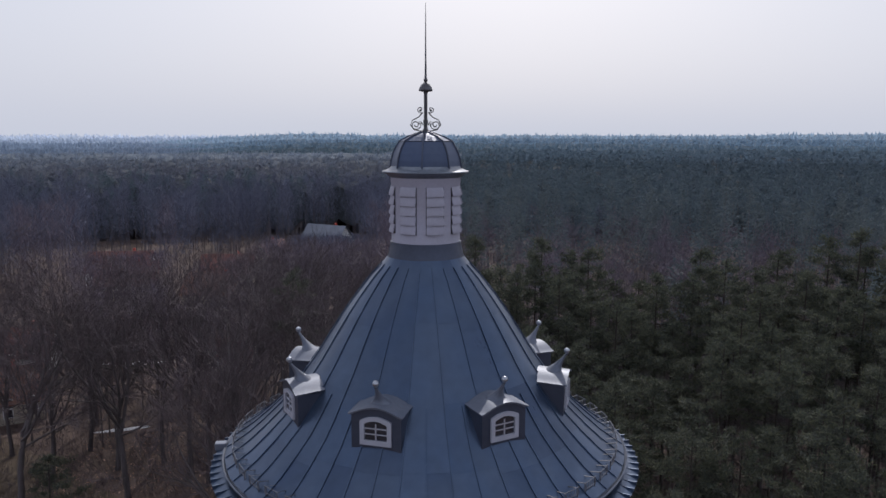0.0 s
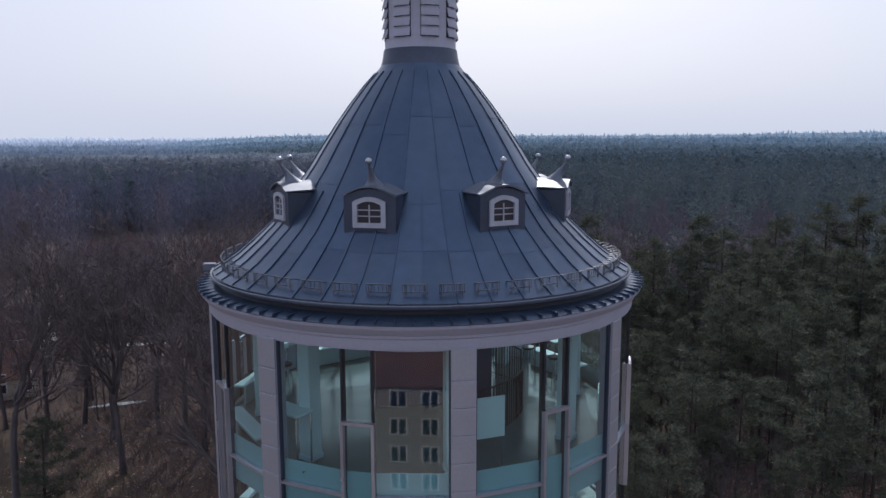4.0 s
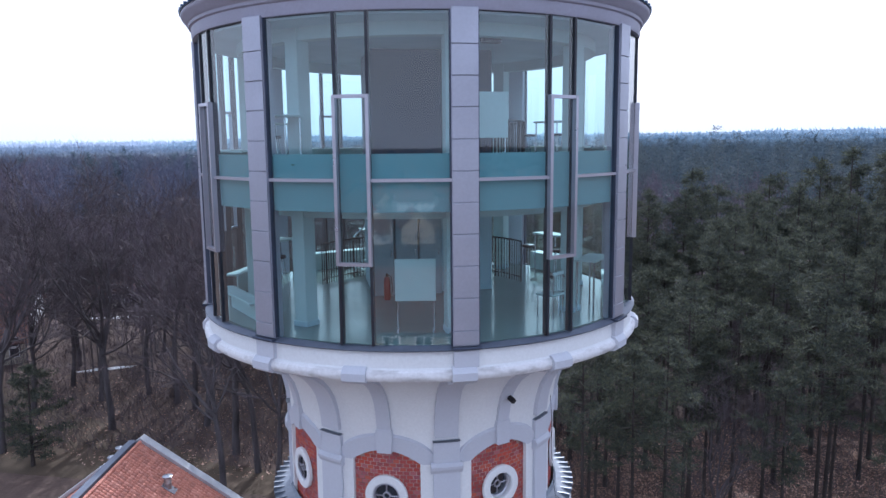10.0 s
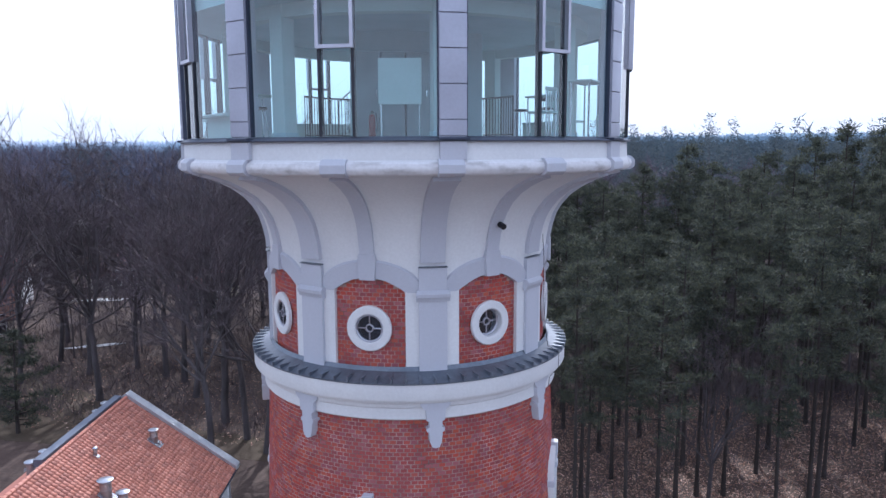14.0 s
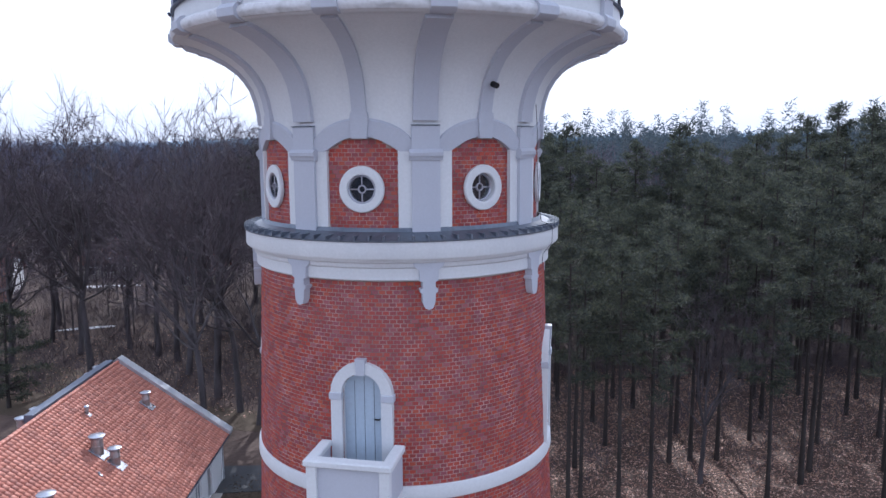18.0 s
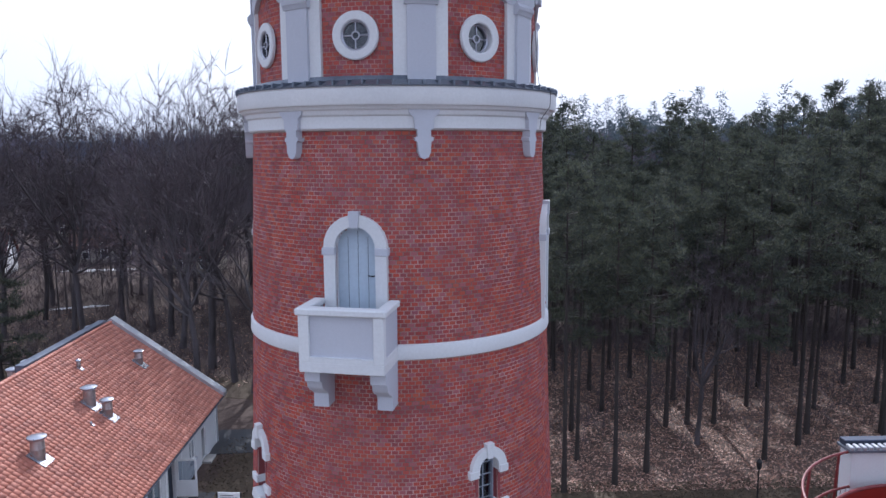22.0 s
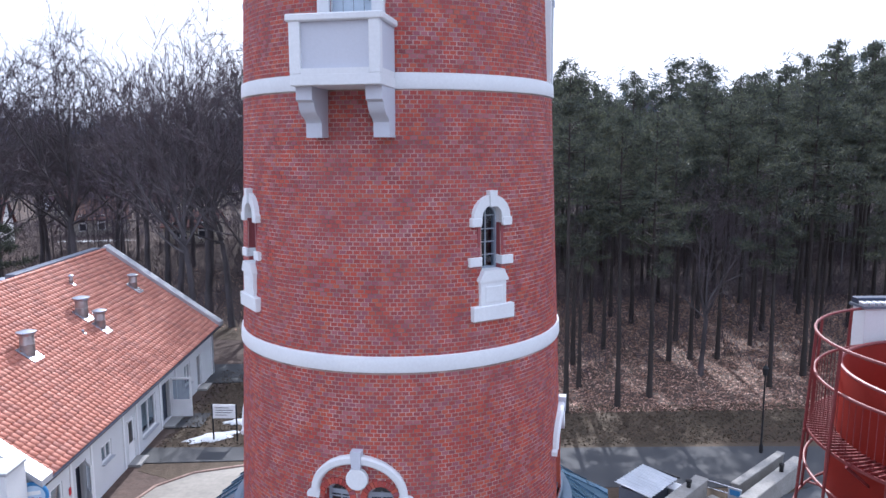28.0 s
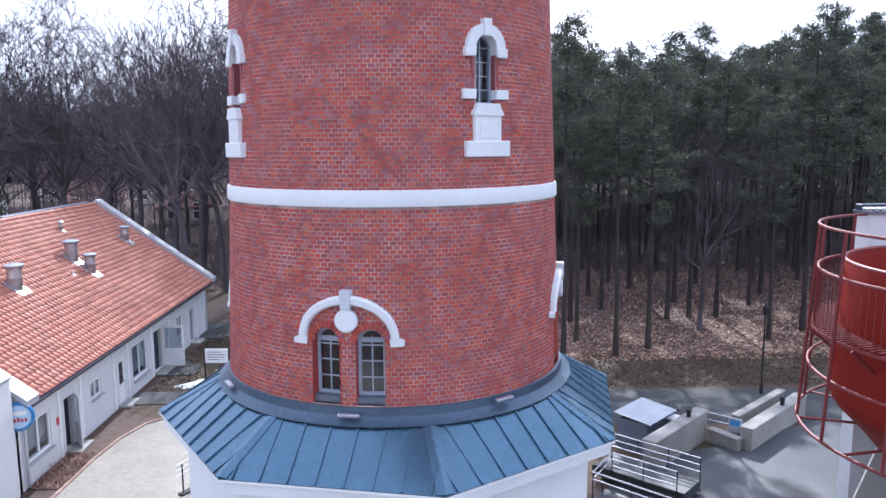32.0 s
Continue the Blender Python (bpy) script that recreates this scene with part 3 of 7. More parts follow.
around("seam", strip(CONE[:7], 0.020, 0.024), M["roof"], tower, [PSI + 7.5 + 15 * k for k in range(24)], "raised standing seam")
# snow guards
guards = around("snow_guard", tube([V(4.34, a, 31.77) for a in (-2.9, -1.45, 0, 1.45, 2.9)], 0.010, 4), M["guard"], tower, [0.2 + 360 * k / 44 for k in range(44)], "grey iron snow guard rail")
bits = [part("rail", tube([V(4.34, a, 31.64) for a in (-2.9, -1.45, 0, 1.45, 2.9)], 0.010, 4), M["guard"], guards[0])]
for a in (-2.8, -1.9, -0.95, 0, 0.95, 1.9, 2.8):
    bits.append(part("bar", tube([V(4.34, a, 31.60), V(4.34, a, 31.77)], 0.006, 4), M["guard"], guards[0]))
for a in (-2.3, 2.3):
    bits.append(part("brace", tube([V(4.34, a, 31.55), V(4.34, a, 31.76), V(4.10, a, 31.71)], 0.011, 4), M["guard"], guards[0]))
for g in guards[1:]:
    for b in bits:
        again(b, b.matrix_local.copy(), g)

# dormers
W2, RF = 0.50, 3.22
def dormer_top(x, w, rise, z):
    return z + rise * (1 - (x / w) ** 2)


xs = [-W2 + 2 * W2 * i / 10 for i in range(11)]
front = [(-W2, 32.46)] + [(x, dormer_top(x, W2, 0.14, 33.14)) for x in xs] + [(W2, 32.46)]
bm = outline(front, -RF, -2.0)
walls = around("dormer", bm, M["zincdark"], tower, [PSR + 22.5 + a for a in EIGHT], "zinc-clad dormer with arched window and ball finial")
# its curved roof with upswept wings
bm = bmesh.new()
ring = []
xs = [-0.55 + 1.10 * i / 16 for i in range(17)]
for y in (-RF - 0.06, -2.9, -2.4, -1.9):
    ring.append([bm.verts.new((x, y, 33.17 + 0.17 * math.cos(min(1.0, abs(x) / 0.55) * math.pi / 2) ** 1.1 + max(0.0, abs(x) - 0.46) * 0.12 + (y + RF) * 0.04)) for x in xs])
for p, q in zip(ring, ring[1:]):
    for j in range(16):
        bm.faces.new((p[j], p[j + 1], q[j + 1], q[j]))
bmesh.ops.recalc_face_normals(bm, faces=bm.faces)
bmesh.ops.solidify(bm, geom=list(bm.faces), thickness=0.03)
roof_d = part("dormer_roof", bm, M["zincmid"], walls[0], "curved grey metal roof")
# horn-like spike with a ball
prof = [(0.29, -0.02), (0.185, 0.06), (0.115, 0.14), (0.07, 0.23), (0.042, 0.33), (0.028, 0.42)]
bm = bmesh.new()
n = 12
rings = []
for r, z in prof:
    off = -2.88 - 0.33 * max(0.0, z / 0.42) ** 0.9
    rings.append([bm.verts.new((r * math.cos(2 * math.pi * i / n) * 0.9, off + r * math.sin(2 * math.pi * i / n) * 0.9, 33.30 + z)) for i in range(n)])
for p, q in zip(rings, rings[1:]):
    for i in range(n):
        bm.faces.new((p[i], p[(i + 1) % n], q[(i + 1) % n], q[i]))
bmesh.ops.recalc_face_normals(bm, faces=bm.faces)
horn = part("finial_spike", bm, M["zincmid"], walls[0])
bm = bmesh.new()
bmesh.ops.create_uvsphere(bm, u_segments=16, v_segments=10, radius=0.065, matrix=pose(0, -3.21, 33.78))
ball = part("finial_ball", bm, M["zincpale"], walls[0], smooth=60)
# its window
FX, FZ0, FZ1 = 0.315, 32.58, 33.11
def arched(w, z0, z1, rise, n=8):
    return [(-w, z0)] + [(-w + 2 * w * i / n, z1 - rise + rise * (1 - ((-w + 2 * w * i / n) / w) ** 2)) for i in range(n + 1)] + [(w, z0)]


def hoop(outer, inner, y0, y1):
    """A frame between two outlines of as many points."""
    bm = bmesh.new()
    A, B, C, D = ([bm.verts.new((x, y, z)) for x, z in pts] for pts, y in ((outer, y0), (inner, y0), (outer, y1), (inner, y1)))
    k = len(outer)
    for i in range(k):
        j = (i + 1) % k
        for q in ((A[i], A[j], B[j], B[i]), (C[i], D[i], D[j], C[j]), (A[i], C[i], C[j], A[j]), (B[i], B[j], D[j], D[i])):
            bm.faces.new(q)
    bmesh.ops.recalc_face_normals(bm, faces=bm.faces)
    return bm


bm = hoop(arched(FX, FZ0, FZ1 + 0.03, 0.09), arched(FX - 0.085, FZ0 + 0.09, FZ1 - 0.05, 0.07), -RF + 0.02, -RF - 0.045)
surround = part("window_frame", bm, M["dframe"], walls[0], "pale grey arched window frame")
bars = part("glazing_bar", box(0, -RF - 0.012, 32.83, 0.022, 0.02, 0.33), M["dframe"], walls[0])
cross = [part("glazing_bar", box(0, -RF - 0.012, z, 0.50, 0.02, 0.018), M["dframe"], walls[0]) for z in (32.79, 32.90)]
bm = bmesh.new()
bm.faces.new([bm.verts.new((x, -RF - 0.004, z)) for x, z in arched(FX - 0.08, FZ0 + 0.085, FZ1 - 0.045, 0.07)])
dpane = part("pane", bm, M["window"], walls[0], "small dormer pane reflecting the houses opposite", smooth=0)
for wall_ in walls[1:]:
    for k in (roof_d, horn, ball, surround, bars, *cross, dpane):
        again(k, k.matrix_local.copy(), wall_)

# ---- lantern and dome ----
part("lantern", lathe([(0.785, 36.0), (0.765, 36.06), (0.765, 37.36), (0.775, 37.38), (0.78, 37.6), (0.5, 37.64)], 64), M["lantern"], tower, "round lilac-grey louvred lantern")
lou = [17 + 45 * k for k in range(8)]
frame_w = around("louvre_panel", arcblock(0.74, 0.772, -15.0, 15.0, 36.28, 37.30, 6), M["dark"], tower, lou, "louvred opening in the lantern", 20)
for i in range(5):
    z = 36.29 + i * 0.203
    bm = lathe([(0.765, z + 0.195), (0.775, z + 0.2), (0.825, z + 0.02), (0.82, z), (0.805, z + 0.01)], 6, -14.0, 14.0, True)
    s0 = part("louvre", bm, M["lantern"], frame_w[0])
    for w in frame_w[1:]:
        again(s0, Matrix(), w)
part("dome_brim", lathe([(0.74, 37.44), (0.785, 37.50), (0.86, 37.56), (0.95, 37.592), (0.965, 37.61), (0.955, 37.63), (0.86, 37.66), (0.80, 37.69), (0.76, 37.74)], 64), M["ledge"], tower, "flared bright metal brim of the dome")
DOME = [(0.785, 37.69), (0.765, 37.85), (0.72, 38.01), (0.655, 38.15), (0.58, 38.275), (0.40, 38.37), (0.20, 38.44), (0.07, 38.48)]
part("dome", lathe(DOME, 8, -4, 356), M["dome_zinc"], tower, "faceted blue-grey zinc dome with raised ribs", smooth=0)
around("dome_rib", strip(DOME, 0.030, 0.022), M["zincdark"], tower, [-4 + a for a in EIGHT])
around("dome_joint", tube([V(0.585, -4, 38.277), V(0.585, 41, 38.277)], 0.010, 5), M["zincdark"], tower, EIGHT)
part("collar", lathe([(0.855, 35.655), (0.870, 35.665), (0.865, 35.71), (0.825, 35.86), (0.80, 36.0), (0.792, 36.07), (0.76, 36.078)], 64), M["zincdark"], tower, "dark zinc collar at the foot of the lantern")
bm = lathe([(0.0, 41.22), (0.004, 41.2), (0.012, 40.6), (0.022, 39.7), (0.03, 39.62), (0.045, 39.60), (0.03, 39.54), (0.055, 39.52), (0.09, 39.50), (0.13, 39.44), (0.155, 39.38), (0.14, 39.355), (0.05, 39.34),
            (0.04, 39.30), (0.038, 38.75), (0.055, 38.73), (0.055, 38.66), (0.04, 38.64), (0.045, 38.55), (0.10, 38.47)], 20)
part("spire", bm, M["spire_iron"], tower, "tall grey iron needle with an onion-shaped knob")


def scroll(cx, cz, r0, turns, start, sgn, n=26):
    return [(cx + sgn * r * math.cos(t), 0, cz + r * math.sin(t)) for r, t in ((r0 * (1 - 0.8 * i / n), start + turns * 2 * math.pi * i / n) for i in range(n + 1))]


bm = bmesh.new()
for sgn in (-1, 1):
    tube(scroll(sgn * 0.215, 38.63, 0.115, 1.6, math.pi * 0.9, sgn), 0.012, 5, bm)
    tube([(sgn * 0.05, 0, 38.50), (sgn * 0.14, 0, 38.50), (sgn * 0.26, 0, 38.53), (sgn * 0.33, 0, 38.63), (sgn * 0.29, 0, 38.73), (sgn * 0.15, 0, 38.80), (sgn * 0.06, 0, 38.90)], 0.012, 5, bm)
    tube([(sgn * 0.05, 0, 38.62), (sgn * 0.10, 0, 38.70), (sgn * 0.15, 0, 38.69), (sgn * 0.13, 0, 38.64)], 0.011, 5, bm)
    tube(scroll(sgn * 0.115, 38.96, 0.075, 1.1, math.pi * 1.3, sgn), 0.010, 5, bm)
    bmesh.ops.create_uvsphere(bm, u_segments=8, v_segments=6, radius=0.028, matrix=pose(sgn * 0.115, 0, 38.94))
part("scrollwork", bm, M["iron"], tower, "wrought iron scrolls at the foot of the needle", at=turned(0))
part("scrollwork", tube([(0, -0.33, 38.5), (0, -0.30, 38.64), (0, -0.12, 38.78), (0, -0.05, 38.9)], 0.012, 5), M["iron"], tower)

# ---- ledge, cornice and brackets above the brick shaft ----
part("skirt_roof", lathe([(3.42, 21.005), (3.425, 21.03), (3.22, 21.10), (3.05, 21.15), (3.0, 21.22)], 144), M["ledge"], tower, "narrow zinc skirt roof on the cornice")
around("skirt_seam", arcblock(3.03, 3.43, -0.28, 0.28, 21.03, 21.115, 1), M["ledge"], tower, [360 * k / 80 for k in range(80)])
part("main_cornice", lathe([(3.0, 21.0), (3.40, 21.01), (3.40, 20.72), (3.385, 20.69), (3.33, 20.68), (3.31, 20.63), (3.26, 20.60), (3.24, 20.53), (3.20, 20.50), (3.195, 20.29), (3.16, 20.26), (3.08, 20.25)], 144), M["white"], tower, "broad white cornice ring with mouldings")
bm = outline([(-0.30, 20.66), (0.30, 20.66), (0.27, 20.55), (0.18, 20.47), (0.17, 20.30), (0.175, 20.28), (0.12, 20.26), (0.12, 20.14), (0.165, 20.13), (0.165, 20.07), (0.125, 20.05), (0.11, 19.86), (0.07, 19.77), (0.0, 19.745),
              (-0.07, 19.77), (-0.11, 19.86), (-0.125, 20.05), (-0.165, 20.07), (-0.165, 20.13), (-0.12, 20.14), (-0.12, 20.26), (-0.175, 20.28), (-0.17, 20.30), (-0.18, 20.47), (-0.27, 20.55)], -3.05, -3.27)
around("bracket", bm, M["grey"], tower, [PSI + a for a in EIGHT], "grey stepped bracket below the cornice")

# ---- balcony door with its balcony ----
def arch_outline(w, z0, zs, n=14):
    return [(-w, z0)] + [(-w * math.cos(math.pi * i / n), zs + w * math.sin(math.pi * i / n)) for i in range(n + 1)] + [(w, z0)]


for k in range(4):
    a = -13.2 + 90 * k
    at = turned(a)
    rs = shaft_r(17.5)
    sur = part("door_surround", hoop(arch_outline(0.595, 16.35, 18.16), arch_outline(0.38, 16.35, 18.16), -rs + 0.25, -rs - 0.05), M["white"], tower, "white arched surround", at=at)
    for s in (-1, 1):
        part("impost", box(s * 0.50, -rs + 0.03, 18.09, 0.25, 0.20, 0.14, 0.012), M["grey"], sur)
    part("keystone", outline([(-0.075, 18.52), (0.075, 18.52), (0.10, 18.82), (-0.10, 18.82)], -rs + 0.1, -rs - 0.09), M["grey"], sur)
    bm = bmesh.new()
    leaf = part("door_leaf", outline(arch_outline(0.385, 16.35, 18.16), -rs + 0.20, -rs + 0.16), M["door"], sur, "pale blue boarded door, closed")
    for x in (-0.19, 0.0, 0.19):
        part("board_joint", box(x, -rs + 0.158, 17.4, 0.008, 0.006, 2.1 - abs(x) * 1.2), M["zincmid"], sur)
    part("door_handle", tube([(0.30, -rs + 0.15, 17.62), (0.30, -rs + 0.10, 17.62), (0.20, -rs + 0.09, 17.63)], 0.014, 6), M["iron"], sur)

bal = part("balcony", box(0, -3.71, 16.19, 1.53, 0.98, 0.18, 0.010), M["white"], tower, "white boxed balcony with recessed grey panels on two scroll brackets", at=turned(-12.9))
YF = -4.12
for x in (-0.67, 0.67):
    part("corner_post", box(x, YF, 16.70, 0.19, 0.158, 0.84, 0.01), M["white"], bal)
part("rail_cap", box(0, YF + 0.01, 17.17, 1.63, 0.24, 0.12, 0.02), M["white"], bal)
part("bottom_rail", box(0, YF, 16.32, 1.15, 0.155, 0.10), M["white"], bal)
part("front_panel", box(0, YF + 0.03, 16.74, 1.16, 0.08, 0.75), M["grey"], bal, "recessed grey panel")
for s in (-1, 1):
    part("side_panel", box(s * 0.70, -3.66, 16.70, 0.10, 0.86, 0.82), M["grey"], bal)
    part("side_rail", box(s * 0.705, -3.66, 16.32, 0.11, 0.78, 0.10), M["white"], bal)
    part("side_cap", box(s * 0.71, -3.64, 17.17, 0.21, 0.78, 0.118, 0.02), M["white"], bal)
    prof = [(-3.2, 16.10), (-4.02, 16.10), (-4.02, 15.88), (-3.93, 15.84), (-3.90, 15.74), (-3.80, 15.64), (-3.66, 15.58), (-3.60, 15.52), (-3.60, 15.27), (-3.2, 15.27)]
    bm = outline([(y, z) for y, z in prof], s * 0.60 - 0.14, s * 0.60 + 0.14)
    bmesh.ops.rotate(bm, verts=bm.verts, cent=(0, 0, 0), matrix=Matrix.Rotation(radians(90), 3, "Z") @ Matrix.Diagonal((1, 1, 1)))
    for v in bm.verts:
        x, y, z = v.co
        v.co = (s * 0.60 + (0.14 if -x > s * 0.60 else -0.14), y, z)
    bmesh.ops.recalc_face_normals(bm, faces=bm.faces)
    part("scroll_bracket", bm, M["grey"], bal, "grey curved bracket")

# ---- slit windows with surrounds and aprons ----
for k in range(4):
    a = 30.5 + 90 * k
    rs = shaft_r(13.4)
    n = 14
    outer = [(-0.41, 13.72)] + [(-0.41 * math.cos(math.pi * i / n), 13.83 + 0.41 * math.sin(math.pi * i / n)) for i in range(n + 1)] + [(0.41, 13.72)]
    inner = [(-0.225, 13.72)] + [(-0.225 * math.cos(math.pi * i / n), 13.83 + 0.225 * math.sin(math.pi * i / n)) for i in range(n + 1)] + [(0.225, 13.72)]
    sur = part("window_surround", outline(outer + inner[::-1], -rs + 0.25, -rs - 0.05), M["white"], tower, "white arched hood of a narrow window", at=turned(a))
    part("keystone", outline([(-0.06, 14.03), (0.06, 14.03), (0.085, 14.32), (-0.085, 14.32)], -rs + 0.1, -rs - 0.09), M["white"], sur)
    for s in (-1, 1):
        part("side_block", box(s * 0.355, -rs + 0.05, 13.03, 0.27, 0.20, 0.17, 0.01), M["white"], sur)
        part("jamb", box(s * 0.262, -rs + 0.155, 13.27, 0.06, 0.30, 0.90), M["brick"], sur)
        part("impost", box(s * 0.345, -rs + 0.05, 13.75, 0.215, 0.22, 0.16, 0.012), M["white"], sur)
    rl = shaft_r(12.5)
    part("sill", outline([(-0.32, 12.66), (0.32, 12.66), (0.32, 12.70), (0.25, 12.82), (0.235, 12.87), (-0.235, 12.87), (-0.25, 12.82), (-0.32, 12.70)], -rl + 0.25, -rl - 0.09), M["white"], sur)
    part("apron", box(0, -rl + 0.02, 12.44, 0.58, 0.18, 0.46, 0.012), M["white"], sur, "white panelled apron below the sill")
    part("apron_panel", box(0, -rl - 0.072, 12.42, 0.38, 0.02, 0.30, 0.006), M["white"], sur)
    part("plinth", box(0, -rl + 0.01, 12.08, 0.93, 0.22, 0.28, 0.015), M["white"], sur)
    bm = hoop(arch_outline(0.236, 12.85, 13.83), arch_outline(0.196, 12.90, 13.83), -rs + 0.15, -rs + 0.26)
    box(0, -rs + 0.19, 13.46, 0.024, 0.02, 1.14, bm=bm)
    for z in (13.12, 13.36, 13.60, 13.85):
        box(0, -rs + 0.19, z, 0.40, 0.02, 0.018, bm=bm)
    part("window_frame", bm, M["paleframe"], sur, "blue-grey frame with small panes")
    bm = bmesh.new()
    bm.faces.new([bm.verts.new((x, -rs + 0.205, z)) for x, z in arch_outline(0.21, 12.88, 13.83)])
    part("pane", bm, M["clear_window"], sur, smooth=0)

# ---- twin arched windows under a hood ----
for k in range(4):
    a = -12.3 + 90 * k
    rs = shaft_r(8.8) + 0.01
    n = 22
    ring = []
    for i in range(n + 1):
        t = math.pi * i / n
        ring.append((-math.cos(t), math.sin(t)))
    bm = bmesh.new()
    rows = []
    for c, s in ring:
        rows.append([bm.verts.new(V(rr, math.degrees(c * w / rs), 8.79 + s * (h + 0.03))) for w, h, rr in ((0.77, 0.59, rs - 0.05), (0.77, 0.59, rs + 0.06), (0.80, 0.62, rs + 0.09), (0.89, 0.72, rs + 0.10), (0.92, 0.75, rs + 0.06), (0.92, 0.75, rs - 0.05))])
    for p, q in zip(rows, rows[1:]):
        for j in range(5):
            bm.faces.new((p[j], p[j + 1], q[j + 1], q[j]))
    bmesh.ops.recalc_face_normals(bm, faces=bm.faces)
    hood = part("window_hood", bm, M["white"], tower, "white round hood over twin windows", at=turned(a))
    for s in (-1, 1):
        bm = outline([(s * 0.75, 8.805), (s * 0.94, 8.805), (s * 1.00, 8.77), (s * 1.00, 8.685), (s * 0.77, 8.665)], -rs + 0.30, -rs + 0.03)
        part("hood_end", bm, M["white"], hood)
        b = s * 6.6
        bm = hoop(arch_outline(0.255, 7.70, 8.72), arch_outline(0.195, 7.78, 8.71), -rs + 0.19, -rs + 0.24)
        box(0, -rs + 0.20, 8.28, 0.024, 0.02, 1.05, bm=bm)
        for z in (8.05, 8.35, 8.64):
            box(0, -rs + 0.20, z, 0.42, 0.02, 0.024, bm=bm)
        box(0, -rs + 0.195, 8.74, 0.42, 0.03, 0.09, bm=bm)
        win = part("window_frame", bm, M["paleframe"], hood, "blue-grey arched window frame", at=turned(b))
        bm = bmesh.new()
        bm.faces.new([bm.verts.new((x, -rs + 0.21, z)) for x, z in arch_outline(0.23, 7.72, 8.72)])
        part("pane", bm, M["clear_window"], hood, at=turned(b), smooth=0)
        part("window_sill", outline([(-0.265, 7.60), (0.265, 7.60), (0.265, 7.72), (-0.265, 7.72)], -rs + 0.32, -rs + 0.03), M["ledge"], hood, "zinc window sill", at=turned(b))
        rv = bmesh.new()
        pts = arch_outline(0.257, 7.60, 8.72)
        for p, q in zip(pts, pts[1:]):
            rv.faces.new([rv.verts.new(c) for c in ((p[0], -rs - 0.004, p[1]), (q[0], -rs - 0.004, q[1]), (q[0], -rs + 0.32, q[1]), (p[0], -rs + 0.32, p[1]))])
        part("reveal", rv, M["brick"], hood, at=turned(b))
        # gauged brick arch
        av, af = [], []
        for i in range(13):
            t = math.pi * (i + 0.5) / 13
            kk = len(av)
            for rr in (rs + 0.002, rs - 0.05):
                for dr, dt in ((0.257, -0.108), (0.257, 0.108), (0.372, 0.105), (0.372, -0.105)):
                    x, zz = -dr * math.cos(t + dt), 8.72 + dr * math.sin(t + dt)
                    av.append(tuple(V(rr, math.degrees(x / rs), zz)))
            af.extend([(kk, kk + 1, kk + 2, kk + 3), (kk, kk + 4, kk + 5, kk + 1), (kk + 1, kk + 5, kk + 6, kk + 2), (kk + 2, kk + 6, kk + 7, kk + 3), (kk + 3, kk + 7, kk + 4, kk)])
        o = raw("brick_arch", av, af, M["brick"], hood)
        o.matrix_local = turned(b)
    part("keystone", outline([(-0.085, 9.34), (0.085, 9.34), (0.10, 9.67), (-0.10, 9.67)], -rs + 0.1, -rs - 0.12), M["grey"], hood)
    part("roundel", lathe([(0.0, 0.10), (0.185, 0.10), (0.205, 0.085), (0.205, 0.0)], 32), M["white"], hood, "plain white roundel", at=pose(0, -rs, 9.13, 90, 0, 0))

# ---- octagonal base ----
def ring8(r, z, a0=None):
    return [V(r, (PSO if a0 is None else a0) + 45 * k, z) for k in range(8)]


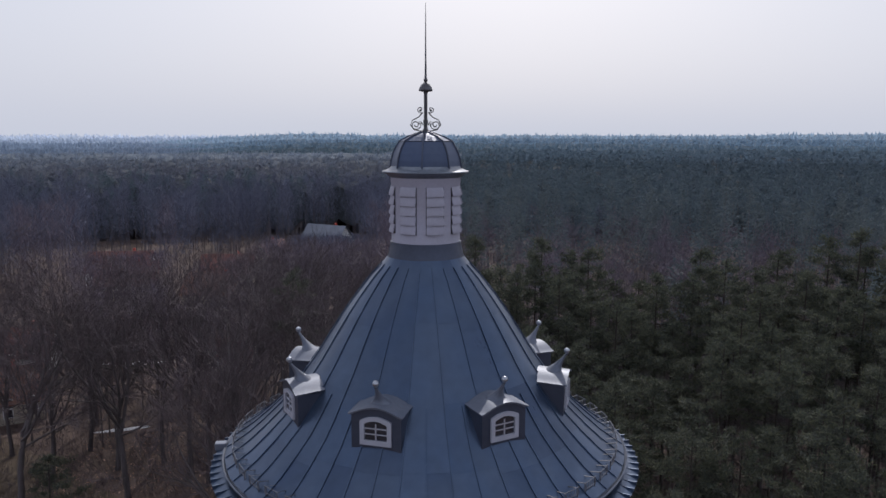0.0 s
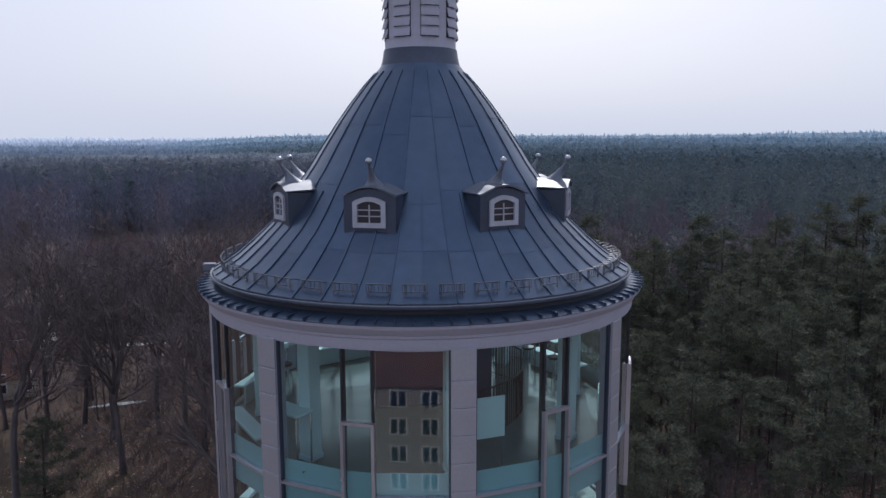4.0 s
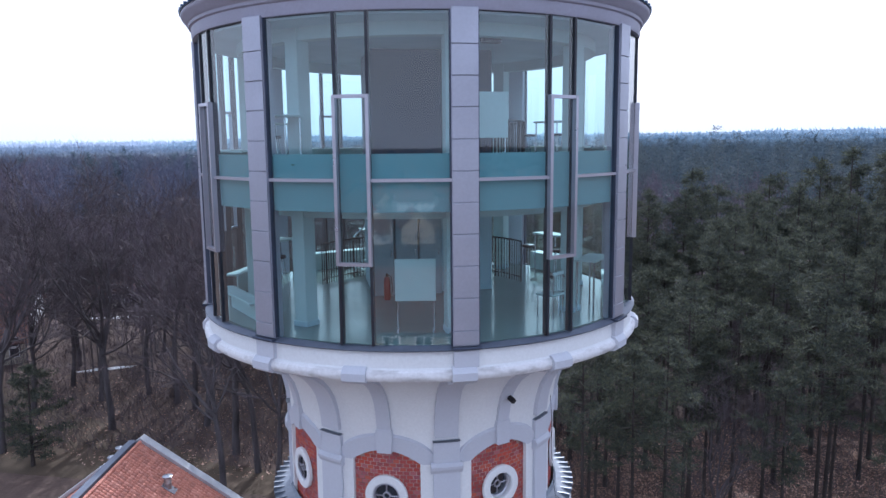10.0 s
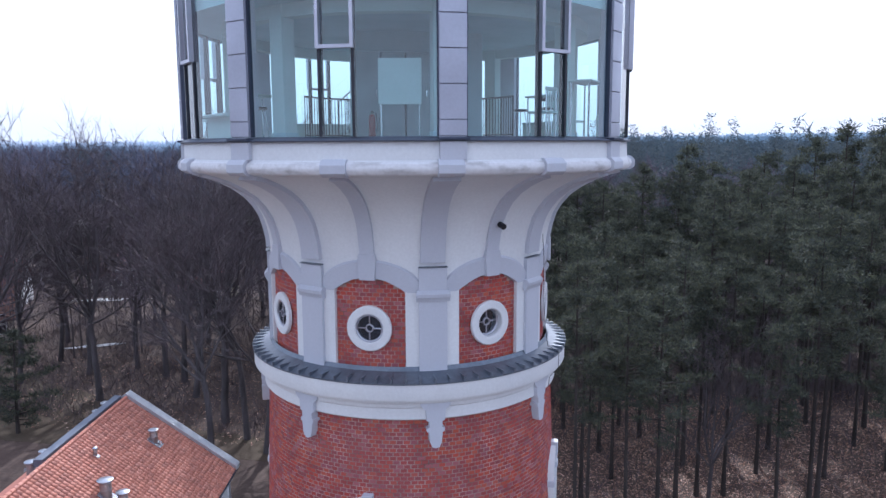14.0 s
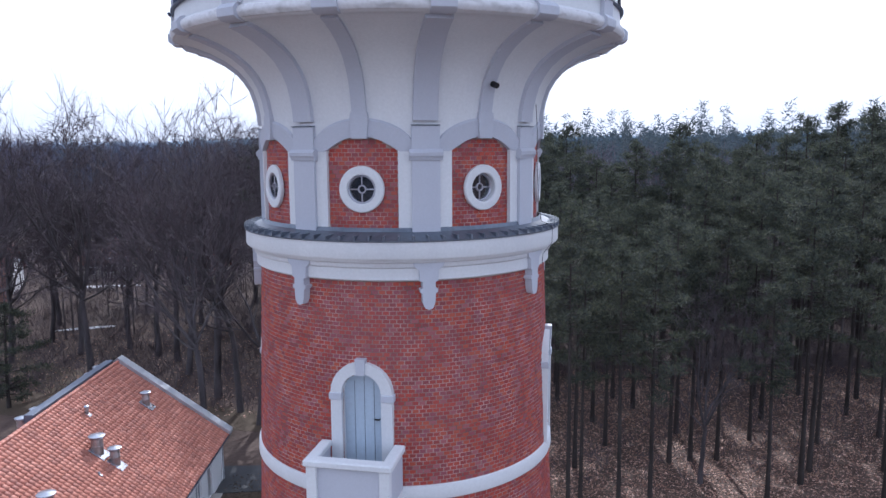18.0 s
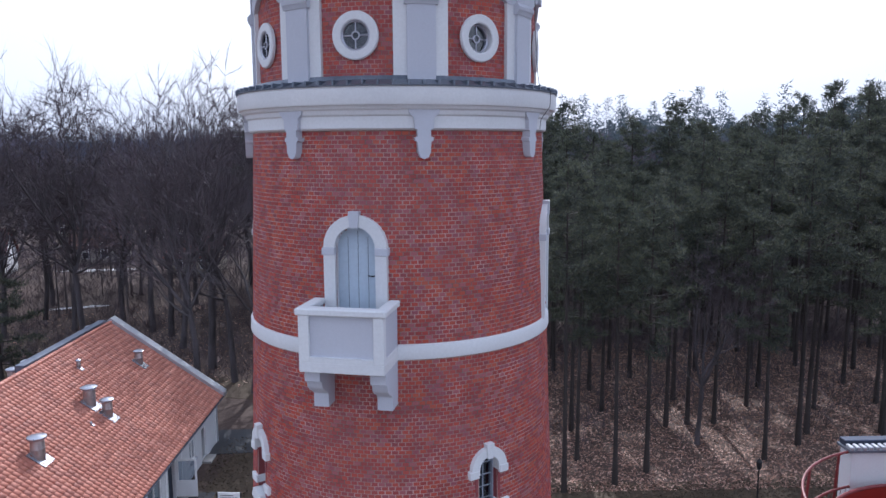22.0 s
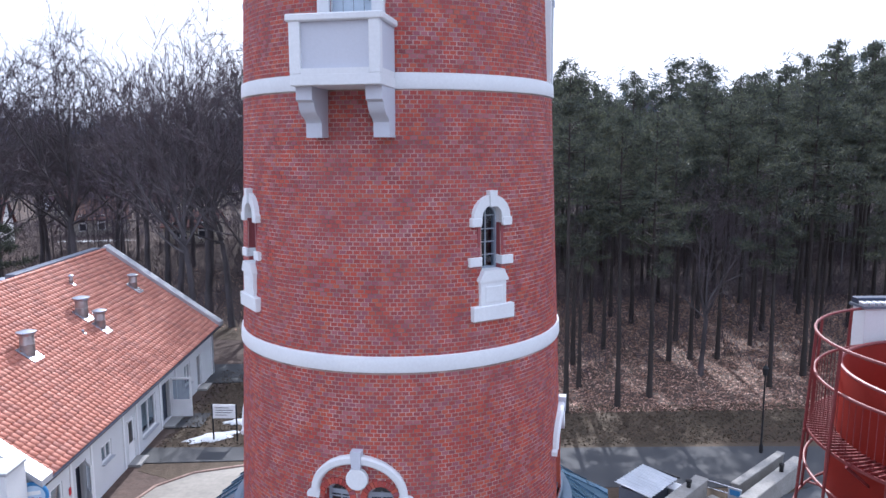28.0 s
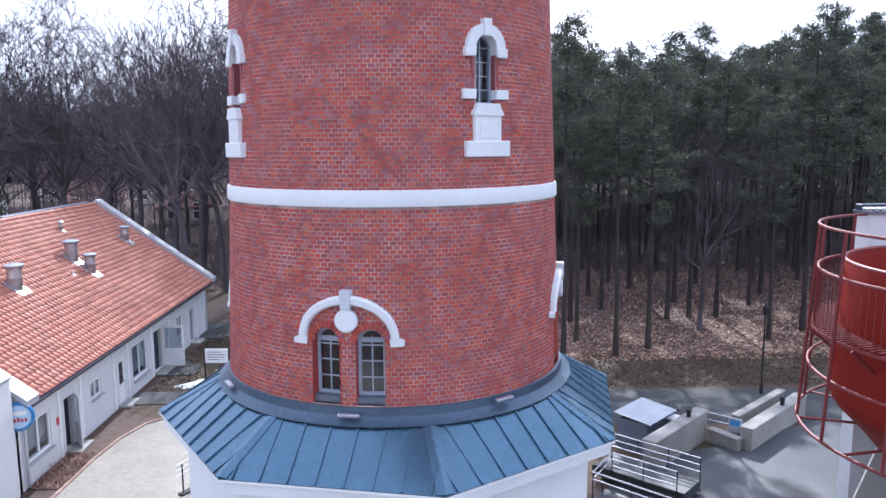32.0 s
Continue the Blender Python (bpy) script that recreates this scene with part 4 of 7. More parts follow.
ZT, ZE, RE = 7.34, 6.59, 5.12
part("base_flashing", lathe([(3.60, 7.575), (3.645, 7.56), (3.665, 7.42), (3.72, 7.37), (3.83, 7.315), (3.86, 7.30)], 96), M["flash"], tower, "zinc flashing round the foot of the shaft")
RI = 3.70
low8 = ring8(RE, ZE)
for k in range(8):
    a, b = low8[k], low8[(k + 1) % 8]
    along, mid_a = (b - a).normalized(), PSO + 45 * k + 22.5
    outward = V(1, mid_a, 0)
    apo, length = RE * math.cos(radians(22.5)), (b - a).length
    bm = bmesh.new()
    lo_, hi_ = [], []
    for i in range(17):
        lo_.append(bm.verts.new(a.lerp(b, i / 16)))
        hi_.append(bm.verts.new(V(RI, mid_a - 22.5 + 45 * i / 16, ZT)))
    for i in range(16):
        bm.faces.new((lo_[i], lo_[i + 1], hi_[i + 1], hi_[i]))
    bmesh.ops.recalc_face_normals(bm, faces=bm.faces)
    facet = part("roof_facet", bm, M["bluezinc"], tower, "blue-grey standing seam facet of the base roof")
    for i in range(8):
        u = ((i + 0.5) / 8 - 0.5) * length
        foot = a.lerp(b, (i + 0.5) / 8) + Vector((0, 0, 0.004))
        lim = RI * math.sin(radians(22.5))
        if abs(u) < lim - 0.02:
            head = outward * math.sqrt(RI * RI - u * u) + along * u + Vector((0, 0, ZT + 0.004))
        else:   # ends on the hip
            f = (length / 2 - abs(u)) / (length / 2 - lim) * 0.96
            corner, top = (a, V(RI, mid_a - 22.5, ZT)) if u < 0 else (b, V(RI, mid_a + 22.5, ZT))
            head = corner.lerp(top, f) + Vector((0, 0, 0.004))
        bm = bmesh.new()
        h, w = Vector((0, 0, 0.038)), along * 0.012
        pts = [foot - w, foot + w, head + w, head - w]
        lo2 = [bm.verts.new(p) for p in pts]
        hi2 = [bm.verts.new(p + h) for p in pts]
        bm.faces.new(hi2)
        for j in range(4):
            bm.faces.new((lo2[j], lo2[(j + 1) % 4], hi2[(j + 1) % 4], hi2[j]))
        bmesh.ops.recalc_face_normals(bm, faces=bm.faces)
        part("seam", bm, M["bluezinc"], facet, smooth=0)
    # broad low hip flashing, raised along its middle
    back = (low8[k - 1] - a).normalized()
    bm = bmesh.new()
    rows8 = []
    for f in (0.0, 0.5, 1.0):
        up = Vector((0, 0, 0.022))
        arc = [V(RI, PSO + 45 * k + d, ZT) for d in (-2.0, 0.0, 2.0)]
        foot3 = [a + back * 0.15, a, a + along * 0.15]
        rows8.append([bm.verts.new(p.lerp(q, f) + up * (1.9 if j == 1 else 1.0)) for j, (p, q) in enumerate(zip(foot3, arc))])
    for r0, r1 in zip(rows8, rows8[1:]):
        for j in (0, 1):
            bm.faces.new((r0[j], r0[j + 1], r1[j + 1], r1[j]))
    for edge in (0, 2):
        low_ = [bm.verts.new(r[edge].co - Vector((0, 0, 0.03))) for r in rows8]
        for j in (0, 1):
            bm.faces.new((rows8[j][edge], rows8[j + 1][edge], low_[j + 1], low_[j]))
    bmesh.ops.recalc_face_normals(bm, faces=bm.faces)
    part("hip", bm, M["bluezinc"], tower, "broad zinc hip flashing", smooth=10)
    bm = bmesh.new()
    wl_ = [(5.12, 6.58), (5.12, 6.53), (5.05, 6.51), (5.03, 6.30), (4.95, 6.26), (4.75, 6.24), (4.62, 6.2), (4.58, 6.0), (4.58, 0.0)]
    p = [bm.verts.new(V(r, PSO + 45 * k, z)) for r, z in wl_]
    q = [bm.verts.new(V(r, PSO + 45 * k + 45, z)) for r, z in wl_]
    for j in range(len(wl_) - 1):
        bm.faces.new((p[j], p[j + 1], q[j + 1], q[j]))
    bmesh.ops.recalc_face_normals(bm, faces=bm.faces)
    part("base_wall", bm, M["white"], tower, "white rendered wall of the octagonal base", smooth=20)
for a, zz in ((-11.5, 7.47), (-61.0, 7.46), (33.0, 7.53)):
    part("floodlight", box(0, -3.76, zz, 0.40, 0.10, 0.055, 0.01), M["frame"], tower, "slim floodlight at the foot of the shaft", at=turned(a))


part("cable", tube([V(3.19, 56.5, 23.5), V(3.20, 57.5, 23.0), V(3.17, 59, 22.3), V(3.17, 61, 21.6), V(3.21, 62, 21.18), V(3.44, 62.5, 21.06), V(3.43, 62.7, 20.74), V(3.24, 63, 20.5), V(3.22, 63, 20.3)], 0.006, 5), M["iron"], tower, "thin dark conductor cable")
# ---- single bricks of the stretch that the camera passes close by ----
w, h = HEAD - 0.019, COURSE - 0.0145
bv = [(x, y, z) for y in (0.0, 0.03) for x, z in ((-w / 2, 0.0), (w / 2, 0.0), (w / 2, h), (-w / 2, h))]
brick_me = bpy.data.meshes.new("brick")
brick_me.from_pydata(bv, [], [(0, 1, 2, 3), (0, 4, 5, 1), (1, 5, 6, 2), (2, 6, 7, 3), (3, 7, 4, 0)])
brick_me.materials.append(M["brick_one"])
for r, a, z, push in single:
    o = new("brick", brick_me)
    o.parent = shaft
    o.matrix_local = turned(a) @ pose(0, -r - push, z)

# ---- ground, road, yard ----
M["litter"] = material("leaf_litter", (0.096, 0.060, 0.048), 0.95, var=0.33, scale=0.10, fine=3.0, bump=0.8, dist=0.05, tint=(0.046, 0.034, 0.029))
M["grass"] = material("winter_grass", (0.078, 0.051, 0.033), 0.95, var=0.30, scale=0.25, fine=6.0, bump=0.7, dist=0.04, tint=(0.070, 0.055, 0.034))
M["asphalt"] = material("asphalt", (0.044, 0.046, 0.052), 0.85, var=0.14, scale=0.3, fine=25, bump=0.2, tint=(0.064, 0.064, 0.070))
M["paving"] = material("beige_paving", (0.28, 0.255, 0.222), 0.85, var=0.2, scale=0.45, fine=5, bump=0.15, tint=(0.165, 0.15, 0.135))
M["concrete"] = material("concrete", (0.29, 0.285, 0.28), 0.85, var=0.10, scale=0.5, fine=14, bump=0.2, tint=(0.30, 0.29, 0.28))
# damp concrete; cast shade darkens the base colour, sun streaks are the paler tint
M["terrace"] = material("terrace_concrete", (0.046, 0.052, 0.065), 0.55, var=0.18, scale=0.35, fine=6, bump=0.12, tint=(0.115, 0.113, 0.118), lo=0.45, hi=0.68)
M["kerb"] = material("kerb_brick", (0.33, 0.22, 0.18), 0.85, var=0.15, scale=1.5, fine=20, bump=0.2)
M["snow"] = material("old_snow", (0.74, 0.76, 0.80), 0.6, var=0.12, scale=1.0, fine=9, bump=0.4, dist=0.03)
bm = bmesh.new()
bmesh.ops.create_grid(bm, x_segments=40, y_segments=40, size=4500)
ground = tagged(part("ground", bm, M["litter"], None, "brown leaf-strewn woodland ground", smooth=0), kind="structure")


def sheet(name, pts, mat, z, label, drop=0.12, kind="structure"):
    """A slab over a polygon of ground points."""
    bm = bmesh.new()
    top = [bm.verts.new((x, y, z)) for x, y in pts]
    low = [bm.verts.new((x, y, z - drop)) for x, y in pts]
    bm.faces.new(top)
    for i in range(len(pts)):
        j = (i + 1) % len(pts)
        bm.faces.new((top[i], low[i], low[j], top[j]))
    bmesh.ops.recalc_face_normals(bm, faces=bm.faces)
    return tagged(part(name, bm, mat, None, label, smooth=0), kind=kind)


sheet("grass_verge", [(-13, 17), (-11, 40), (-30, 44), (-60, 50), (-60, 75), (-20, 47), (2, 40), (6, 25.5), (14, 24.5), (22, 25), (40, 27), (70, 32), (70, 10), (30, 8), (0, 10)], M["grass"], 0.012, "thin brownish winter grass", 0.05)
sheet("road", [(-8, 14.4), (8, 14.4), (16, 14.0), (28, 13.2), (60, 10.5), (60, 16.4), (28, 18.0), (16, 18.5), (8, 18.7), (-8, 18.7)], M["asphalt"], 0.03, "narrow grey asphalt lane along the wood")
sheet("yard_pavement", [(-12.25, -30), (-12.25, 8.6), (-12.2, 11.6), (-12.0, 13.6), (-11.5, 15.2), (-10.2, 16.5), (-8.0, 17.2), (-4, 17.3), (0, 14), (6, 10), (6, -30)], M["paving"], 0.05, "worn beige concrete paving of the yard")
edge = [(-12.3, 5.0), (-12.3, 8.6), (-12.25, 11.6), (-12.05, 13.65), (-11.55, 15.25), (-10.25, 16.55), (-8.0, 17.27), (-4, 17.37)]
bm = bmesh.new()
for (x0, y0), (x1, y1) in zip(edge, edge[1:]):
    n = max(1, int(math.hypot(x1 - x0, y1 - y0) / 0.55))
    for i in range(n):
        f = (i + 0.5) / n
        box(x0 + (x1 - x0) * f, y0 + (y1 - y0) * f, 0.05, math.hypot(x1 - x0, y1 - y0) / n - 0.015, 0.13, 0.12, 0.01, math.degrees(math.atan2(y1 - y0, x1 - x0)), bm)
tagged(part("kerb", bm, M["kerb"], None, "reddish kerb stones round the yard", smooth=0), kind="stuff")
sheet("footpath", [(-13.5, 17.75), (-6, 17.9), (-6, 19.4), (-13.5, 19.6)], M["asphalt"], 0.055, "grey slab path to a side door")
sheet("footpath_far", [(-13.5, 22.2), (-11.6, 22.3), (-11.6, 24.4), (-13.5, 24.4)], M["asphalt"], 0.055, "grey slab at the open door")
sheet("footpath_end", [(-13.5, 29.8), (-9, 30.1), (-9, 34), (-14, 34)], M["asphalt"], 0.05, "grey path round the end of the low building")
sheet("terrace", [(6.2, -30), (6.2, 7.2), (9.4, 10.4), (12.6, 11.6), (18.5, 14.2), (40, 9), (40, -30)], M["terrace"], 0.10, "damp grey concrete terrace with shade in its dark tone", 0.3)

# melting snow
def snow(x, y, rx, ry, turn, seed):
    rg = random.Random(seed)
    bm = bmesh.new()
    n = 22
    rim = [rg.uniform(0.6, 1.15) for _ in range(n)]
    rings = []
    for f, h in ((1.0, 0.0), (0.82, 0.07), (0.45, 0.13)):
        rings.append([bm.verts.new((rx * f * rim[i] * math.cos(2 * math.pi * i / n), ry * f * rim[i] * math.sin(2 * math.pi * i / n), h * rg.uniform(0.7, 1.2))) for i in range(n)])
    for p, q in zip(rings, rings[1:]):
        for i in range(n):
            bm.faces.new((p[i], p[(i + 1) % n], q[(i + 1) % n], q[i]))
    bm.faces.new(rings[-1])
    bmesh.ops.recalc_face_normals(bm, faces=bm.faces)
    o = part("snow_patch", bm, M["snow"], None, "melting patch of old snow on grass", at=pose(x, y, 0.02, 0, 0, turn))
    tagged(o, category="snow patch", group="snow patches")


for i, (x, y, rx, ry, tn) in enumerate(((-10.6, 20.9, 1.45, 0.62, 28), (-9.6, 23.0, 1.0, 0.5, 10), (-8.6, 22.0, 0.8, 0.35, -10), (-42.5, 76.0, 4.0, 0.6, 20), (-53, 105, 8, 1.0, 8))):
    snow(x, y, rx, ry, tn, i)

# ---- trees ----
M["pinebark"] = material("pine_bark", (0.048, 0.038, 0.036), 0.95, var=0.25, scale=1.2, fine=9, bump=0.6, dist=0.03, streak=0.3)
M["bark"] = material("grey_bark", (0.108, 0.093, 0.101), 0.95, var=0.25, scale=1.2, fine=9, bump=0.5, dist=0.02, streak=0.3)
# lighter copy of the bark for far trunks, haze put into the colour
M["bark_far"] = material("pale_grey_bark", (0.135, 0.117, 0.125), 0.95, var=0.2, scale=0.6, fine=4, bump=0, streak=0.3)
NEEDLE = [(0.061, 0.071, 0.058), (0.076, 0.087, 0.067), (0.051, 0.058, 0.057), (0.098, 0.109, 0.073), (0.063, 0.070, 0.068), (0.118, 0.128, 0.084)]
M["needles"] = material("pine_needles", (0.06, 0.08, 0.05), 0.75, var=0.2, scale=0.4, fine=6, bump=0, ramp=NEEDLE, pick="island", spec=0.3, thin=0.3)
TWIG = [(0.102, 0.082, 0.095), (0.124, 0.101, 0.114), (0.087, 0.071, 0.083), (0.112, 0.090, 0.099)]
M["twigs"] = material("bare_twigs", (0.08, 0.063, 0.057), 0.9, var=0.15, scale=0.5, fine=5, bump=0, ramp=TWIG, pick="island", spec=0.2)


def blades(rg, centres, per, length, width, spread, lift=0.25):
    """Small pointed leaves round the centres: arrays of corners and triangles."""
    c = np.repeat(np.asarray(centres, float), per, 0)
    n = len(c)
    d = rg.normal(size=(n, 3))
    d[:, 2] = d[:, 2] * 0.7 + lift
    d /= np.linalg.norm(d, axis=1)[:, None] + 1e-9
    s = np.cross(d, rg.normal(size=(n, 3)))
    s /= np.linalg.norm(s, axis=1)[:, None] + 1e-9
    base = c + rg.normal(size=(n, 3)) * spread
    ln = length * rg.uniform(0.6, 1.3, (n, 1))
    wd = width * rg.uniform(0.6, 1.3, (n, 1))
    v = np.stack([base - s * wd / 2, base + s * wd / 2, base + d * ln], 1).reshape(-1, 3)
    return v, np.arange(3 * n).reshape(-1, 3)


def sticks(segs, n=4):
    """Tapered bars: rows of (p, q, r0, r1) to corners and faces."""
    vs, fs = [], []
    for p, q, r0, r1 in segs:
        p, q = np.asarray(p, float), np.asarray(q, float)
        d = q - p
        d /= np.linalg.norm(d) + 1e-9
        u = np.cross(d, (0.3, 0.2, 0.93) if abs(d[2]) < 0.9 else (1, 0.1, 0))
        u /= np.linalg.norm(u) + 1e-9
        w = np.cross(d, u)
        k = len(vs)
        m = n if r0 > 0.05 else 3
        for c, r in ((p, r0), (q, r1)):
            for i in range(m):
                t = 2 * math.pi * i / m
                vs.append(c + r * (math.cos(t) * u + math.sin(t) * w))
        fs.extend((k + i, k + (i + 1) % m, k + m + (i + 1) % m, k + m + i) for i in range(m))
    return vs, fs


def mesh_raw(name, v, f, mat, smooth=False):
    me = bpy.data.meshes.new(name)
    me.from_pydata([tuple(map(float, p)) for p in v], [], [tuple(map(int, q)) for q in f])
    me.materials.append(mat)
    if smooth:
        me.polygons.foreach_set("use_smooth", [True] * len(me.polygons))
    return me


def tufts(rg, centres, sizes, per, length, width):
    """Rounded sprays of needles: blades that stand out from the middle of each spray."""
    c = np.repeat(np.asarray(centres, float), per, 0)
    k = np.repeat(np.asarray(sizes, float), per)[:, None]
    n = len(c)
    u = rg.normal(size=(n, 3))
    u /= np.linalg.norm(u, axis=1)[:, None] + 1e-9
    base = c + u * k * rg.uniform(0.15, 1.0, (n, 1)) * (1.0, 1.0, 0.5)
    d = u + rg.normal(size=(n, 3)) * 0.55 + (0, 0, 0.3)
    d /= np.linalg.norm(d, axis=1)[:, None] + 1e-9
    s = np.cross(d, rg.normal(size=(n, 3)))
    s /= np.linalg.norm(s, axis=1)[:, None] + 1e-9
    ln = length * rg.uniform(0.6, 1.3, (n, 1))
    wd = width * rg.uniform(0.6, 1.3, (n, 1))
    v = np.stack([base - s * wd / 2, base + s * wd / 2, base + d * ln], 1).reshape(-1, 3)
    return v, np.arange(3 * n).reshape(-1, 3)


def pine(seed, h, crown_from, wide):
    rg = np.random.RandomState(seed)
    levels = 9
    bend = rg.normal(size=2) * 0.25
    axis = [np.array((bend[0] * math.sin(t * 2.2) * t, bend[1] * math.sin(t * 1.7) * t, h * t)) for t in np.linspace(0, 1, levels)]
    rad = [0.21 * (1 - 0.9 * t) ** 0.8 + (0.06 if t == 0 else 0) for t in np.linspace(0, 1, levels)]
    segs = [(axis[i], axis[i + 1], rad[i], rad[i + 1]) for i in range(levels - 1)]

    def at(t):
        k = min(int(t * (levels - 1)), levels - 2)
        f = t * (levels - 1) - k
        return axis[k] * (1 - f) + axis[k + 1] * f

    limbs, cs, ks = [], [], []
    for _ in range(26):   # dead branches below the crown
        t = rg.uniform(0.22, crown_from + 0.08)
        a = rg.uniform(0, 2 * math.pi)
        ln = rg.uniform(0.5, 2.4)
        limbs.append((at(t), at(t) + np.array((math.cos(a) * ln, math.sin(a) * ln, rg.uniform(-0.35, 0.4))), 0.022, 0.006))
    n = 40
    lean = rg.uniform(0, 6.3)   # the side on which the crown is fuller
    for i in range(n):
        t = crown_from + (0.975 - crown_from) * (i + rg.uniform(0.0, 1.0)) / n
        u = (t - crown_from) / (1 - crown_from)
        a = rg.uniform(0, 2 * math.pi)
        ln = wide * (0.50 + 0.60 * math.sin(min(1, u * 1.5 + 0.25) * math.pi / 2)) * (1 - 0.93 * u ** 3.2) * rg.uniform(0.5, 1.2) * (1 + 0.25 * math.cos(a - lean)) + 0.25
        p = at(t)
        side_ = np.array((-math.sin(a), math.cos(a), 0.0))
        q = p + np.array((math.cos(a) * ln, math.sin(a) * ln, ln * (rg.uniform(-0.12, 0.25) + 0.35 * u)))
        limbs.append((p, q, 0.05 * (1 - u) + 0.02, 0.012))
        m = max(2, int(ln * 1.7))
        for b in range(m):
            f = 0.40 + 0.64 * (b + rg.uniform(0, 1)) / m
            cs.append(p + (q - p) * f + side_ * rg.normal() * 0.32 * ln * (1.15 - f) + rg.normal(size=3) * (0.12, 0.12, 0.10))
            ks.append(rg.uniform(0.32, 0.80))
    for i in range(3):
        cs.append(at(0.95 + 0.015 * i) + rg.normal(size=3) * 0.15)
        ks.append(0.42)
    v1, f1 = sticks(segs, 8)
    v2, f2 = sticks(limbs, 4)
    k = len(v1)
    trunk = mesh_raw("trunk", list(v1) + list(v2), list(f1) + [tuple(i + k for i in q) for q in f2], M["pinebark"], True)
    bv, bf = tufts(rg, cs, ks, 46, 0.42, 0.085)
    crown = mesh_raw("crown", bv, bf, M["needles"])
    return trunk, crown


def bare(seed, h, open_, low=0.3):
    """A leafless tree: short trunk, rising limbs that curve upward, branches and a haze of twigs."""
    rg = np.random.RandomState(seed)
    segs, tips = [], []

    def aside(d, angle):
        a = rg.normal(size=3)
        a -= d * (a @ d)
        a /= np.linalg.norm(a)
        e = d * math.cos(angle) + a * math.sin(angle)
        return e / np.linalg.norm(e)

    def grow(p, d, ln, r, depth):
        steps = (6, 4, 3, 2)[depth]
        for i in range(steps):
            d = d + rg.normal(size=3) * (0.085, 0.09, 0.10, 0.11)[depth] + (0, 0, (0.07, 0.07, 0.06, 0.05)[depth])
            d /= np.linalg.norm(d)
            q = p + d * ln / steps
            r1 = r * (1 - 0.62 * (i + 1) / steps) / (1 - 0.62 * i / steps)
            segs.append((p, q, r, r1))
            if depth < 3:
                for _ in range((1, 2, 2)[depth] if i else 0):
                    if rg.rand() < (1.0, 0.72, 0.76)[depth]:
                        grow(q, aside(d, rg.uniform(0.45, 0.95) * open_), ln * rg.uniform(0.45, 0.70), max(r1 * 0.68, 0.018), depth + 1)
            else:
                tips.append((q, d))
            p, r = q, r1
        if depth < 3:
            tips.append((p, d))

    r = 0.0125 * h
    d = np.array((rg.normal() * 0.07, rg.normal() * 0.07, 1.0))
    p = np.zeros(3)
    for i in range(4):   # trunk
        q = p + d / np.linalg.norm(d) * h * low / 4
        segs.append((p, q, r * (1.15 if i == 0 else 1 - 0.06 * i), r * (0.94 - 0.06 * i)))
        d = d + rg.normal(size=3) * (0.05, 0.05, 0)
        if i == 3:   # a long low limb
            grow(q, aside(np.array((0, 0, 1.0)), rg.uniform(1.0, 1.35)), h * rg.uniform(0.22, 0.30), r * 0.36, 1)
        p = q
    for i in range(5):
        grow(p + (0, 0, 0.02 * h * i), aside(d / np.linalg.norm(d), (0.15 if i == 0 else rg.uniform(0.40, 0.95)) * open_), h * (rg.uniform(0.48, 0.56) if i == 0 else rg.uniform(0.34, 0.50)), r * (0.62 if i == 0 else rg.uniform(0.40, 0.55)), 0)
    k = h / max(s_[1][2] for s_ in segs)
    segs = [(a * k, b * k, r0, r1) for a, b, r0, r1 in segs]
    v, f = sticks(segs, 5)
    trunk = mesh_raw("trunk", v, f, M["bark"], True)
    # the finest twigs
    per = 4
    tp = np.repeat(np.array([q for q, _ in tips]) * k, per, 0)
    td = np.repeat(np.array([e for _, e in tips]), per, 0) + rg.normal(size=(len(tp), 3)) * 0.38 + (0, 0, 0.12)
    td /= np.linalg.norm(td, axis=1)[:, None]
    tp = tp - td * rg.uniform(0.0, 0.5, (len(tp), 1))
    ts = np.cross(td, rg.normal(size=td.shape))
    ts /= np.linalg.norm(ts, axis=1)[:, None] + 1e-9
    ln = rg.uniform(0.8, 1.8, (len(tp), 1))
    bv = np.stack([tp - ts * 0.012, tp + ts * 0.012, tp + td * ln], 1).reshape(-1, 3)
    bf = np.arange(len(bv)).reshape(-1, 3)
    crown = mesh_raw("crown", bv, bf, M["twigs"])
    return trunk, crown


PINES = [pine(11, 24.0, 0.58, 2.4), pine(12, 22.0, 0.55, 2.7), pine(13, 25.5, 0.65, 2.1), pine(14, 20.5, 0.53, 2.6), pine(15, 23.0, 0.47, 2.9)]
BARES = [bare(21, 21.0, 0.95, 0.36), bare(22, 19.0, 1.05, 0.34), bare(23, 22.5, 0.85, 0.42), bare(24, 18.0, 1.0, 0.36), bare(25, 20.0, 0.80, 0.45)]
tr = random.Random(9)


def plant(kind, x, y, s=1.0):
    i = tr.randrange(5)
    trunk, crown = (PINES if kind == "pine" else BARES)[i]
    root = thing("pine_tree" if kind == "pine" else "bare_tree",
                 "tall Scots pine with bare trunk and dark crown" if kind == "pine" else "leafless broad-leaved tree with spreading grey-brown limbs", "tree",
                 pose(x, y, 0, 0, 0, tr.uniform(0, 360)) @ Matrix.Diagonal((s, s, s, 1)), "pine wood" if kind == "pine" else "bare trees")
    for nm, me in (("trunk", trunk), ("crown", crown)):
        o = new(nm, me)
        o.parent = root


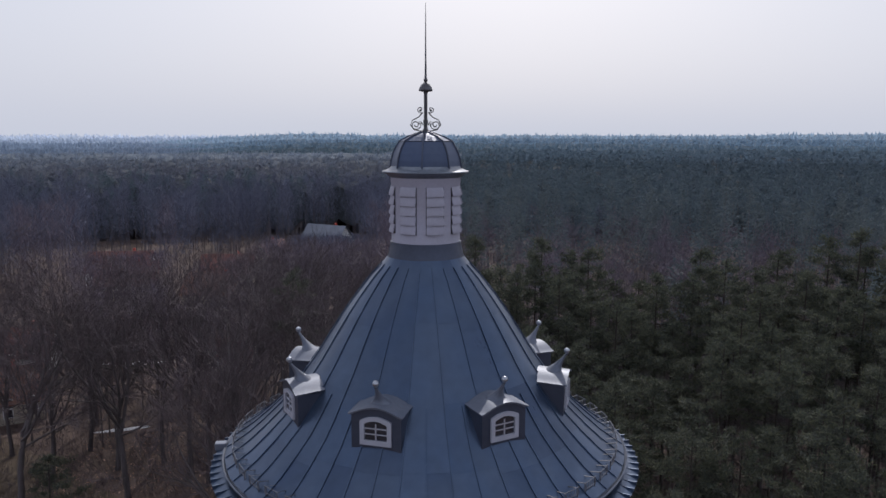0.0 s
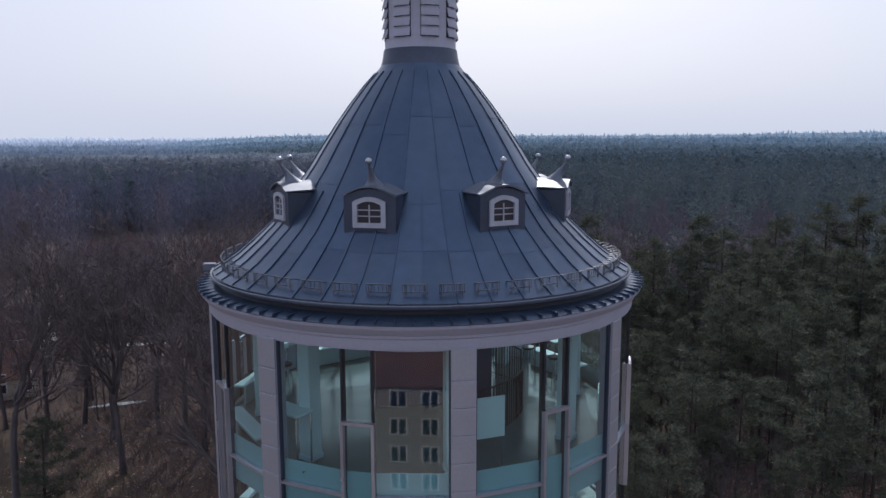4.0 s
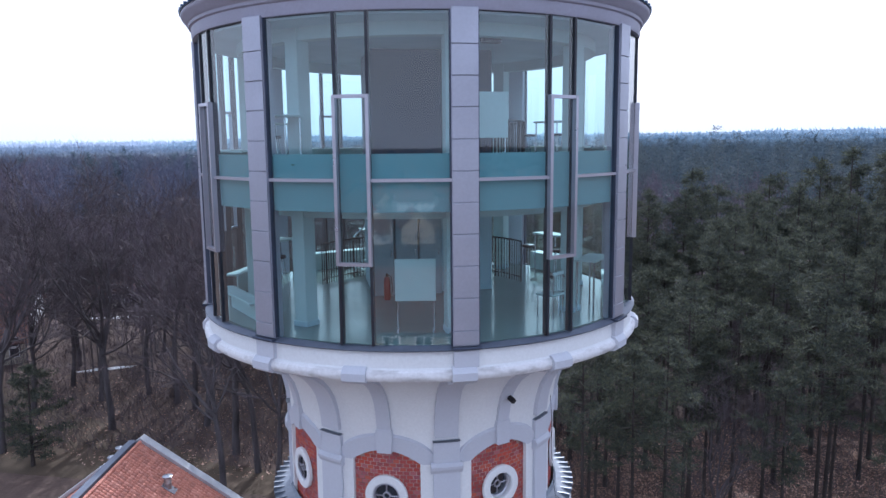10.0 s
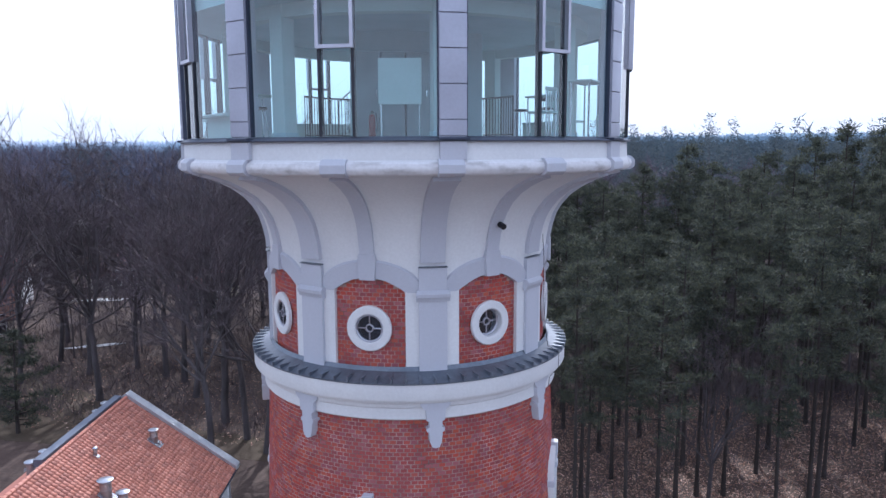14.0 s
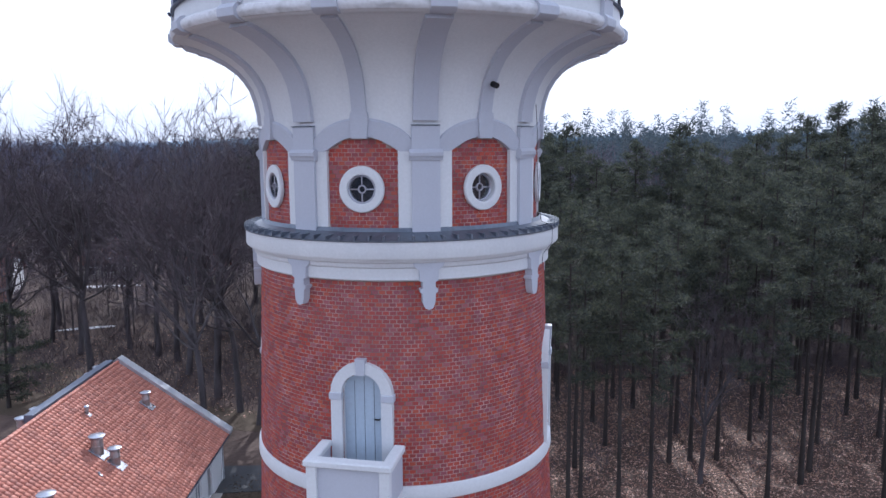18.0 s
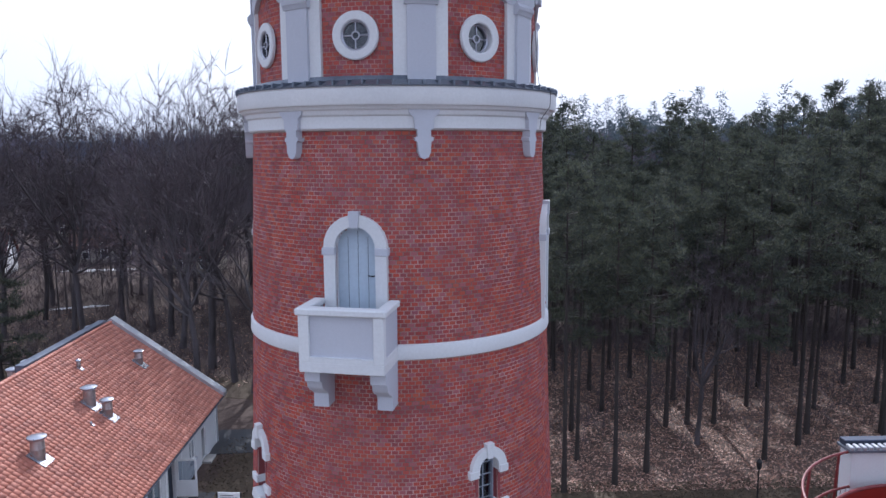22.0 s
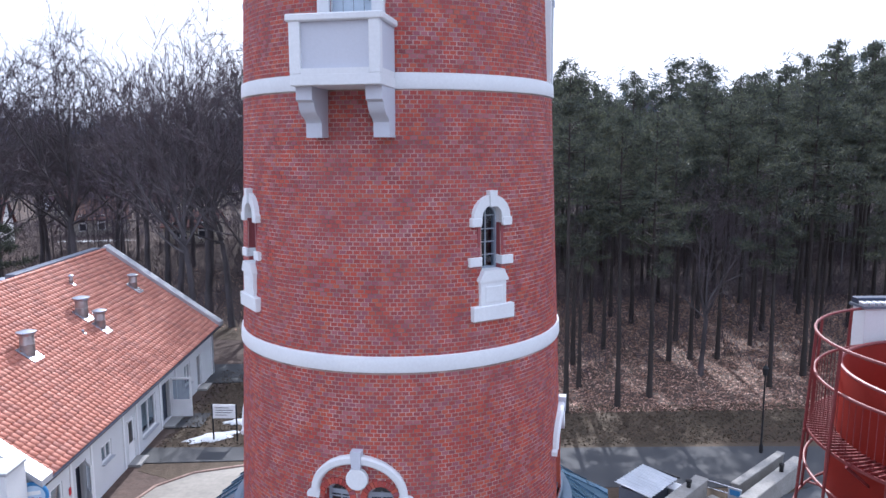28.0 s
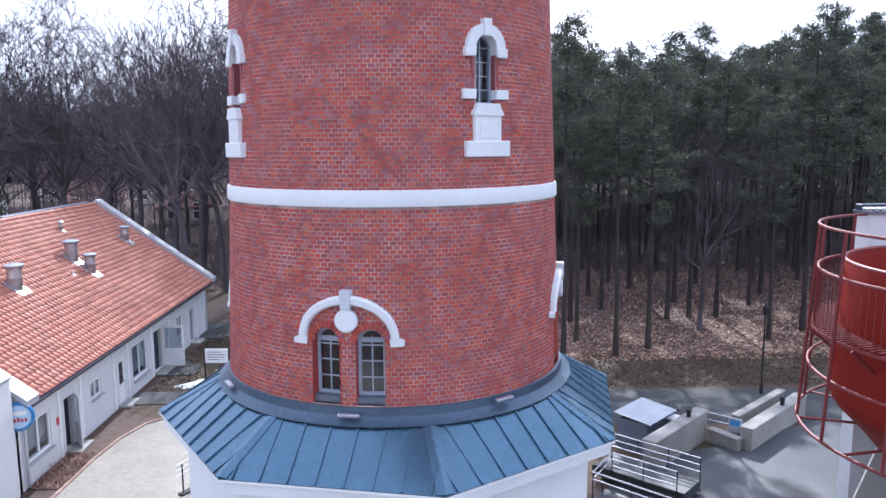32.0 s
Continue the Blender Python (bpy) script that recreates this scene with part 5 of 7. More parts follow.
FIRST = ((8.7, 23.6), (11.9, 24.4), (14.3, 26.0), (18.0, 33.3), (20.4, 38.7), (19.6, 33.5), (21.6, 33.6), (30.1, 46.3), (28.5, 41.4), (25.7, 29.6), (14.3, 41.3), (18.6, 44.5), (36.7, 51.7), (23.6, 52.7), (17.5, 47.2), (27.3, 31.5))
taken = []
for x, y in FIRST:
    plant("pine", x, y, tr.uniform(0.70, 0.80) + max(0.0, y - 30) * 0.006 + (0.15 if x > 25 and y < 33 else 0))
    taken.append((x, y))
for x, y, s in ((-18.6, 49.0, 1.12), (-15.6, 45.0, 0.95), (-23.5, 56, 1.1), (-26.3, 61, 1.0), (-29, 63, 1.05), (-33.3, 66, 0.95), (-38, 64, 1.05), (-13.3, 42.0, 0.9), (-33, 55.5, 1.1), (-44, 61, 1.0), (-24.3, 70, 1.0), (19.0, 30.0, 0.55), (-41, 50, 1.15), (-52, 57, 1.1), (-16.8, 38.5, 0.95)):
    plant("bare", x, y, s * 1.25)
    taken.append((x, y))

plant("pine", -17.0, 64.0, 1.0)
YOUNG = pine(16, 11.0, 0.06, 2.7)
for x, y, s in ((-36.5, 47.0, 0.85),):
    root = thing("young_conifer", "low dark evergreen with branches down to the ground", "tree", pose(x, y, 0, 0, 0, tr.uniform(0, 360)) @ Matrix.Diagonal((s, s, s, 1)), "young conifers")
    for nm, me in (("trunk", YOUNG[0]), ("crown", YOUNG[1])):
        new(nm, me).parent = root
    taken.append((x, y))


def wanted(x, y):
    """Which kind of tree grows here, if any."""
    if abs(x) > 0.72 * (y + 18) + 6:
        return ""
    if x > 4:
        edge_y = 27 if x < 40 else 27 + (x - 40) * 0.2
        if y < edge_y:
            return ""
        return "bare" if tr.random() < 0.16 else "pine"
    if y < 40 or (x < -12 and y < 44) or (x < -35 and y < 55):
        return ""
    if x > -10:
        return "bare" if tr.random() < 0.5 else "pine"
    return "bare"


near = {"pine": 0, "bare": 0}
tries = 0
while (near["pine"] < 150 or near["bare"] < 36) and tries < 60000:
    tries += 1
    x, y = tr.uniform(-75, 85), tr.uniform(26, 100)
    k = wanted(x, y)
    if not k or near[k] >= (150 if k == "pine" else 36):
        continue
    gap = (4.5 if 28 < y < 58 and x < 42 else 3.7) if k == "pine" else 4.7
    if y > 78 and k == "pine" or any((x - a) ** 2 + (y - b) ** 2 < gap * gap for a, b in taken):
        continue
    taken.append((x, y))
    near[k] += 1
    if k == "pine":
        plant(k, x, y, tr.uniform(0.68, 0.82) + min(0.32, max(0.0, math.hypot(x, y + 16) - 60) * 0.0075))
    else:
        plant(k, x, y, tr.uniform(1.0, 1.3) if x < 0 else tr.uniform(0.65, 0.85))

HOUSES = ((-40, 226), (-50, 190), (-57, 172), (-78, 159), (-53, 148), (-87, 176), (-57, 116), (-71, 101), (-62, 80), (-36, 103))


# woods further off, too many to count
rg = np.random.RandomState(33)


def far_woods(name, d0, d1, spacing, kind, per, length, width, label, mat, hmin=17, hmax=25, side=0):
    pts = []
    area = 0.5 * 1.25 * (d1 ** 2 - d0 ** 2)
    n = int(area / spacing ** 2)
    dist = np.sqrt(rg.uniform(d0 ** 2, d1 ** 2, n))
    ang = rg.uniform(-0.66, 0.66, n)
    X, Y = dist * np.sin(ang), dist * np.cos(ang) - 14
    patch = np.sin(X * 0.021 + 1.3) + np.sin(Y * 0.017 + X * 0.008) + rg.normal(size=n) * 0.7
    left = X < -6 + 0.02 * Y
    is_bare = np.where(left, patch > -1.5, patch > 1.25)
    if kind == "pine":
        sel = ~is_bare
    else:
        sel = is_bare
    if side:
        sel = sel & ((X > 0.02 * Y) if side > 0 else (X <= 0.02 * Y))
    for hx, hy in HOUSES:   # clearings round the houses, drawn out towards the camera
        along_ = (hx * X + hy * (Y + 15)) / math.hypot(hx, hy + 15)
        off_ = np.abs(X * (hy + 15) - (Y + 15) * hx) / math.hypot(hx, hy + 15)
        full = math.hypot(hx, hy + 15)
        sel = sel & ~((off_ < 8) & (along_ > full - 16) & (along_ < full + 7))
    X, Y = X[sel], Y[sel]
    n = len(X)
    H = rg.uniform(hmin, hmax, n) * np.where(rg.rand(n) < 0.08, 1.12 if kind == "pine" else 1.0, 1.0)
    if kind == "bare":
        H = np.where(X > -4, H * 0.82, H)
    for hx, hy in HOUSES:   # heights cut below the camera's sightline so that the roofs show
        full = math.hypot(hx, hy + 15)
        along_ = (hx * X + hy * (Y + 15)) / full
        off_ = np.abs(X * (hy + 15) - (Y + 15) * hx) / full
        H = np.where((off_ < (11 if hy > 200 else 8)) & (along_ < full) & (along_ > full - (145 if hy > 200 else 90)), np.minimum(H, (4.2 if hy > 200 else 8.2) + (full - along_) * 30 / full), H)
    base = np.stack([X, Y, np.zeros(n)], 1)
    # crowns
    cn = per
    t = rg.uniform(0, 1, (n, cn)) ** (0.8 if kind == "pine" else 0.7)
    a = rg.uniform(0, 2 * np.pi, (n, cn))
    if kind == "pine":
        rad = (1 - t ** 2.0) * 2.5 * rg.uniform(0.15, 1.0, (n, cn)) + 0.25
        zz = H[:, None] * (0.45 + 0.53 * t)
    else:
        rad = np.sin(t * 2.6 + 0.3) * 3.6 * rg.uniform(0.2, 1.0, (n, cn))
        zz = H[:, None] * (0.22 + 0.74 * t)
    c = base[:, None, :] + np.stack([rad * np.cos(a), rad * np.sin(a), zz], -1)
    bv, bf = blades(rg, c.reshape(-1, 3), 1, length, width, 0.3, 0.25 if kind == "pine" else 1.5)
    raw(name, bv.tolist(), bf.tolist(), mat, None, "stuff", label)
    # trunks: three-sided
    tv, tf = [], []
    r = 0.15 if kind == "pine" else 0.11
    for i in range(n):
        k = len(tv)
        x, y = X[i], Y[i]
        for j in range(3):
            q = 2.1 * j
            tv.append((x + r * math.cos(q), y + r * math.sin(q), 0))
        tv.append((x, y, H[i] * 0.97))
        tf.extend(((k, k + 1, k + 3), (k + 1, k + 2, k + 3), (k + 2, k, k + 3)))
    raw(name.replace("woods", "trunks"), tv, tf, M["bark_far"], None, "stuff", label.split(" of ")[0] + " trunks")


# needles and twigs turn bluer with distance: aerial haze put into their colours
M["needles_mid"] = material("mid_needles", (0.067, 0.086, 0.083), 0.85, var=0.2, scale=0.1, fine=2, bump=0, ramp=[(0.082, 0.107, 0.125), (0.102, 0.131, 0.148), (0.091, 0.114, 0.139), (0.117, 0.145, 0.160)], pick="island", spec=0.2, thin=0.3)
M["needles_haze"] = material("bluish_needles", (0.078, 0.105, 0.124), 0.9, var=0.15, scale=0.1, fine=2, bump=0, ramp=[(0.076, 0.107, 0.134), (0.094, 0.128, 0.157), (0.085, 0.113, 0.149), (0.103, 0.139, 0.164)], pick="island", spec=0.1, thin=0.3)
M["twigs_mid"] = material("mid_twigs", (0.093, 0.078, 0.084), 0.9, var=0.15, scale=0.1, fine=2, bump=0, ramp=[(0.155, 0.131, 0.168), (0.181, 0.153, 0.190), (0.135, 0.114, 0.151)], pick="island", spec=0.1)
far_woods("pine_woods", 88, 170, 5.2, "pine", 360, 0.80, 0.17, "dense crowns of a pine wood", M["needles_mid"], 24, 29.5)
far_woods("pine_woods_bluish", 170, 330, 5.2, "pine", 160, 1.25, 0.34, "bluish dense crowns of a pine wood", M["needles_haze"], 21.5, 28)
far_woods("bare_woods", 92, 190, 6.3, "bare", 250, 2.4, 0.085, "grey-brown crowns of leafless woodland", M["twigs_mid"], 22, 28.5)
M["twigs_haze"] = material("bluish_twigs", (0.085, 0.092, 0.117), 0.9, var=0.15, scale=0.1, fine=2, bump=0, ramp=[(0.123, 0.133, 0.191), (0.147, 0.157, 0.221), (0.107, 0.123, 0.180)], pick="island", spec=0.1)
far_woods("bare_woods_bluish", 190, 330, 5.4, "bare", 230, 2.4, 0.095, "bluish crowns of leafless woodland", M["twigs_haze"], 20, 26.5)
# colours given to far_mat already hold the distance haze
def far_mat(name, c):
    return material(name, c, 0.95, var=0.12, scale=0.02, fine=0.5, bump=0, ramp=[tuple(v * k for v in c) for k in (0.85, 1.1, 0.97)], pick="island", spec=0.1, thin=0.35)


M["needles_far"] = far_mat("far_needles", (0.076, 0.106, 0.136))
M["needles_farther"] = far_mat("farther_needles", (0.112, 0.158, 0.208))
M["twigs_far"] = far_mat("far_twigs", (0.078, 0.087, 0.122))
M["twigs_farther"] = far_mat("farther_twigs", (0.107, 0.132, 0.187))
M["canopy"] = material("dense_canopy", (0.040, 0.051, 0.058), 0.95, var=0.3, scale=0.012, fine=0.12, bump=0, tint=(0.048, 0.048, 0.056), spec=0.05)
# left-hand bands: each farther one painted paler and bluer for haze
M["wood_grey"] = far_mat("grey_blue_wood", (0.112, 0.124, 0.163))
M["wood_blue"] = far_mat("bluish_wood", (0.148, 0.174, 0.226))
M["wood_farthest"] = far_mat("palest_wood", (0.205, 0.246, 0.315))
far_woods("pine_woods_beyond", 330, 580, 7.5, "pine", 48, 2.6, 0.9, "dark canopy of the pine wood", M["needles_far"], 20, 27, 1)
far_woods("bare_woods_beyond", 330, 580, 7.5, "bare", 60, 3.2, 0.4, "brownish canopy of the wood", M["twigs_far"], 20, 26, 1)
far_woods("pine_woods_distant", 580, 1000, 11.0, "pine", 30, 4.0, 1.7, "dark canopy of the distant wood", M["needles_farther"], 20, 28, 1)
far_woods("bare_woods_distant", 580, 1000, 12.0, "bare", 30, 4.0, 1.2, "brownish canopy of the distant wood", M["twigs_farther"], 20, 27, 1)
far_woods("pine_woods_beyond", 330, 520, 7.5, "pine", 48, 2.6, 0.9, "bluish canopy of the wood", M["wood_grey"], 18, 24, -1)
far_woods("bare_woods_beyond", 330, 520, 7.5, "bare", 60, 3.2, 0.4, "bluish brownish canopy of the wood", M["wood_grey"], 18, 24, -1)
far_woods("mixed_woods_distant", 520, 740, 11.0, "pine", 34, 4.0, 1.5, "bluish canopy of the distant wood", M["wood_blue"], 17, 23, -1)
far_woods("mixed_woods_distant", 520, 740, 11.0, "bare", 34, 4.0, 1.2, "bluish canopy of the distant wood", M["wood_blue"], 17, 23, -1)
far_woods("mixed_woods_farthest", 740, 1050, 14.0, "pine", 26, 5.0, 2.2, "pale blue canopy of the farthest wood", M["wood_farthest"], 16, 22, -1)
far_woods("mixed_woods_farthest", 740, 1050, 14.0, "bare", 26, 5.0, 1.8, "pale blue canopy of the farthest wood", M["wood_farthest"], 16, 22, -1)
# the closed mass of branches under the far crowns
cv, cf = [], []
rows_, cols_ = 90, 150
for i in range(rows_ + 1):
    d = 300 + 760 * (i / rows_) ** 1.3
    for j in range(cols_ + 1):
        a = -0.7 + 1.4 * j / cols_
        cv.append((d * math.sin(a), d * math.cos(a) - 14, (0 if i == 0 else 14.5) + rg.uniform(0, 6.5)))
# mass colours hold painted haze, darkened to sit with the backlit crowns
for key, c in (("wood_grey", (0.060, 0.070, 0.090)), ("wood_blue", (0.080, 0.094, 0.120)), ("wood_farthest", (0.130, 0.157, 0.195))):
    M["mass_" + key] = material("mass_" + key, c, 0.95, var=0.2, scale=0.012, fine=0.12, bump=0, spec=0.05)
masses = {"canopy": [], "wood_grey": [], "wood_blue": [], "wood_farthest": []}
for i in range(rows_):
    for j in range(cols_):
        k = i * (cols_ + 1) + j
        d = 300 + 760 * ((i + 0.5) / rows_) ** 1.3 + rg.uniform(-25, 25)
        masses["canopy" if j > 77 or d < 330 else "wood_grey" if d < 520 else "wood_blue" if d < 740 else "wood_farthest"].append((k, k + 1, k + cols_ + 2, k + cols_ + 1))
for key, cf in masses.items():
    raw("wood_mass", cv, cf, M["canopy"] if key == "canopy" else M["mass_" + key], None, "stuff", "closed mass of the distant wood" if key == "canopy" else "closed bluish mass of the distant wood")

# wooded ridges on the horizon; haze is painted in, stronger on farther ones
def ridge(dist, base, amp, bump, mat, tree_mat, seed, label, a0, a1, fall):
    rr = random.Random(seed)
    bm = bmesh.new()
    n = 700
    lo_, mid_, hi_ = [], [], []
    ph = [rr.uniform(0, 6.3) for _ in range(5)]
    for i in range(n + 1):
        f = i / n
        a = a0 + (a1 - a0) * f
        h = base + amp * (math.sin(a * 7 + ph[0]) + 0.6 * math.sin(a * 17 + ph[1]) + 0.3 * math.sin(a * 41 + ph[2]))
        h -= fall * max(0.0, 1 - (1 - f if a0 < -0.5 else f) / 0.25) ** 2
        even = h
        h += bump * (0.6 * math.sin(i * 0.9 + ph[3]) * math.sin(i * 0.37) + rr.random()) * 0.5
        x, y = dist * math.sin(a), dist * math.cos(a)
        lo_.append(bm.verts.new((x * 0.9, y * 0.9, 8)))
        mid_.append(bm.verts.new((x * 0.995, y * 0.995, even - 1.5)))
        hi_.append(bm.verts.new((x, y, h)))
    for i in range(n):
        bm.faces.new((lo_[i], lo_[i + 1], mid_[i + 1], mid_[i]))
        bm.faces.new((mid_[i], mid_[i + 1], hi_[i + 1], hi_[i]))
    bmesh.ops.recalc_face_normals(bm, faces=bm.faces)
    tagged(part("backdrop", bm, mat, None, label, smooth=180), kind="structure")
    # treetops standing over the slope
    n = 7000
    a = rg.uniform(a0, a1, n)
    f = rg.uniform(0.0, 1.0, n) ** 0.7
    even_ = base + amp * (np.sin(a * 7 + ph[0]) + 0.6 * np.sin(a * 17 + ph[1]) + 0.3 * np.sin(a * 41 + ph[2]))
    g = (a - a0) / (a1 - a0)
    even_ = even_ - fall * np.maximum(0.0, 1 - (1 - g if a0 < -0.5 else g) / 0.25) ** 2
    dd = dist * (0.9 + 0.095 * f)
    tops = np.stack([dd * np.sin(a), dd * np.cos(a), 8 + (even_ - 9.5) * f - 2.0], 1)
    size = 0.0058 * dist
    v, fc = blades(rg, tops, 1, size, size * 0.7, 0.1, 2.0)
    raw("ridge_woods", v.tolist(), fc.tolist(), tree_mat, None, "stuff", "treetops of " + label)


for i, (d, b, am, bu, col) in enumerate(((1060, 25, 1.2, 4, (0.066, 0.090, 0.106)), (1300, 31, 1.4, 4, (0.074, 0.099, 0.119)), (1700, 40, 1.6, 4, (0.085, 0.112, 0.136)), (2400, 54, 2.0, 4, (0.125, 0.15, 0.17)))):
    ridge(d, b, am, bu, material("far_wood_%d" % i, tuple(c * k * (0.9 + 0.25 * i) for c, k in zip(col, (0.92, 1.0, 1.1))), 0.95, var=0.08, scale=0.008, fine=0.05, bump=0, spec=0.05), far_mat("far_treetops_%d" % i, tuple(c * k * (1.5 + 0.55 * i) for c, k in zip(col, (0.9, 1.0, 1.12)))), 50 + i, "haze-tinted wooded ridge on the horizon", -0.45, 0.75, b - 3)
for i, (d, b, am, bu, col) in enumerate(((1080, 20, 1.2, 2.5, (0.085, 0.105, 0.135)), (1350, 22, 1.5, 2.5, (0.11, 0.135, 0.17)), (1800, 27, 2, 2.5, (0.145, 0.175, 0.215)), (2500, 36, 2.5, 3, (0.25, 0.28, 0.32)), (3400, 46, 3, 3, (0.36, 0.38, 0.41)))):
    ridge(d, b, am, bu, material("bluish_wood_%d" % i, tuple(c * k for c, k in zip(col, (1.45, 1.5, 1.6))), 0.95, var=0.06, scale=0.008, fine=0.05, bump=0, spec=0.05), far_mat("bluish_treetops_%d" % i, tuple(c * k for c, k in zip(col, (1.85, 1.95, 2.1)))), 60 + i, "haze-paled ridge of distant woods and fields", -0.75, 0.05, 6)

# low growth under the bare trees
n = 15000
c = np.stack([rg.uniform(-80, 2, n), 43 + 90 * rg.rand(n) ** 1.2, np.zeros(n)], 1)
keep_ = (c[:, 1] > 44 - 0.25 * (c[:, 0] + 12)) & (np.abs(c[:, 0]) < 0.75 * (c[:, 1] + 18))
v, f = blades(rg, c[keep_], 4, 2.2, 0.040, 0.3, 1.5)
v[:, 2] = np.maximum(v[:, 2], 0)
raw("undergrowth", v.tolist(), f.tolist(), M["twigs"], None, "stuff", "leafless saplings and brush under the trees")
n = 14000
yy_ = 30 + 75 * rg.rand(n) ** 0.75
c = np.stack([rg.uniform(4, 1, n) + rg.rand(n) * (0.62 * (yy_ + 18)), yy_, np.zeros(n)], 1)
keep_ = (yy_ > 52) | (rg.rand(n) < 0.25)
v, f = blades(rg, c[keep_], 4, 2.2, 0.045, 0.25, 1.4)
v[:, 2] = np.maximum(v[:, 2], 0)
raw("undergrowth", v.tolist(), f.tolist(), M["twigs"], None, "stuff", "thin leafless brush under the pines")

n = 4500
yy_ = 76 + 50 * rg.rand(n)
c = np.stack([2 + rg.rand(n) * (0.66 * (yy_ + 18)), yy_, np.zeros(n)], 1)
v, f = blades(rg, c, 5, 5.5, 0.09, 0.4, 1.6)
v[:, 2] = np.maximum(v[:, 2], 0)
raw("saplings", v.tolist(), f.tolist(), M["bark"], None, "stuff", "thin dark saplings deep in the pine wood")
# fallen leaves at the wood's edge
n = 75000
c = np.stack([rg.uniform(5, 46, n), 23.5 + 32 * rg.rand(n) ** 1.2, np.full(n, 0.03)], 1)
v, f = blades(rg, c, 1, 0.19, 0.14, 0.03, 0.25)
v[:, 2] = np.abs(v[:, 2]) * 0.5 + 0.01
M["leaves"] = material("dry_leaves", (0.30, 0.20, 0.13), 0.8, var=0.2, scale=1, fine=8, bump=0, ramp=[(0.36, 0.200, 0.145), (0.13, 0.072, 0.060), (0.60, 0.40, 0.32), (0.18, 0.10, 0.08), (0.45, 0.265, 0.20)], pick="island")
raw("fallen_leaves", v.tolist(), f.tolist(), M["leaves"], None, "stuff", "dry brown leaves under the pines")
n = 8000
c = np.stack([rg.uniform(-46, -4, n), 40 + 36 * rg.rand(n) ** 1.1, np.full(n, 0.03)], 1)
c = c[c[:, 1] > 43 - 0.2 * (c[:, 0] + 12)]
v, f = blades(rg, c, 1, 0.26, 0.19, 0.03, 0.25)
v[:, 2] = np.abs(v[:, 2]) * 0.5 + 0.01
raw("fallen_leaves", v.tolist(), f.tolist(), M["leaves"], None, "stuff", "dry brown leaves under the bare trees")
n = 16000
c = np.stack([rg.uniform(4, 36, n), 18.9 + 5.5 * rg.rand(n), np.full(n, 0.03)], 1)
v, f = blades(rg, c, 1, 0.16, 0.10, 0.03, 0.4)
v[:, 2] = np.abs(v[:, 2]) * 0.6 + 0.012
M["tufts"] = material("withered_grass", (0.11, 0.09, 0.06), 0.9, var=0.2, scale=1, fine=8, bump=0, ramp=[(0.078, 0.054, 0.036), (0.058, 0.042, 0.029), (0.115, 0.078, 0.050), (0.066, 0.049, 0.031), (0.046, 0.034, 0.026)], pick="island")
raw("grass_tufts", v.tolist(), f.tolist(), M["tufts"], None, "stuff", "withered grass and leaves beside the lane")
n = 9000
c = np.stack([rg.uniform(-13, -4, n), 19.5 + 13 * rg.rand(n), np.full(n, 0.03)], 1)
v, f = blades(rg, c, 1, 0.16, 0.10, 0.03, 0.4)
v[:, 2] = np.abs(v[:, 2]) * 0.6 + 0.012
raw("grass_tufts", v.tolist(), f.tolist(), M["tufts"], None, "stuff", "withered grass beside the low building")

# ---- low building with a tiled roof ----
M["tile"] = material("clay_tile", (0.46, 0.180, 0.128), 0.7, var=0.16, scale=0.5, fine=12, bump=0.2, tint=(0.37, 0.145, 0.10), ramp=[(0.48, 0.190, 0.136), (0.43, 0.162, 0.118), (0.52, 0.225, 0.168), (0.37, 0.15, 0.115), (0.46, 0.180, 0.128)], pick="island")
M["tile_one"] = material("clay_tile_single", (0.46, 0.180, 0.128), 0.7, var=0.16, scale=0.5, fine=12, bump=0.2, tint=(0.37, 0.145, 0.10), ramp=[(0.48, 0.190, 0.136), (0.43, 0.162, 0.118), (0.52, 0.225, 0.168), (0.37, 0.15, 0.115), (0.46, 0.180, 0.128)], pick="object")
M["plaster"] = material("white_plaster", (0.66, 0.67, 0.69), 0.85, var=0.05, scale=0.6, fine=18, bump=0.12, tint=(0.57, 0.58, 0.60))
M["upvc"] = material("white_frame", (0.80, 0.81, 0.83), 0.4, var=0.03, scale=2, fine=20, bump=0.02)
M["capmetal"] = material("cap_metal", (0.50, 0.52, 0.57), 0.4, 0.5, var=0.08, scale=1.2, fine=10, bump=0.05)
M["flue"] = material("flue_metal", (0.40, 0.34, 0.335), 0.4, 0.6, var=0.12, scale=3, fine=20, bump=0.05)
M["red"] = material("red_paint", (0.21, 0.014, 0.008), 0.6, var=0.12, scale=0.6, fine=14, bump=0.1, tint=(0.12, 0.013, 0.009), streak=0.3, spec=0.15)
M["redrail"] = material("red_rail_paint", (0.17, 0.022, 0.024), 0.5, var=0.08, scale=3, fine=20, bump=0.05)
M["steel"] = material("stainless_steel", (0.62, 0.62, 0.65), 0.22, 1.0, var=0.03, scale=4, fine=30, bump=0.02)
M["blue"] = material("blue_sign", (0.05, 0.22, 0.48), 0.4, var=0.05, scale=4, fine=20, bump=0.02)
M["redink"] = material("red_ink", (0.5, 0.03, 0.04), 0.5, var=0.03, scale=4, fine=20, bump=0)
M["ink"] = material("dark_ink", (0.06, 0.06, 0.07), 0.6, var=0.03, scale=4, fine=20, bump=0)

XW, XE, ZE2, XR, ZR = -13.6, -13.0, 3.37, -20.1, 8.52
Y0, Y1 = 8.85, 32.0
hall = thing("low_building", "long single-storey white building with orange tiled gable roof", "building", pose(XR, (Y0 + Y1) / 2, 0))
inv = hall.matrix_world.inverted()


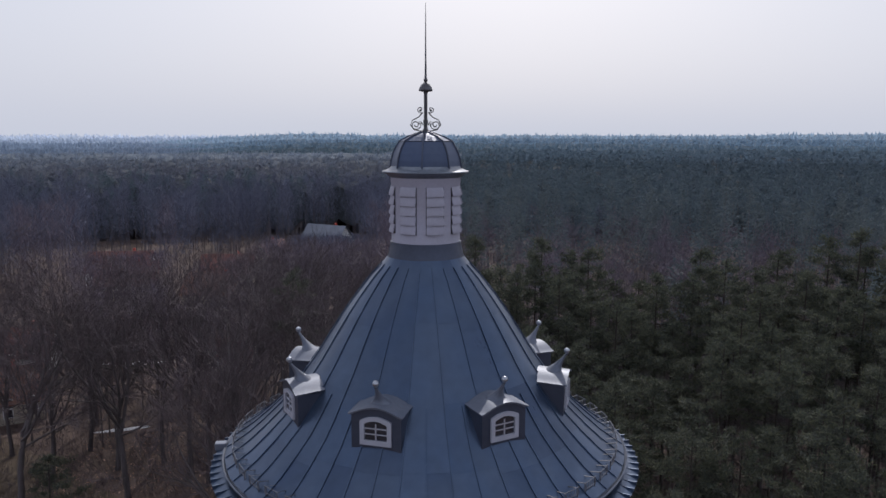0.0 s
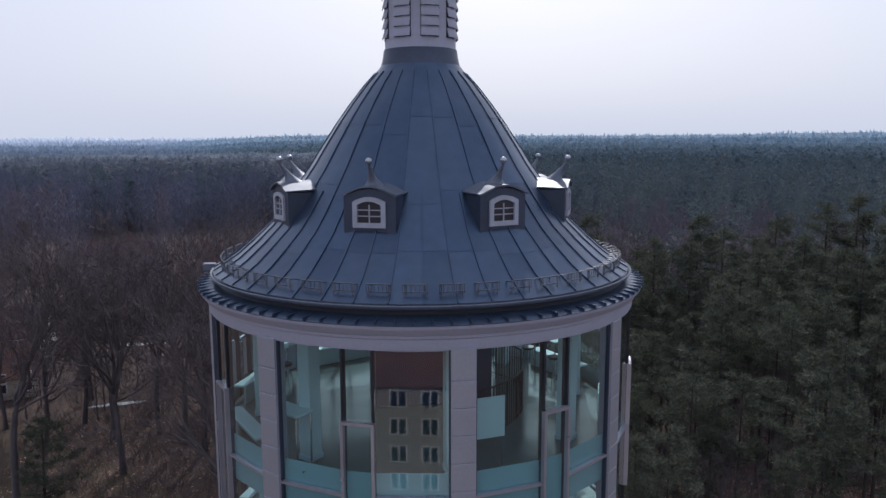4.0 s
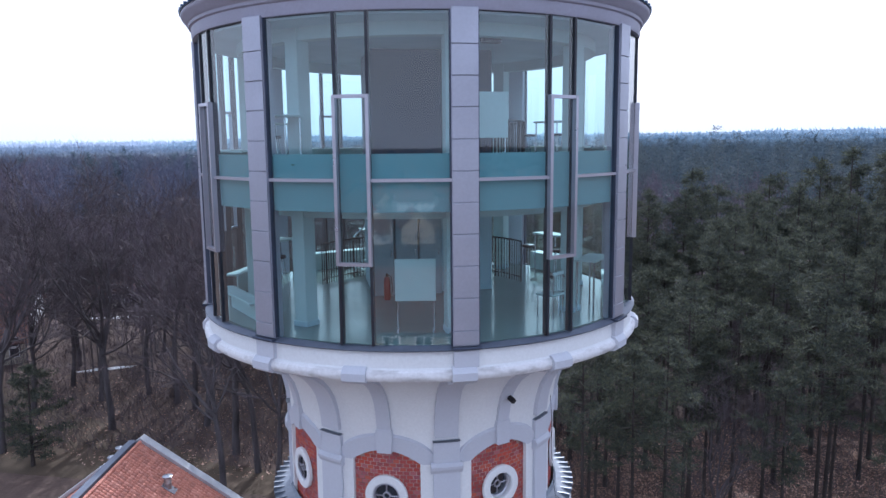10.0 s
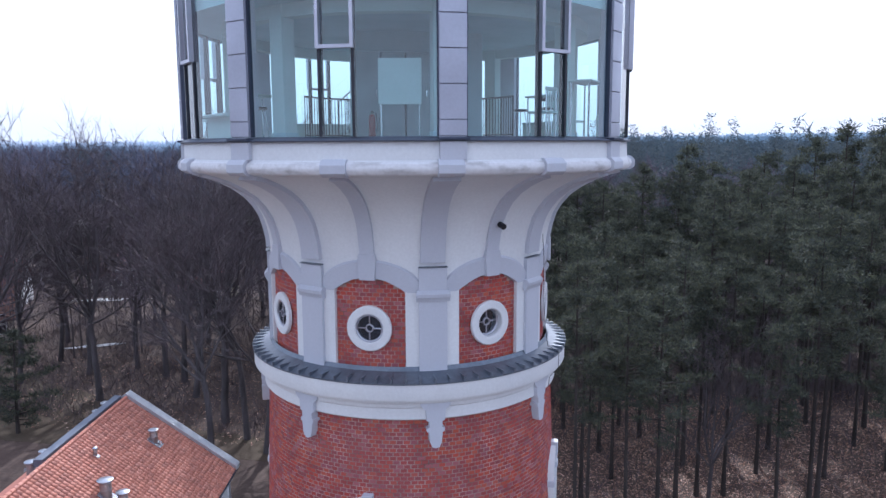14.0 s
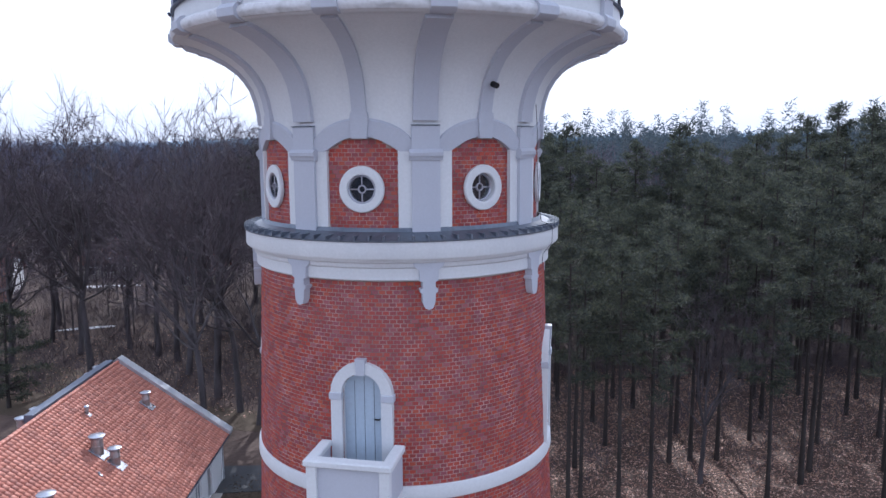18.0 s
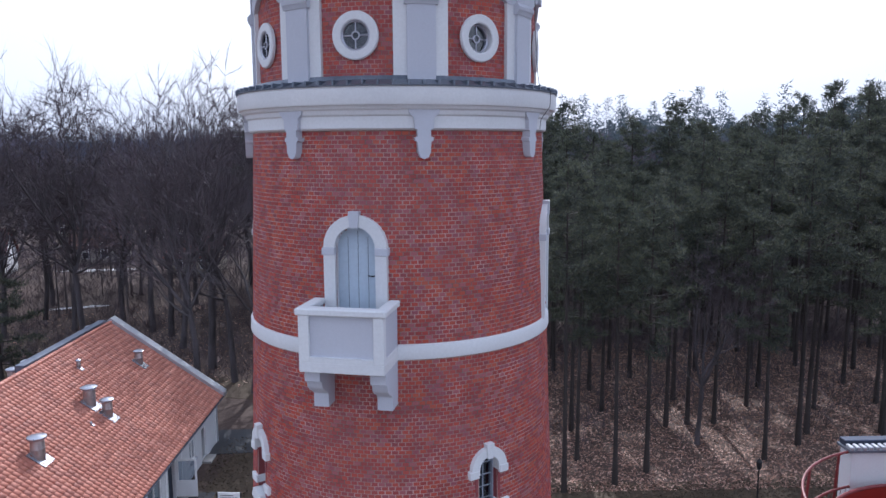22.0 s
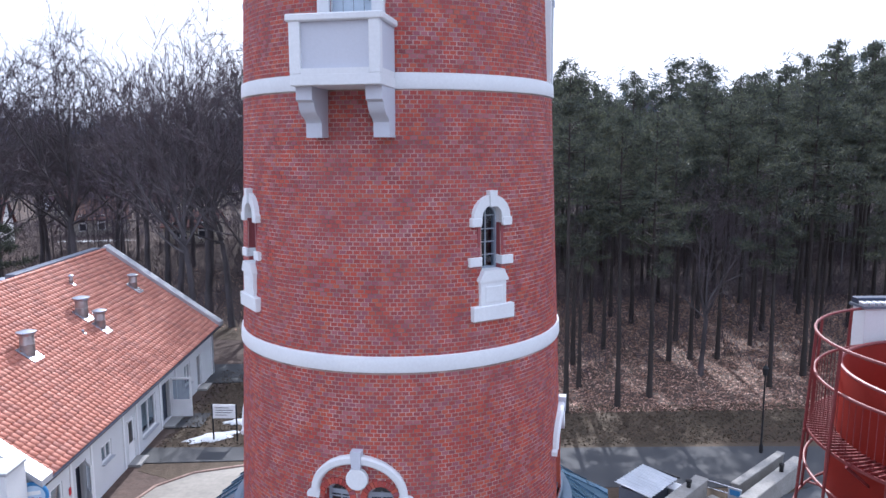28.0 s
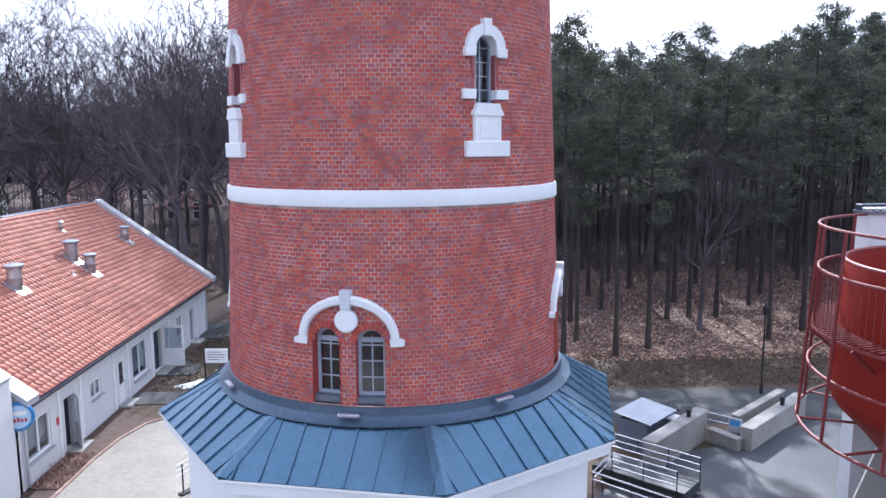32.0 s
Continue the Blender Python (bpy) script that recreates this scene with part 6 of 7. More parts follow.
def hpart(name, bm, mat, label="", parent=None, smooth=35):
    """A part of the low building, given in world places."""
    bm.transform(inv)
    return part(name, bm, mat, parent or hall, label, smooth)


OPEN = [("window", 9.55, 11.25, 0.85, 2.30), ("door", 12.35, 13.30, 0.06, 2.30), ("window", 14.75, 15.80, 1.35, 2.15), ("door", 17.55, 18.40, 0.06, 2.25),
        ("window", 19.40, 21.40, 0.65, 2.42), ("door", 22.40, 23.85, 0.06, 2.42), ("window", 26.2, 27.3, 1.0, 2.3), ("door", 28.6, 29.5, 0.06, 2.2)]
ys = sorted({Y0, Y1, *[o[1] for o in OPEN], *[o[2] for o in OPEN]})
zs = sorted({0.0, 3.2, *[o[3] for o in OPEN], *[o[4] for o in OPEN]})
bm = bmesh.new()
for ya, yb in zip(ys, ys[1:]):
    for za, zb in zip(zs, zs[1:]):
        if not any(o[1] <= ya and yb <= o[2] and o[3] <= za and zb <= o[4] for o in OPEN):
            for x in (XW, XW - 0.3):
                bm.faces.new([bm.verts.new(p) for p in ((x, ya, za), (x, yb, za), (x, yb, zb), (x, ya, zb))])
for _, ya, yb, za, zb in OPEN:
    ring = [(ya, za), (yb, za), (yb, zb), (ya, zb)]
    for p, q in zip(ring, ring[1:] + ring[:1]):
        bm.faces.new([bm.verts.new(c) for c in ((XW, *p), (XW, *q), (XW - 0.3, *q), (XW - 0.3, *p))])
bmesh.ops.remove_doubles(bm, verts=bm.verts, dist=0.0005)
hpart("front_wall", bm, M["plaster"], "white plastered front wall", smooth=0)
for yy, nm in ((Y0, "near"), (Y1, "far")):
    bm = bmesh.new()
    pts = [(XW, 0), (XW, 3.2), (XE - 0.1, ZE2), (XR, ZR), (2 * XR - XE, ZE2), (2 * XR - XW, 3.2), (2 * XR - XW, 0)]
    outline([(x, z) for x, z in pts], yy - 0.15, yy + 0.15, bm)
    hpart("gable_wall", bm, M["plaster"], "white plastered gable wall", smooth=0)
    bm = bmesh.new()
    pts = [(XE + 0.12, ZE2 - 0.02), (XE + 0.12, ZE2 + 0.22), (XR, ZR + 0.34), (2 * XR - XE - 0.12, ZE2 + 0.22), (2 * XR - XE - 0.12, ZE2 - 0.02), (XR, ZR + 0.08)]
    outline(pts, yy - 0.38, yy + 0.38, bm)
    hpart("gable_cap", bm, M["capmetal"], "pale metal capping along the gable", smooth=0)
# thin dark sheet close behind the openings, in place of the rooms' shade
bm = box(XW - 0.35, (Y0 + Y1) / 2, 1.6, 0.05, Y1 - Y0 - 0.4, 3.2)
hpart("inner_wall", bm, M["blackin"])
bm = box(2 * XR - XW, (Y0 + Y1) / 2, 1.6, 0.3, Y1 - Y0, 3.2)
hpart("back_wall", bm, M["plaster"], smooth=0)
for kind, ya, yb, za, zb in OPEN:
    yc, zc, w, h = (ya + yb) / 2, (za + zb) / 2, yb - ya, zb - za
    bm = bmesh.new()
    for dy in (-w / 2 + 0.04, w / 2 - 0.04):
        box(XW - 0.08, yc + dy, zc, 0.09, 0.08, h, 0.008, bm=bm)
    for dz in (-h / 2 + 0.04, h / 2 - 0.04):
        box(XW - 0.08, yc, zc + dz, 0.09, w - 0.16, 0.08, 0.008, bm=bm)
    if kind == "window":
        box(XW - 0.08, yc, zc, 0.07, 0.07, h - 0.16, 0.006, bm=bm)
    fr = hpart("window_frame" if kind == "window" else "door_frame", bm, M["upvc"], "white frame")
    bm = bmesh.new()
    bm.faces.new([bm.verts.new(p) for p in ((XW - 0.10, ya + 0.06, za + 0.06), (XW - 0.10, yb - 0.06, za + 0.06), (XW - 0.10, yb - 0.06, zb - 0.06), (XW - 0.10, ya + 0.06, zb - 0.06))])
    if kind == "window":
        hpart("pane", bm, M["window"], smooth=0)
        hpart("blind", box(XW - 0.19, yc, zc + h * 0.08, 0.02, w - 0.1, h * 0.8), M["inner"], "pale blind behind the pane")
        hpart("window_sill", box(XW + 0.05, yc, za - 0.03, 0.2, w + 0.1, 0.05, 0.008), M["capmetal"])
    else:
        bm.free()
        hpart("doorstep", box(XW + 0.25, yc, 0.07, 0.7, w + 0.3, 0.12, 0.01), M["concrete"])
# doors: one shut, two standing open
def leaf(y, z0, z1, w, turn, glazed):
    """A white leaf hinged at y on the front wall, opened by degrees."""
    h = z1 - z0
    m = pose(XW - 0.02, y, z0, 0, 0, turn)
    bm = box(0, w / 2, h * 0.22, 0.05, w, h * 0.44, 0.008)
    for yy in (0.06, w - 0.06):
        box(0, yy, h * 0.72, 0.05, 0.12, h * 0.56, 0.006, bm=bm)
    box(0, w / 2, h - 0.06, 0.05, w - 0.24, 0.12, 0.006, bm=bm)
    bm.transform(m)
    lf = hpart("door_leaf", bm, M["upvc"], "white door standing open" if turn else "white door, shut")
    bm = bmesh.new()
    bm.faces.new([bm.verts.new(p) for p in ((0, 0.12, h * 0.44), (0, w - 0.12, h * 0.44), (0, w - 0.12, h - 0.12), (0, 0.12, h - 0.12))])
    bm.transform(m)
    hpart("pane", bm, M["window"], smooth=0)
    bm = tube([(0.03, w - 0.1, h * 0.48), (0.09, w - 0.1, h * 0.48), (0.09, w - 0.22, h * 0.48)], 0.012, 6)
    bm.transform(m)
    hpart("door_handle", bm, M["steel"])


leaf(13.25, 0.1, 2.25, 0.80, -140, True)
leaf(17.6, 0.1, 2.2, 0.75, 0, True)
leaf(23.8, 0.1, 2.38, 1.15, -88, True)
for yy in (11.9, 13.75, 17.1, 18.75, 22.0, 24.6, 31.7):
    hpart("wall_strip", box(XW + 0.03, yy, 1.6, 0.06, 0.16, 3.1, 0.006), M["upvc"], "white upright strip")
hpart("downpipe", tube([(XW + 0.10, 9.25, 3.25), (XW + 0.10, 9.25, 0.1)], 0.05, 8), M["capmetal"])
hpart("downpipe", tube([(XW + 0.10, 31.85, 3.25), (XW + 0.10, 31.85, 0.1)], 0.05, 8), M["capmetal"])
hpart("notice", box(XW + 0.03, 11.75, 1.6, 0.03, 0.16, 0.3, 0.004), M["redink"], "small red notice")

# roof: boarding, tiles, ridge, gutter
SL = math.hypot(XE - XR, ZR - ZE2)
ux, uz = (XR - XE) / SL, (ZR - ZE2) / SL
bm = bmesh.new()
outline([(XE, ZE2 - 0.12), (XE, ZE2 - 0.02), (XR, ZR - 0.02), (2 * XR - XE, ZE2 - 0.02), (2 * XR - XE, ZE2 - 0.12), (XR, ZR - 0.14)], Y0 - 0.1, Y1 + 0.1, bm)
deck = hpart("roof_deck", bm, M["wood"], smooth=0)
bm = bmesh.new()
bm.faces.new([bm.verts.new(p) for p in ((XR, Y0, ZR), (XR, Y1, ZR), (2 * XR - XE, Y1, ZE2), (2 * XR - XE, Y0, ZE2))])
hpart("rear_slope", bm, M["tile"], "orange tiled rear slope", smooth=0)
TW, TL = 0.305, (SL - 0.04) / 28
PROF = ((0.0, -0.008), (0.045, 0.048), (0.15, 0.066), (0.255, 0.048), (TW, -0.008))


def tile_points(y, s):
    """Corners of one pantile at y along the eave and s up the slope."""
    out = []
    for ds, lift in ((-0.03, 0.042), (TL, 0.0)):
        for dy, h in PROF:
            hh = h + lift
            out.append((XE + ux * (s + ds) + uz * hh, y + dy, ZE2 + uz * (s + ds) - ux * hh))
    for dy, h in PROF:
        hh = h + 0.024
        out.append((XE + ux * (s - 0.03) + uz * hh, y + dy, ZE2 + uz * (s - 0.03) - ux * hh))
    return out


TF = [(i, i + 1, i + 6, i + 5) for i in range(4)] + [(10 + i, 11 + i, i + 1, i) for i in range(4)]
rows, cols_ = 28, int((Y1 - Y0 - 0.45) / TW)
verts, faces, ones = [], [], []
o0 = tile_points(0.0, 0.0)
tile_me = bpy.data.meshes.new("tile")
tile_me.from_pydata(o0, [], TF)
tile_me.materials.append(M["tile_one"])
tile_me.polygons.foreach_set("use_smooth", [True] * len(tile_me.polygons))
trg = random.Random(5)
for r_ in range(rows):
    for c_ in range(cols_):
        y, s = Y0 + 0.22 + c_ * TW, r_ * TL
        if r_ < 15 and c_ < 20:
            o = new("tile", tile_me)
            o.parent = deck
            o.matrix_local = inv @ pose(ux * s, y, uz * s + trg.uniform(0, 0.006))
            continue
        k = len(verts)
        j = trg.uniform(-0.004, 0.006)
        verts.extend(tuple(inv @ Vector((x, yy, z + j))) for x, yy, z in tile_points(y, s))
        faces.extend(tuple(i + k for i in f) for f in TF)
raw("tiles", verts, faces, M["tile"], deck, "stuff", "orange clay pantiles", True)
bm = bmesh.new()
for i in range(64):
    y = Y0 + 0.3 + i * 0.352
    tube([(XR, y, ZR + 0.07), (XR, y + 0.37, ZR + 0.055)], [0.13, 0.12], 8, bm)
hpart("ridge_tiles", bm, M["tile"], "clay ridge tiles")
gp = [(XE + 0.07 + 0.07 * math.cos(t), ZE2 - 0.02 + 0.07 * math.sin(t)) for t in [math.pi + math.pi * i / 8 for i in range(9)]]
hpart("gutter", outline(gp + [(XE + 0.125, ZE2 - 0.02), (XE + 0.07, ZE2 - 0.075), (XE + 0.015, ZE2 - 0.02)], Y0, Y1), M["zincdark"], "dark half-round gutter")
hpart("ridge_flashing", box(XR - 0.55, 26.6, ZR - 0.02, 0.5, 10.2, 0.42, 0.02), M["zincmid"], "blue-grey metal upstand behind the ridge")
hpart("eaves_board", box(XE - 0.03, (Y0 + Y1) / 2, ZE2 - 0.14, 0.03, Y1 - Y0, 0.16), M["wood"])


def roof_z(x):
    return ZE2 + (XE - max(x, 2 * XR - x)) / (XE - XR) * (ZR - ZE2)


for x, y, r, h in ((-17.25, 21.75, 0.39, 1.15), (-16.35, 21.75, 0.33, 1.1), (-16.85, 15.6, 0.38, 1.2), (-17.35, 28.95, 0.30, 1.0), (-18.9, 24.3, 0.14, 0.6), (-16.5, 20.1, 0.06, 0.2), (-21.3, 22.0, 0.30, 0.9), (-21.3, 23.4, 0.27, 0.9), (-21.3, 28.6, 0.22, 0.7), (-21.3, 29.9, 0.26, 0.8), (-21.3, 31.2, 0.28, 0.9)):
    z = roof_z(x)
    h *= 0.88
    v = tagged(thing("roof_vent", "round metal roof vent with flat cowl", "roof vent", pose(x, y, z + 0.02), "roof vents"))
    part("flashing", box(0.12, 0, 0.0, 1.0 if r > 0.2 else 0.05 + 2 * r, 2.3 * r, 0.05, 0.01), M["zincpale"], v, at=pose(0, 0, 0.07, 0, (1 if x > XR else -1) * math.degrees(math.atan2(ZR - ZE2, XE - XR)), 0))
    part("pipe", lathe([(r * 0.80, -0.25), (r * 0.80, h * 0.40), (r * 0.84, h * 0.42), (r * 0.80, h * 0.44), (r * 0.78, h * 0.80), (r * 0.74, h * 0.84)], 24), M["flue"], v)
    part("cowl", lathe([(0.0, h + 0.03), (r * 0.6, h + 0.01), (r * 1.1, h - 0.05), (r * 1.12, h - 0.08), (r * 1.05, h - 0.09), (r * 0.95, h * 0.82), (r * 0.8, h * 0.82)], 24), M["zincpale"], v, "bright metal cowl")

wing = part("wing_wall", box(-15.0, 7.7, 2.2, 3.4, 1.2, 4.4, 0.02), M["plaster"], hall, "white wall of the adjoining wing", at=inv)
part("wing_cap", box(-15.0, 7.7, 4.47, 3.5, 1.3, 0.12, 0.02), M["capmetal"], hall, at=inv)
# round hanging sign at the near corner
sg = thing("hanging_sign", "round blue and white shop sign on a bracket", "sign", pose(-13.25, 8.5, 3.02, 0, 0, 15))
part("disc", lathe([(0, -0.05), (0.47, -0.05), (0.49, -0.03), (0.49, 0.03), (0.47, 0.05), (0, 0.05)], 36), M["blue"], sg, at=pose(0, 0, 0, 90, 0, 0))
part("rim", lathe([(0.47, 0.03), (0.50, 0.06), (0.52, 0.03), (0.52, -0.03), (0.50, -0.06), (0.47, -0.03)], 36), M["blue"], sg, at=pose(0, 0, 0, 90, 0, 0))
M["paleblue"] = material("pale_blue_print", (0.45, 0.62, 0.80), 0.4, var=0.05, scale=4, fine=20, bump=0)
part("print_field", lathe([(0.0, 0.0), (0.41, 0.0)], 32), M["paleblue"], sg, "pale blue printed field", at=pose(0, -0.056, 0.0, 90, 0, 0))
part("print_shape", box(0.02, -0.060, 0.13, 0.50, 0.004, 0.15), M["upvc"], sg)
bm = bmesh.new()
for i in range(5):
    box(-0.22 + i * 0.115, -0.062, -0.12 + (0.02 if i in (0, 2) else 0), 0.075, 0.004, 0.15 if i in (0, 2) else 0.12, bm=bm)
part("print_mark", bm, M["redink"], sg)
part("bracket", tube([(-0.85, 0, 0.42), (0.0, 0, 0.50), (0.3, 0, 0.45)], 0.03, 6), M["blue"], sg)
part("bracket", box(-0.62, 0, 0.05, 0.05, 0.06, 1.1, 0.01), M["blue"], sg)
part("bracket", tube([(-0.62, 0, -0.25), (-0.45, 0, -0.22)], 0.025, 6), M["blue"], sg)

# notice board in the grass
nb = thing("notice_board", "white notice board on two dark posts in the grass", "notice board", pose(-9.75, 20.4, 0, 0, 0, -4))
for x in (-0.62, 0.62):
    part("post", box(x, 0, 1.0, 0.07, 0.07, 2.0, 0.006), M["iron"], nb)
part("board", box(0, -0.02, 1.62, 1.18, 0.05, 0.74, 0.006), M["upvc"], nb)
bm = bmesh.new()
for i, w in enumerate((0.7, 0.9, 0.85, 0.6)):
    box(-0.45 + w / 2, -0.05, 1.82 - i * 0.13, w, 0.006, 0.035, bm=bm)
part("print_bars", bm, M["ink"], nb)
rack = thing("bike_rack", "low white metal rack on the yard", "rack", pose(-7.72, 8.72, 0.05, 0, 0, 60))
for z in (0.75, 0.95, 1.15):
    part("rail", tube([(-0.45, 0, z), (0.5, 0, z + 0.05)], 0.022, 6), M["upvc"], rack)
for x in (-0.2, 0.3):
    part("post", tube([(x, 0, 0), (x, 0, 1.1)], 0.03, 6), M["iron"], rack)
part("foot", box(0.05, 0, 0.03, 0.8, 0.25, 0.06, 0.01), M["iron"], rack)
# withered bed along the wall
vv, ff = blades(rg, np.stack([rg.uniform(-13.5, -12.4, 700), rg.uniform(9.2, 12.2, 700), np.full(700, 0.05)], 1), 1, 0.24, 0.03, 0.02, 1.2)
vv[:, 2] = np.abs(vv[:, 2])
raw("withered_plants", vv.tolist(), ff.tolist(), M["leaves"], None, "stuff", "withered stalks in the bed along the wall")
sheet("flower_bed", [(-13.6, 9.2), (-12.35, 9.2), (-12.35, 12.1), (-13.6, 12.1)], M["litter"], 0.03, "dark earth bed along the wall", 0.05)

# ---- red tank with its gallery ----
tank = thing("red_tank", "large open red steel tank with a railed gallery", "tank", pose(15.9, 1.65, 0))
part("tank_wall", lathe([(3.98, 6.0), (3.98, 8.95), (4.0, 8.99), (4.07, 8.99), (4.09, 8.95), (4.10, 7.3), (4.16, 6.8), (4.24, 6.3), (4.26, 5.5), (4.20, 5.22), (4.05, 4.98), (3.8, 4.74), (3.4, 4.34), (3.0, 3.86), (2.6, 3.42), (2.0, 3.0)], 96), M["red"], tank, "rusty red tank wall")
part("tank_floor", lathe([(0.0, 6.1), (3.99, 6.1)], 48), M["red"], tank)
part("rim", lathe([(4.03 + 0.06 * math.cos(t), 8.99 + 0.06 * math.sin(t)) for t in [2 * math.pi * i / 8 for i in range(8)]], 96, loop=True), M["redrail"], tank, "rounded rim of the tank")
part("weld_band", lathe([(4.12, 7.0), (4.17, 6.98), (4.18, 6.9), (4.15, 6.88)], 96), M["red"], tank)
part("pedestal", lathe([(1.72, 3.72), (1.85, 3.2), (2.15, 1.5), (2.6, 0.0)], 48), M["concrete"], tank, "concrete pedestal")
for k in range(8):
    bm = outline([(2.0, 0.0), (3.95, 0.0), (3.5, 1.5), (3.15, 2.7), (2.92, 3.5), (2.85, 3.78), (2.0, 3.2)], -0.2, 0.2)
    part("buttress", bm, M["concrete"], tank, "curved concrete buttress", at=pose(0, 0, 0, 0, 0, 45 * k + 12))


def hoop_rail(r, z, t):
    return lathe([(r + t * math.cos(q), z + t * math.sin(q)) for q in [2 * math.pi * i / 7 for i in range(7)]], 96, loop=True)


for z, r in ((9.94, 4.72), (8.74, 4.68), (6.05, 4.80), (4.47, 5.0)):
    part("ring_rail", hoop_rail(r, z, 0.045), M["redrail"], tank, "red tubular ring rail")
post = tube([(5.0, 0, 4.45), (4.72, 0, 9.94)], 0.045, 7)
p0 = part("post", post, M["redrail"], tank)
for k in range(1, 16):
    again(p0, pose(0, 0, 0, 0, 0, 22.5 * k))
p0.matrix_local = pose(0, 0, 0, 0, 0, 7)
slat = part("grating_bar", box(4.45, 0, 7.2, 0.72, 0.05, 0.05), M["redrail"], tank)
for k in range(1, 150):
    again(slat, pose(0, 0, 0, 0, 0, 2.4 * k))
bal0 = part("baluster", tube([(4.72, 0, 7.16), (4.69, 0, 8.74)], 0.012, 4), M["redrail"], tank)
for k in range(1, 130):
    again(bal0, pose(0, 0, 0, 0, 0, 360 * k / 130))
for r in (4.12, 4.45, 4.80):
    part("gallery_ring", lathe([(r - 0.03, 7.10), (r + 0.03, 7.10), (r + 0.03, 7.18), (r - 0.03, 7.18)], 96, loop=True), M["redrail"], tank)
for k in range(12):
    part("strut", tube([(4.08, 0, 6.4), (4.9, 0, 7.1)], 0.04, 5), M["redrail"], tank, at=pose(0, 0, 0, 0, 0, 30 * k + 9))
    part("low_strut", tube([(2.9, 0, 4.45), (4.98, 0, 4.45)], 0.04, 5), M["redrail"], tank, at=pose(0, 0, 0, 0, 0, 30 * k + 9))

# thin white wall with a slatted coping behind the tank
st = thing("stair_tower", "plain thin white rendered wall with a dark slatted top", "tower", pose(16.9, 7.6, 0))


def prism(pts, z0, z1):
    bm = bmesh.new()
    lo_, hi_ = [bm.verts.new((x, y, z0)) for x, y in pts], [bm.verts.new((x, y, z1)) for x, y in pts]
    bm.faces.new(lo_[::-1])
    bm.faces.new(hi_)
    for i in range(len(pts)):
        j = (i + 1) % len(pts)
        bm.faces.new((lo_[i], lo_[j], hi_[j], hi_[i]))
    bmesh.ops.recalc_face_normals(bm, faces=bm.faces)
    return bm


part("wall", prism([(-2.32, -1.5), (3.0, -1.5), (3.0, -0.85), (-2.32, -0.85)], 0, 9.95), M["plaster"], st, smooth=0)
part("cornice", prism([(-2.44, -1.6), (3.1, -1.6), (3.1, -0.8), (-2.44, -0.8)], 9.95, 10.03), M["ledge"], st, smooth=0)
for i in range(26):
    part("slat", box(-2.35 + i * 0.21, -1.42, 10.09, 0.13, 0.34, 0.12, 0.02), M["capmetal"], st)
part("top_rail", box(0.32, -1.02, 10.13, 5.42, 0.36, 0.2, 0.02), M["zincdark"], st)

# ---- terrace walls, shed and railings ----
M["weathered"] = material("weathered_concrete", (0.29, 0.28, 0.27), 0.85, var=0.22, scale=1.1, fine=10, bump=0.3, tint=(0.16, 0.15, 0.14))
def wall_between(name, a, b, w, z0, z1, label):
    (x0, y0), (x1, y1) = a, b
    L = math.hypot(x1 - x0, y1 - y0)
    o = thing(name, label, "wall", pose((x0 + x1) / 2, (y0 + y1) / 2, 0, 0, 0, math.degrees(math.atan2(y1 - y0, x1 - x0))), "terrace walls")
    part("body", box(0, 0, (z0 + z1) / 2 - 0.04, L, w, z1 - z0 - 0.08, 0.015), M["weathered"], o)
    part("coping", box(0, 0, z1 - 0.04, L + 0.06, w + 0.10, 0.09, 0.03), M["weathered"], o, "pale worn coping")
    return o


wall_between("parapet_wall", (8.98, 9.33), (12.20, 12.50), 0.50, 0.0, 1.32, "thick pale concrete parapet wall")
wall_between("parapet_wall", (12.45, 12.20), (13.15, 11.00), 0.30, 0.0, 0.62, "low concrete wall between parapets")
wall_between("parapet_wall", (13.45, 11.10), (17.65, 14.85), 0.48, 0.0, 1.02, "thick pale concrete parapet wall")
wall_between("parapet_wall", (13.60, 12.45), (17.1, 15.5), 0.28, 0.0, 1.02, "concrete wall of the stairwell")
cam_box = thing("vent_stub", "small dark vent stub on a parapet", "vent", pose(16.1, 13.47, 1.02))
part("stub", lathe([(0.09, 0.0), (0.09, 0.25), (0.11, 0.27), (0.11, 0.36), (0.0, 0.38)], 14), M["iron"], cam_box)
cam_box = thing("vent_stub", "small dark vent stub on a parapet", "vent", pose(11.3, 11.6, 1.32))
part("stub", lathe([(0.09, 0.0), (0.09, 0.2), (0.12, 0.22), (0.12, 0.3), (0.0, 0.32)], 14), M["iron"], cam_box)

shed = thing("bin_shed", "small grey shed with a corrugated metal roof", "shed", pose(9.80, 12.25, 0, 0, 0, 44))
part("wall", box(0, -0.62, 0.62, 2.3, 0.05, 1.24), M["zincmid"], shed)
part("wall", box(-1.13, 0, 0.62, 0.05, 1.25, 1.24), M["zincmid"], shed)
part("wall", box(0, 0.62, 0.62, 2.3, 0.05, 1.24), M["zincmid"], shed)
bm = bmesh.new()
xs = [-1.35 + 2.3 * i / 40 for i in range(41)]
r0 = [bm.verts.new((x, -0.85, 1.30 + (0.05 if i % 4 in (0, 1) else 0.0))) for i, x in enumerate(xs)]
r1 = [bm.verts.new((x, 0.75, 1.46 + (0.05 if i % 4 in (0, 1) else 0.0))) for i, x in enumerate(xs)]
for i in range(40):
    bm.faces.new((r0[i], r0[i + 1], r1[i + 1], r1[i]))
bmesh.ops.recalc_face_normals(bm, faces=bm.faces)
bmesh.ops.solidify(bm, geom=list(bm.faces), thickness=0.01)
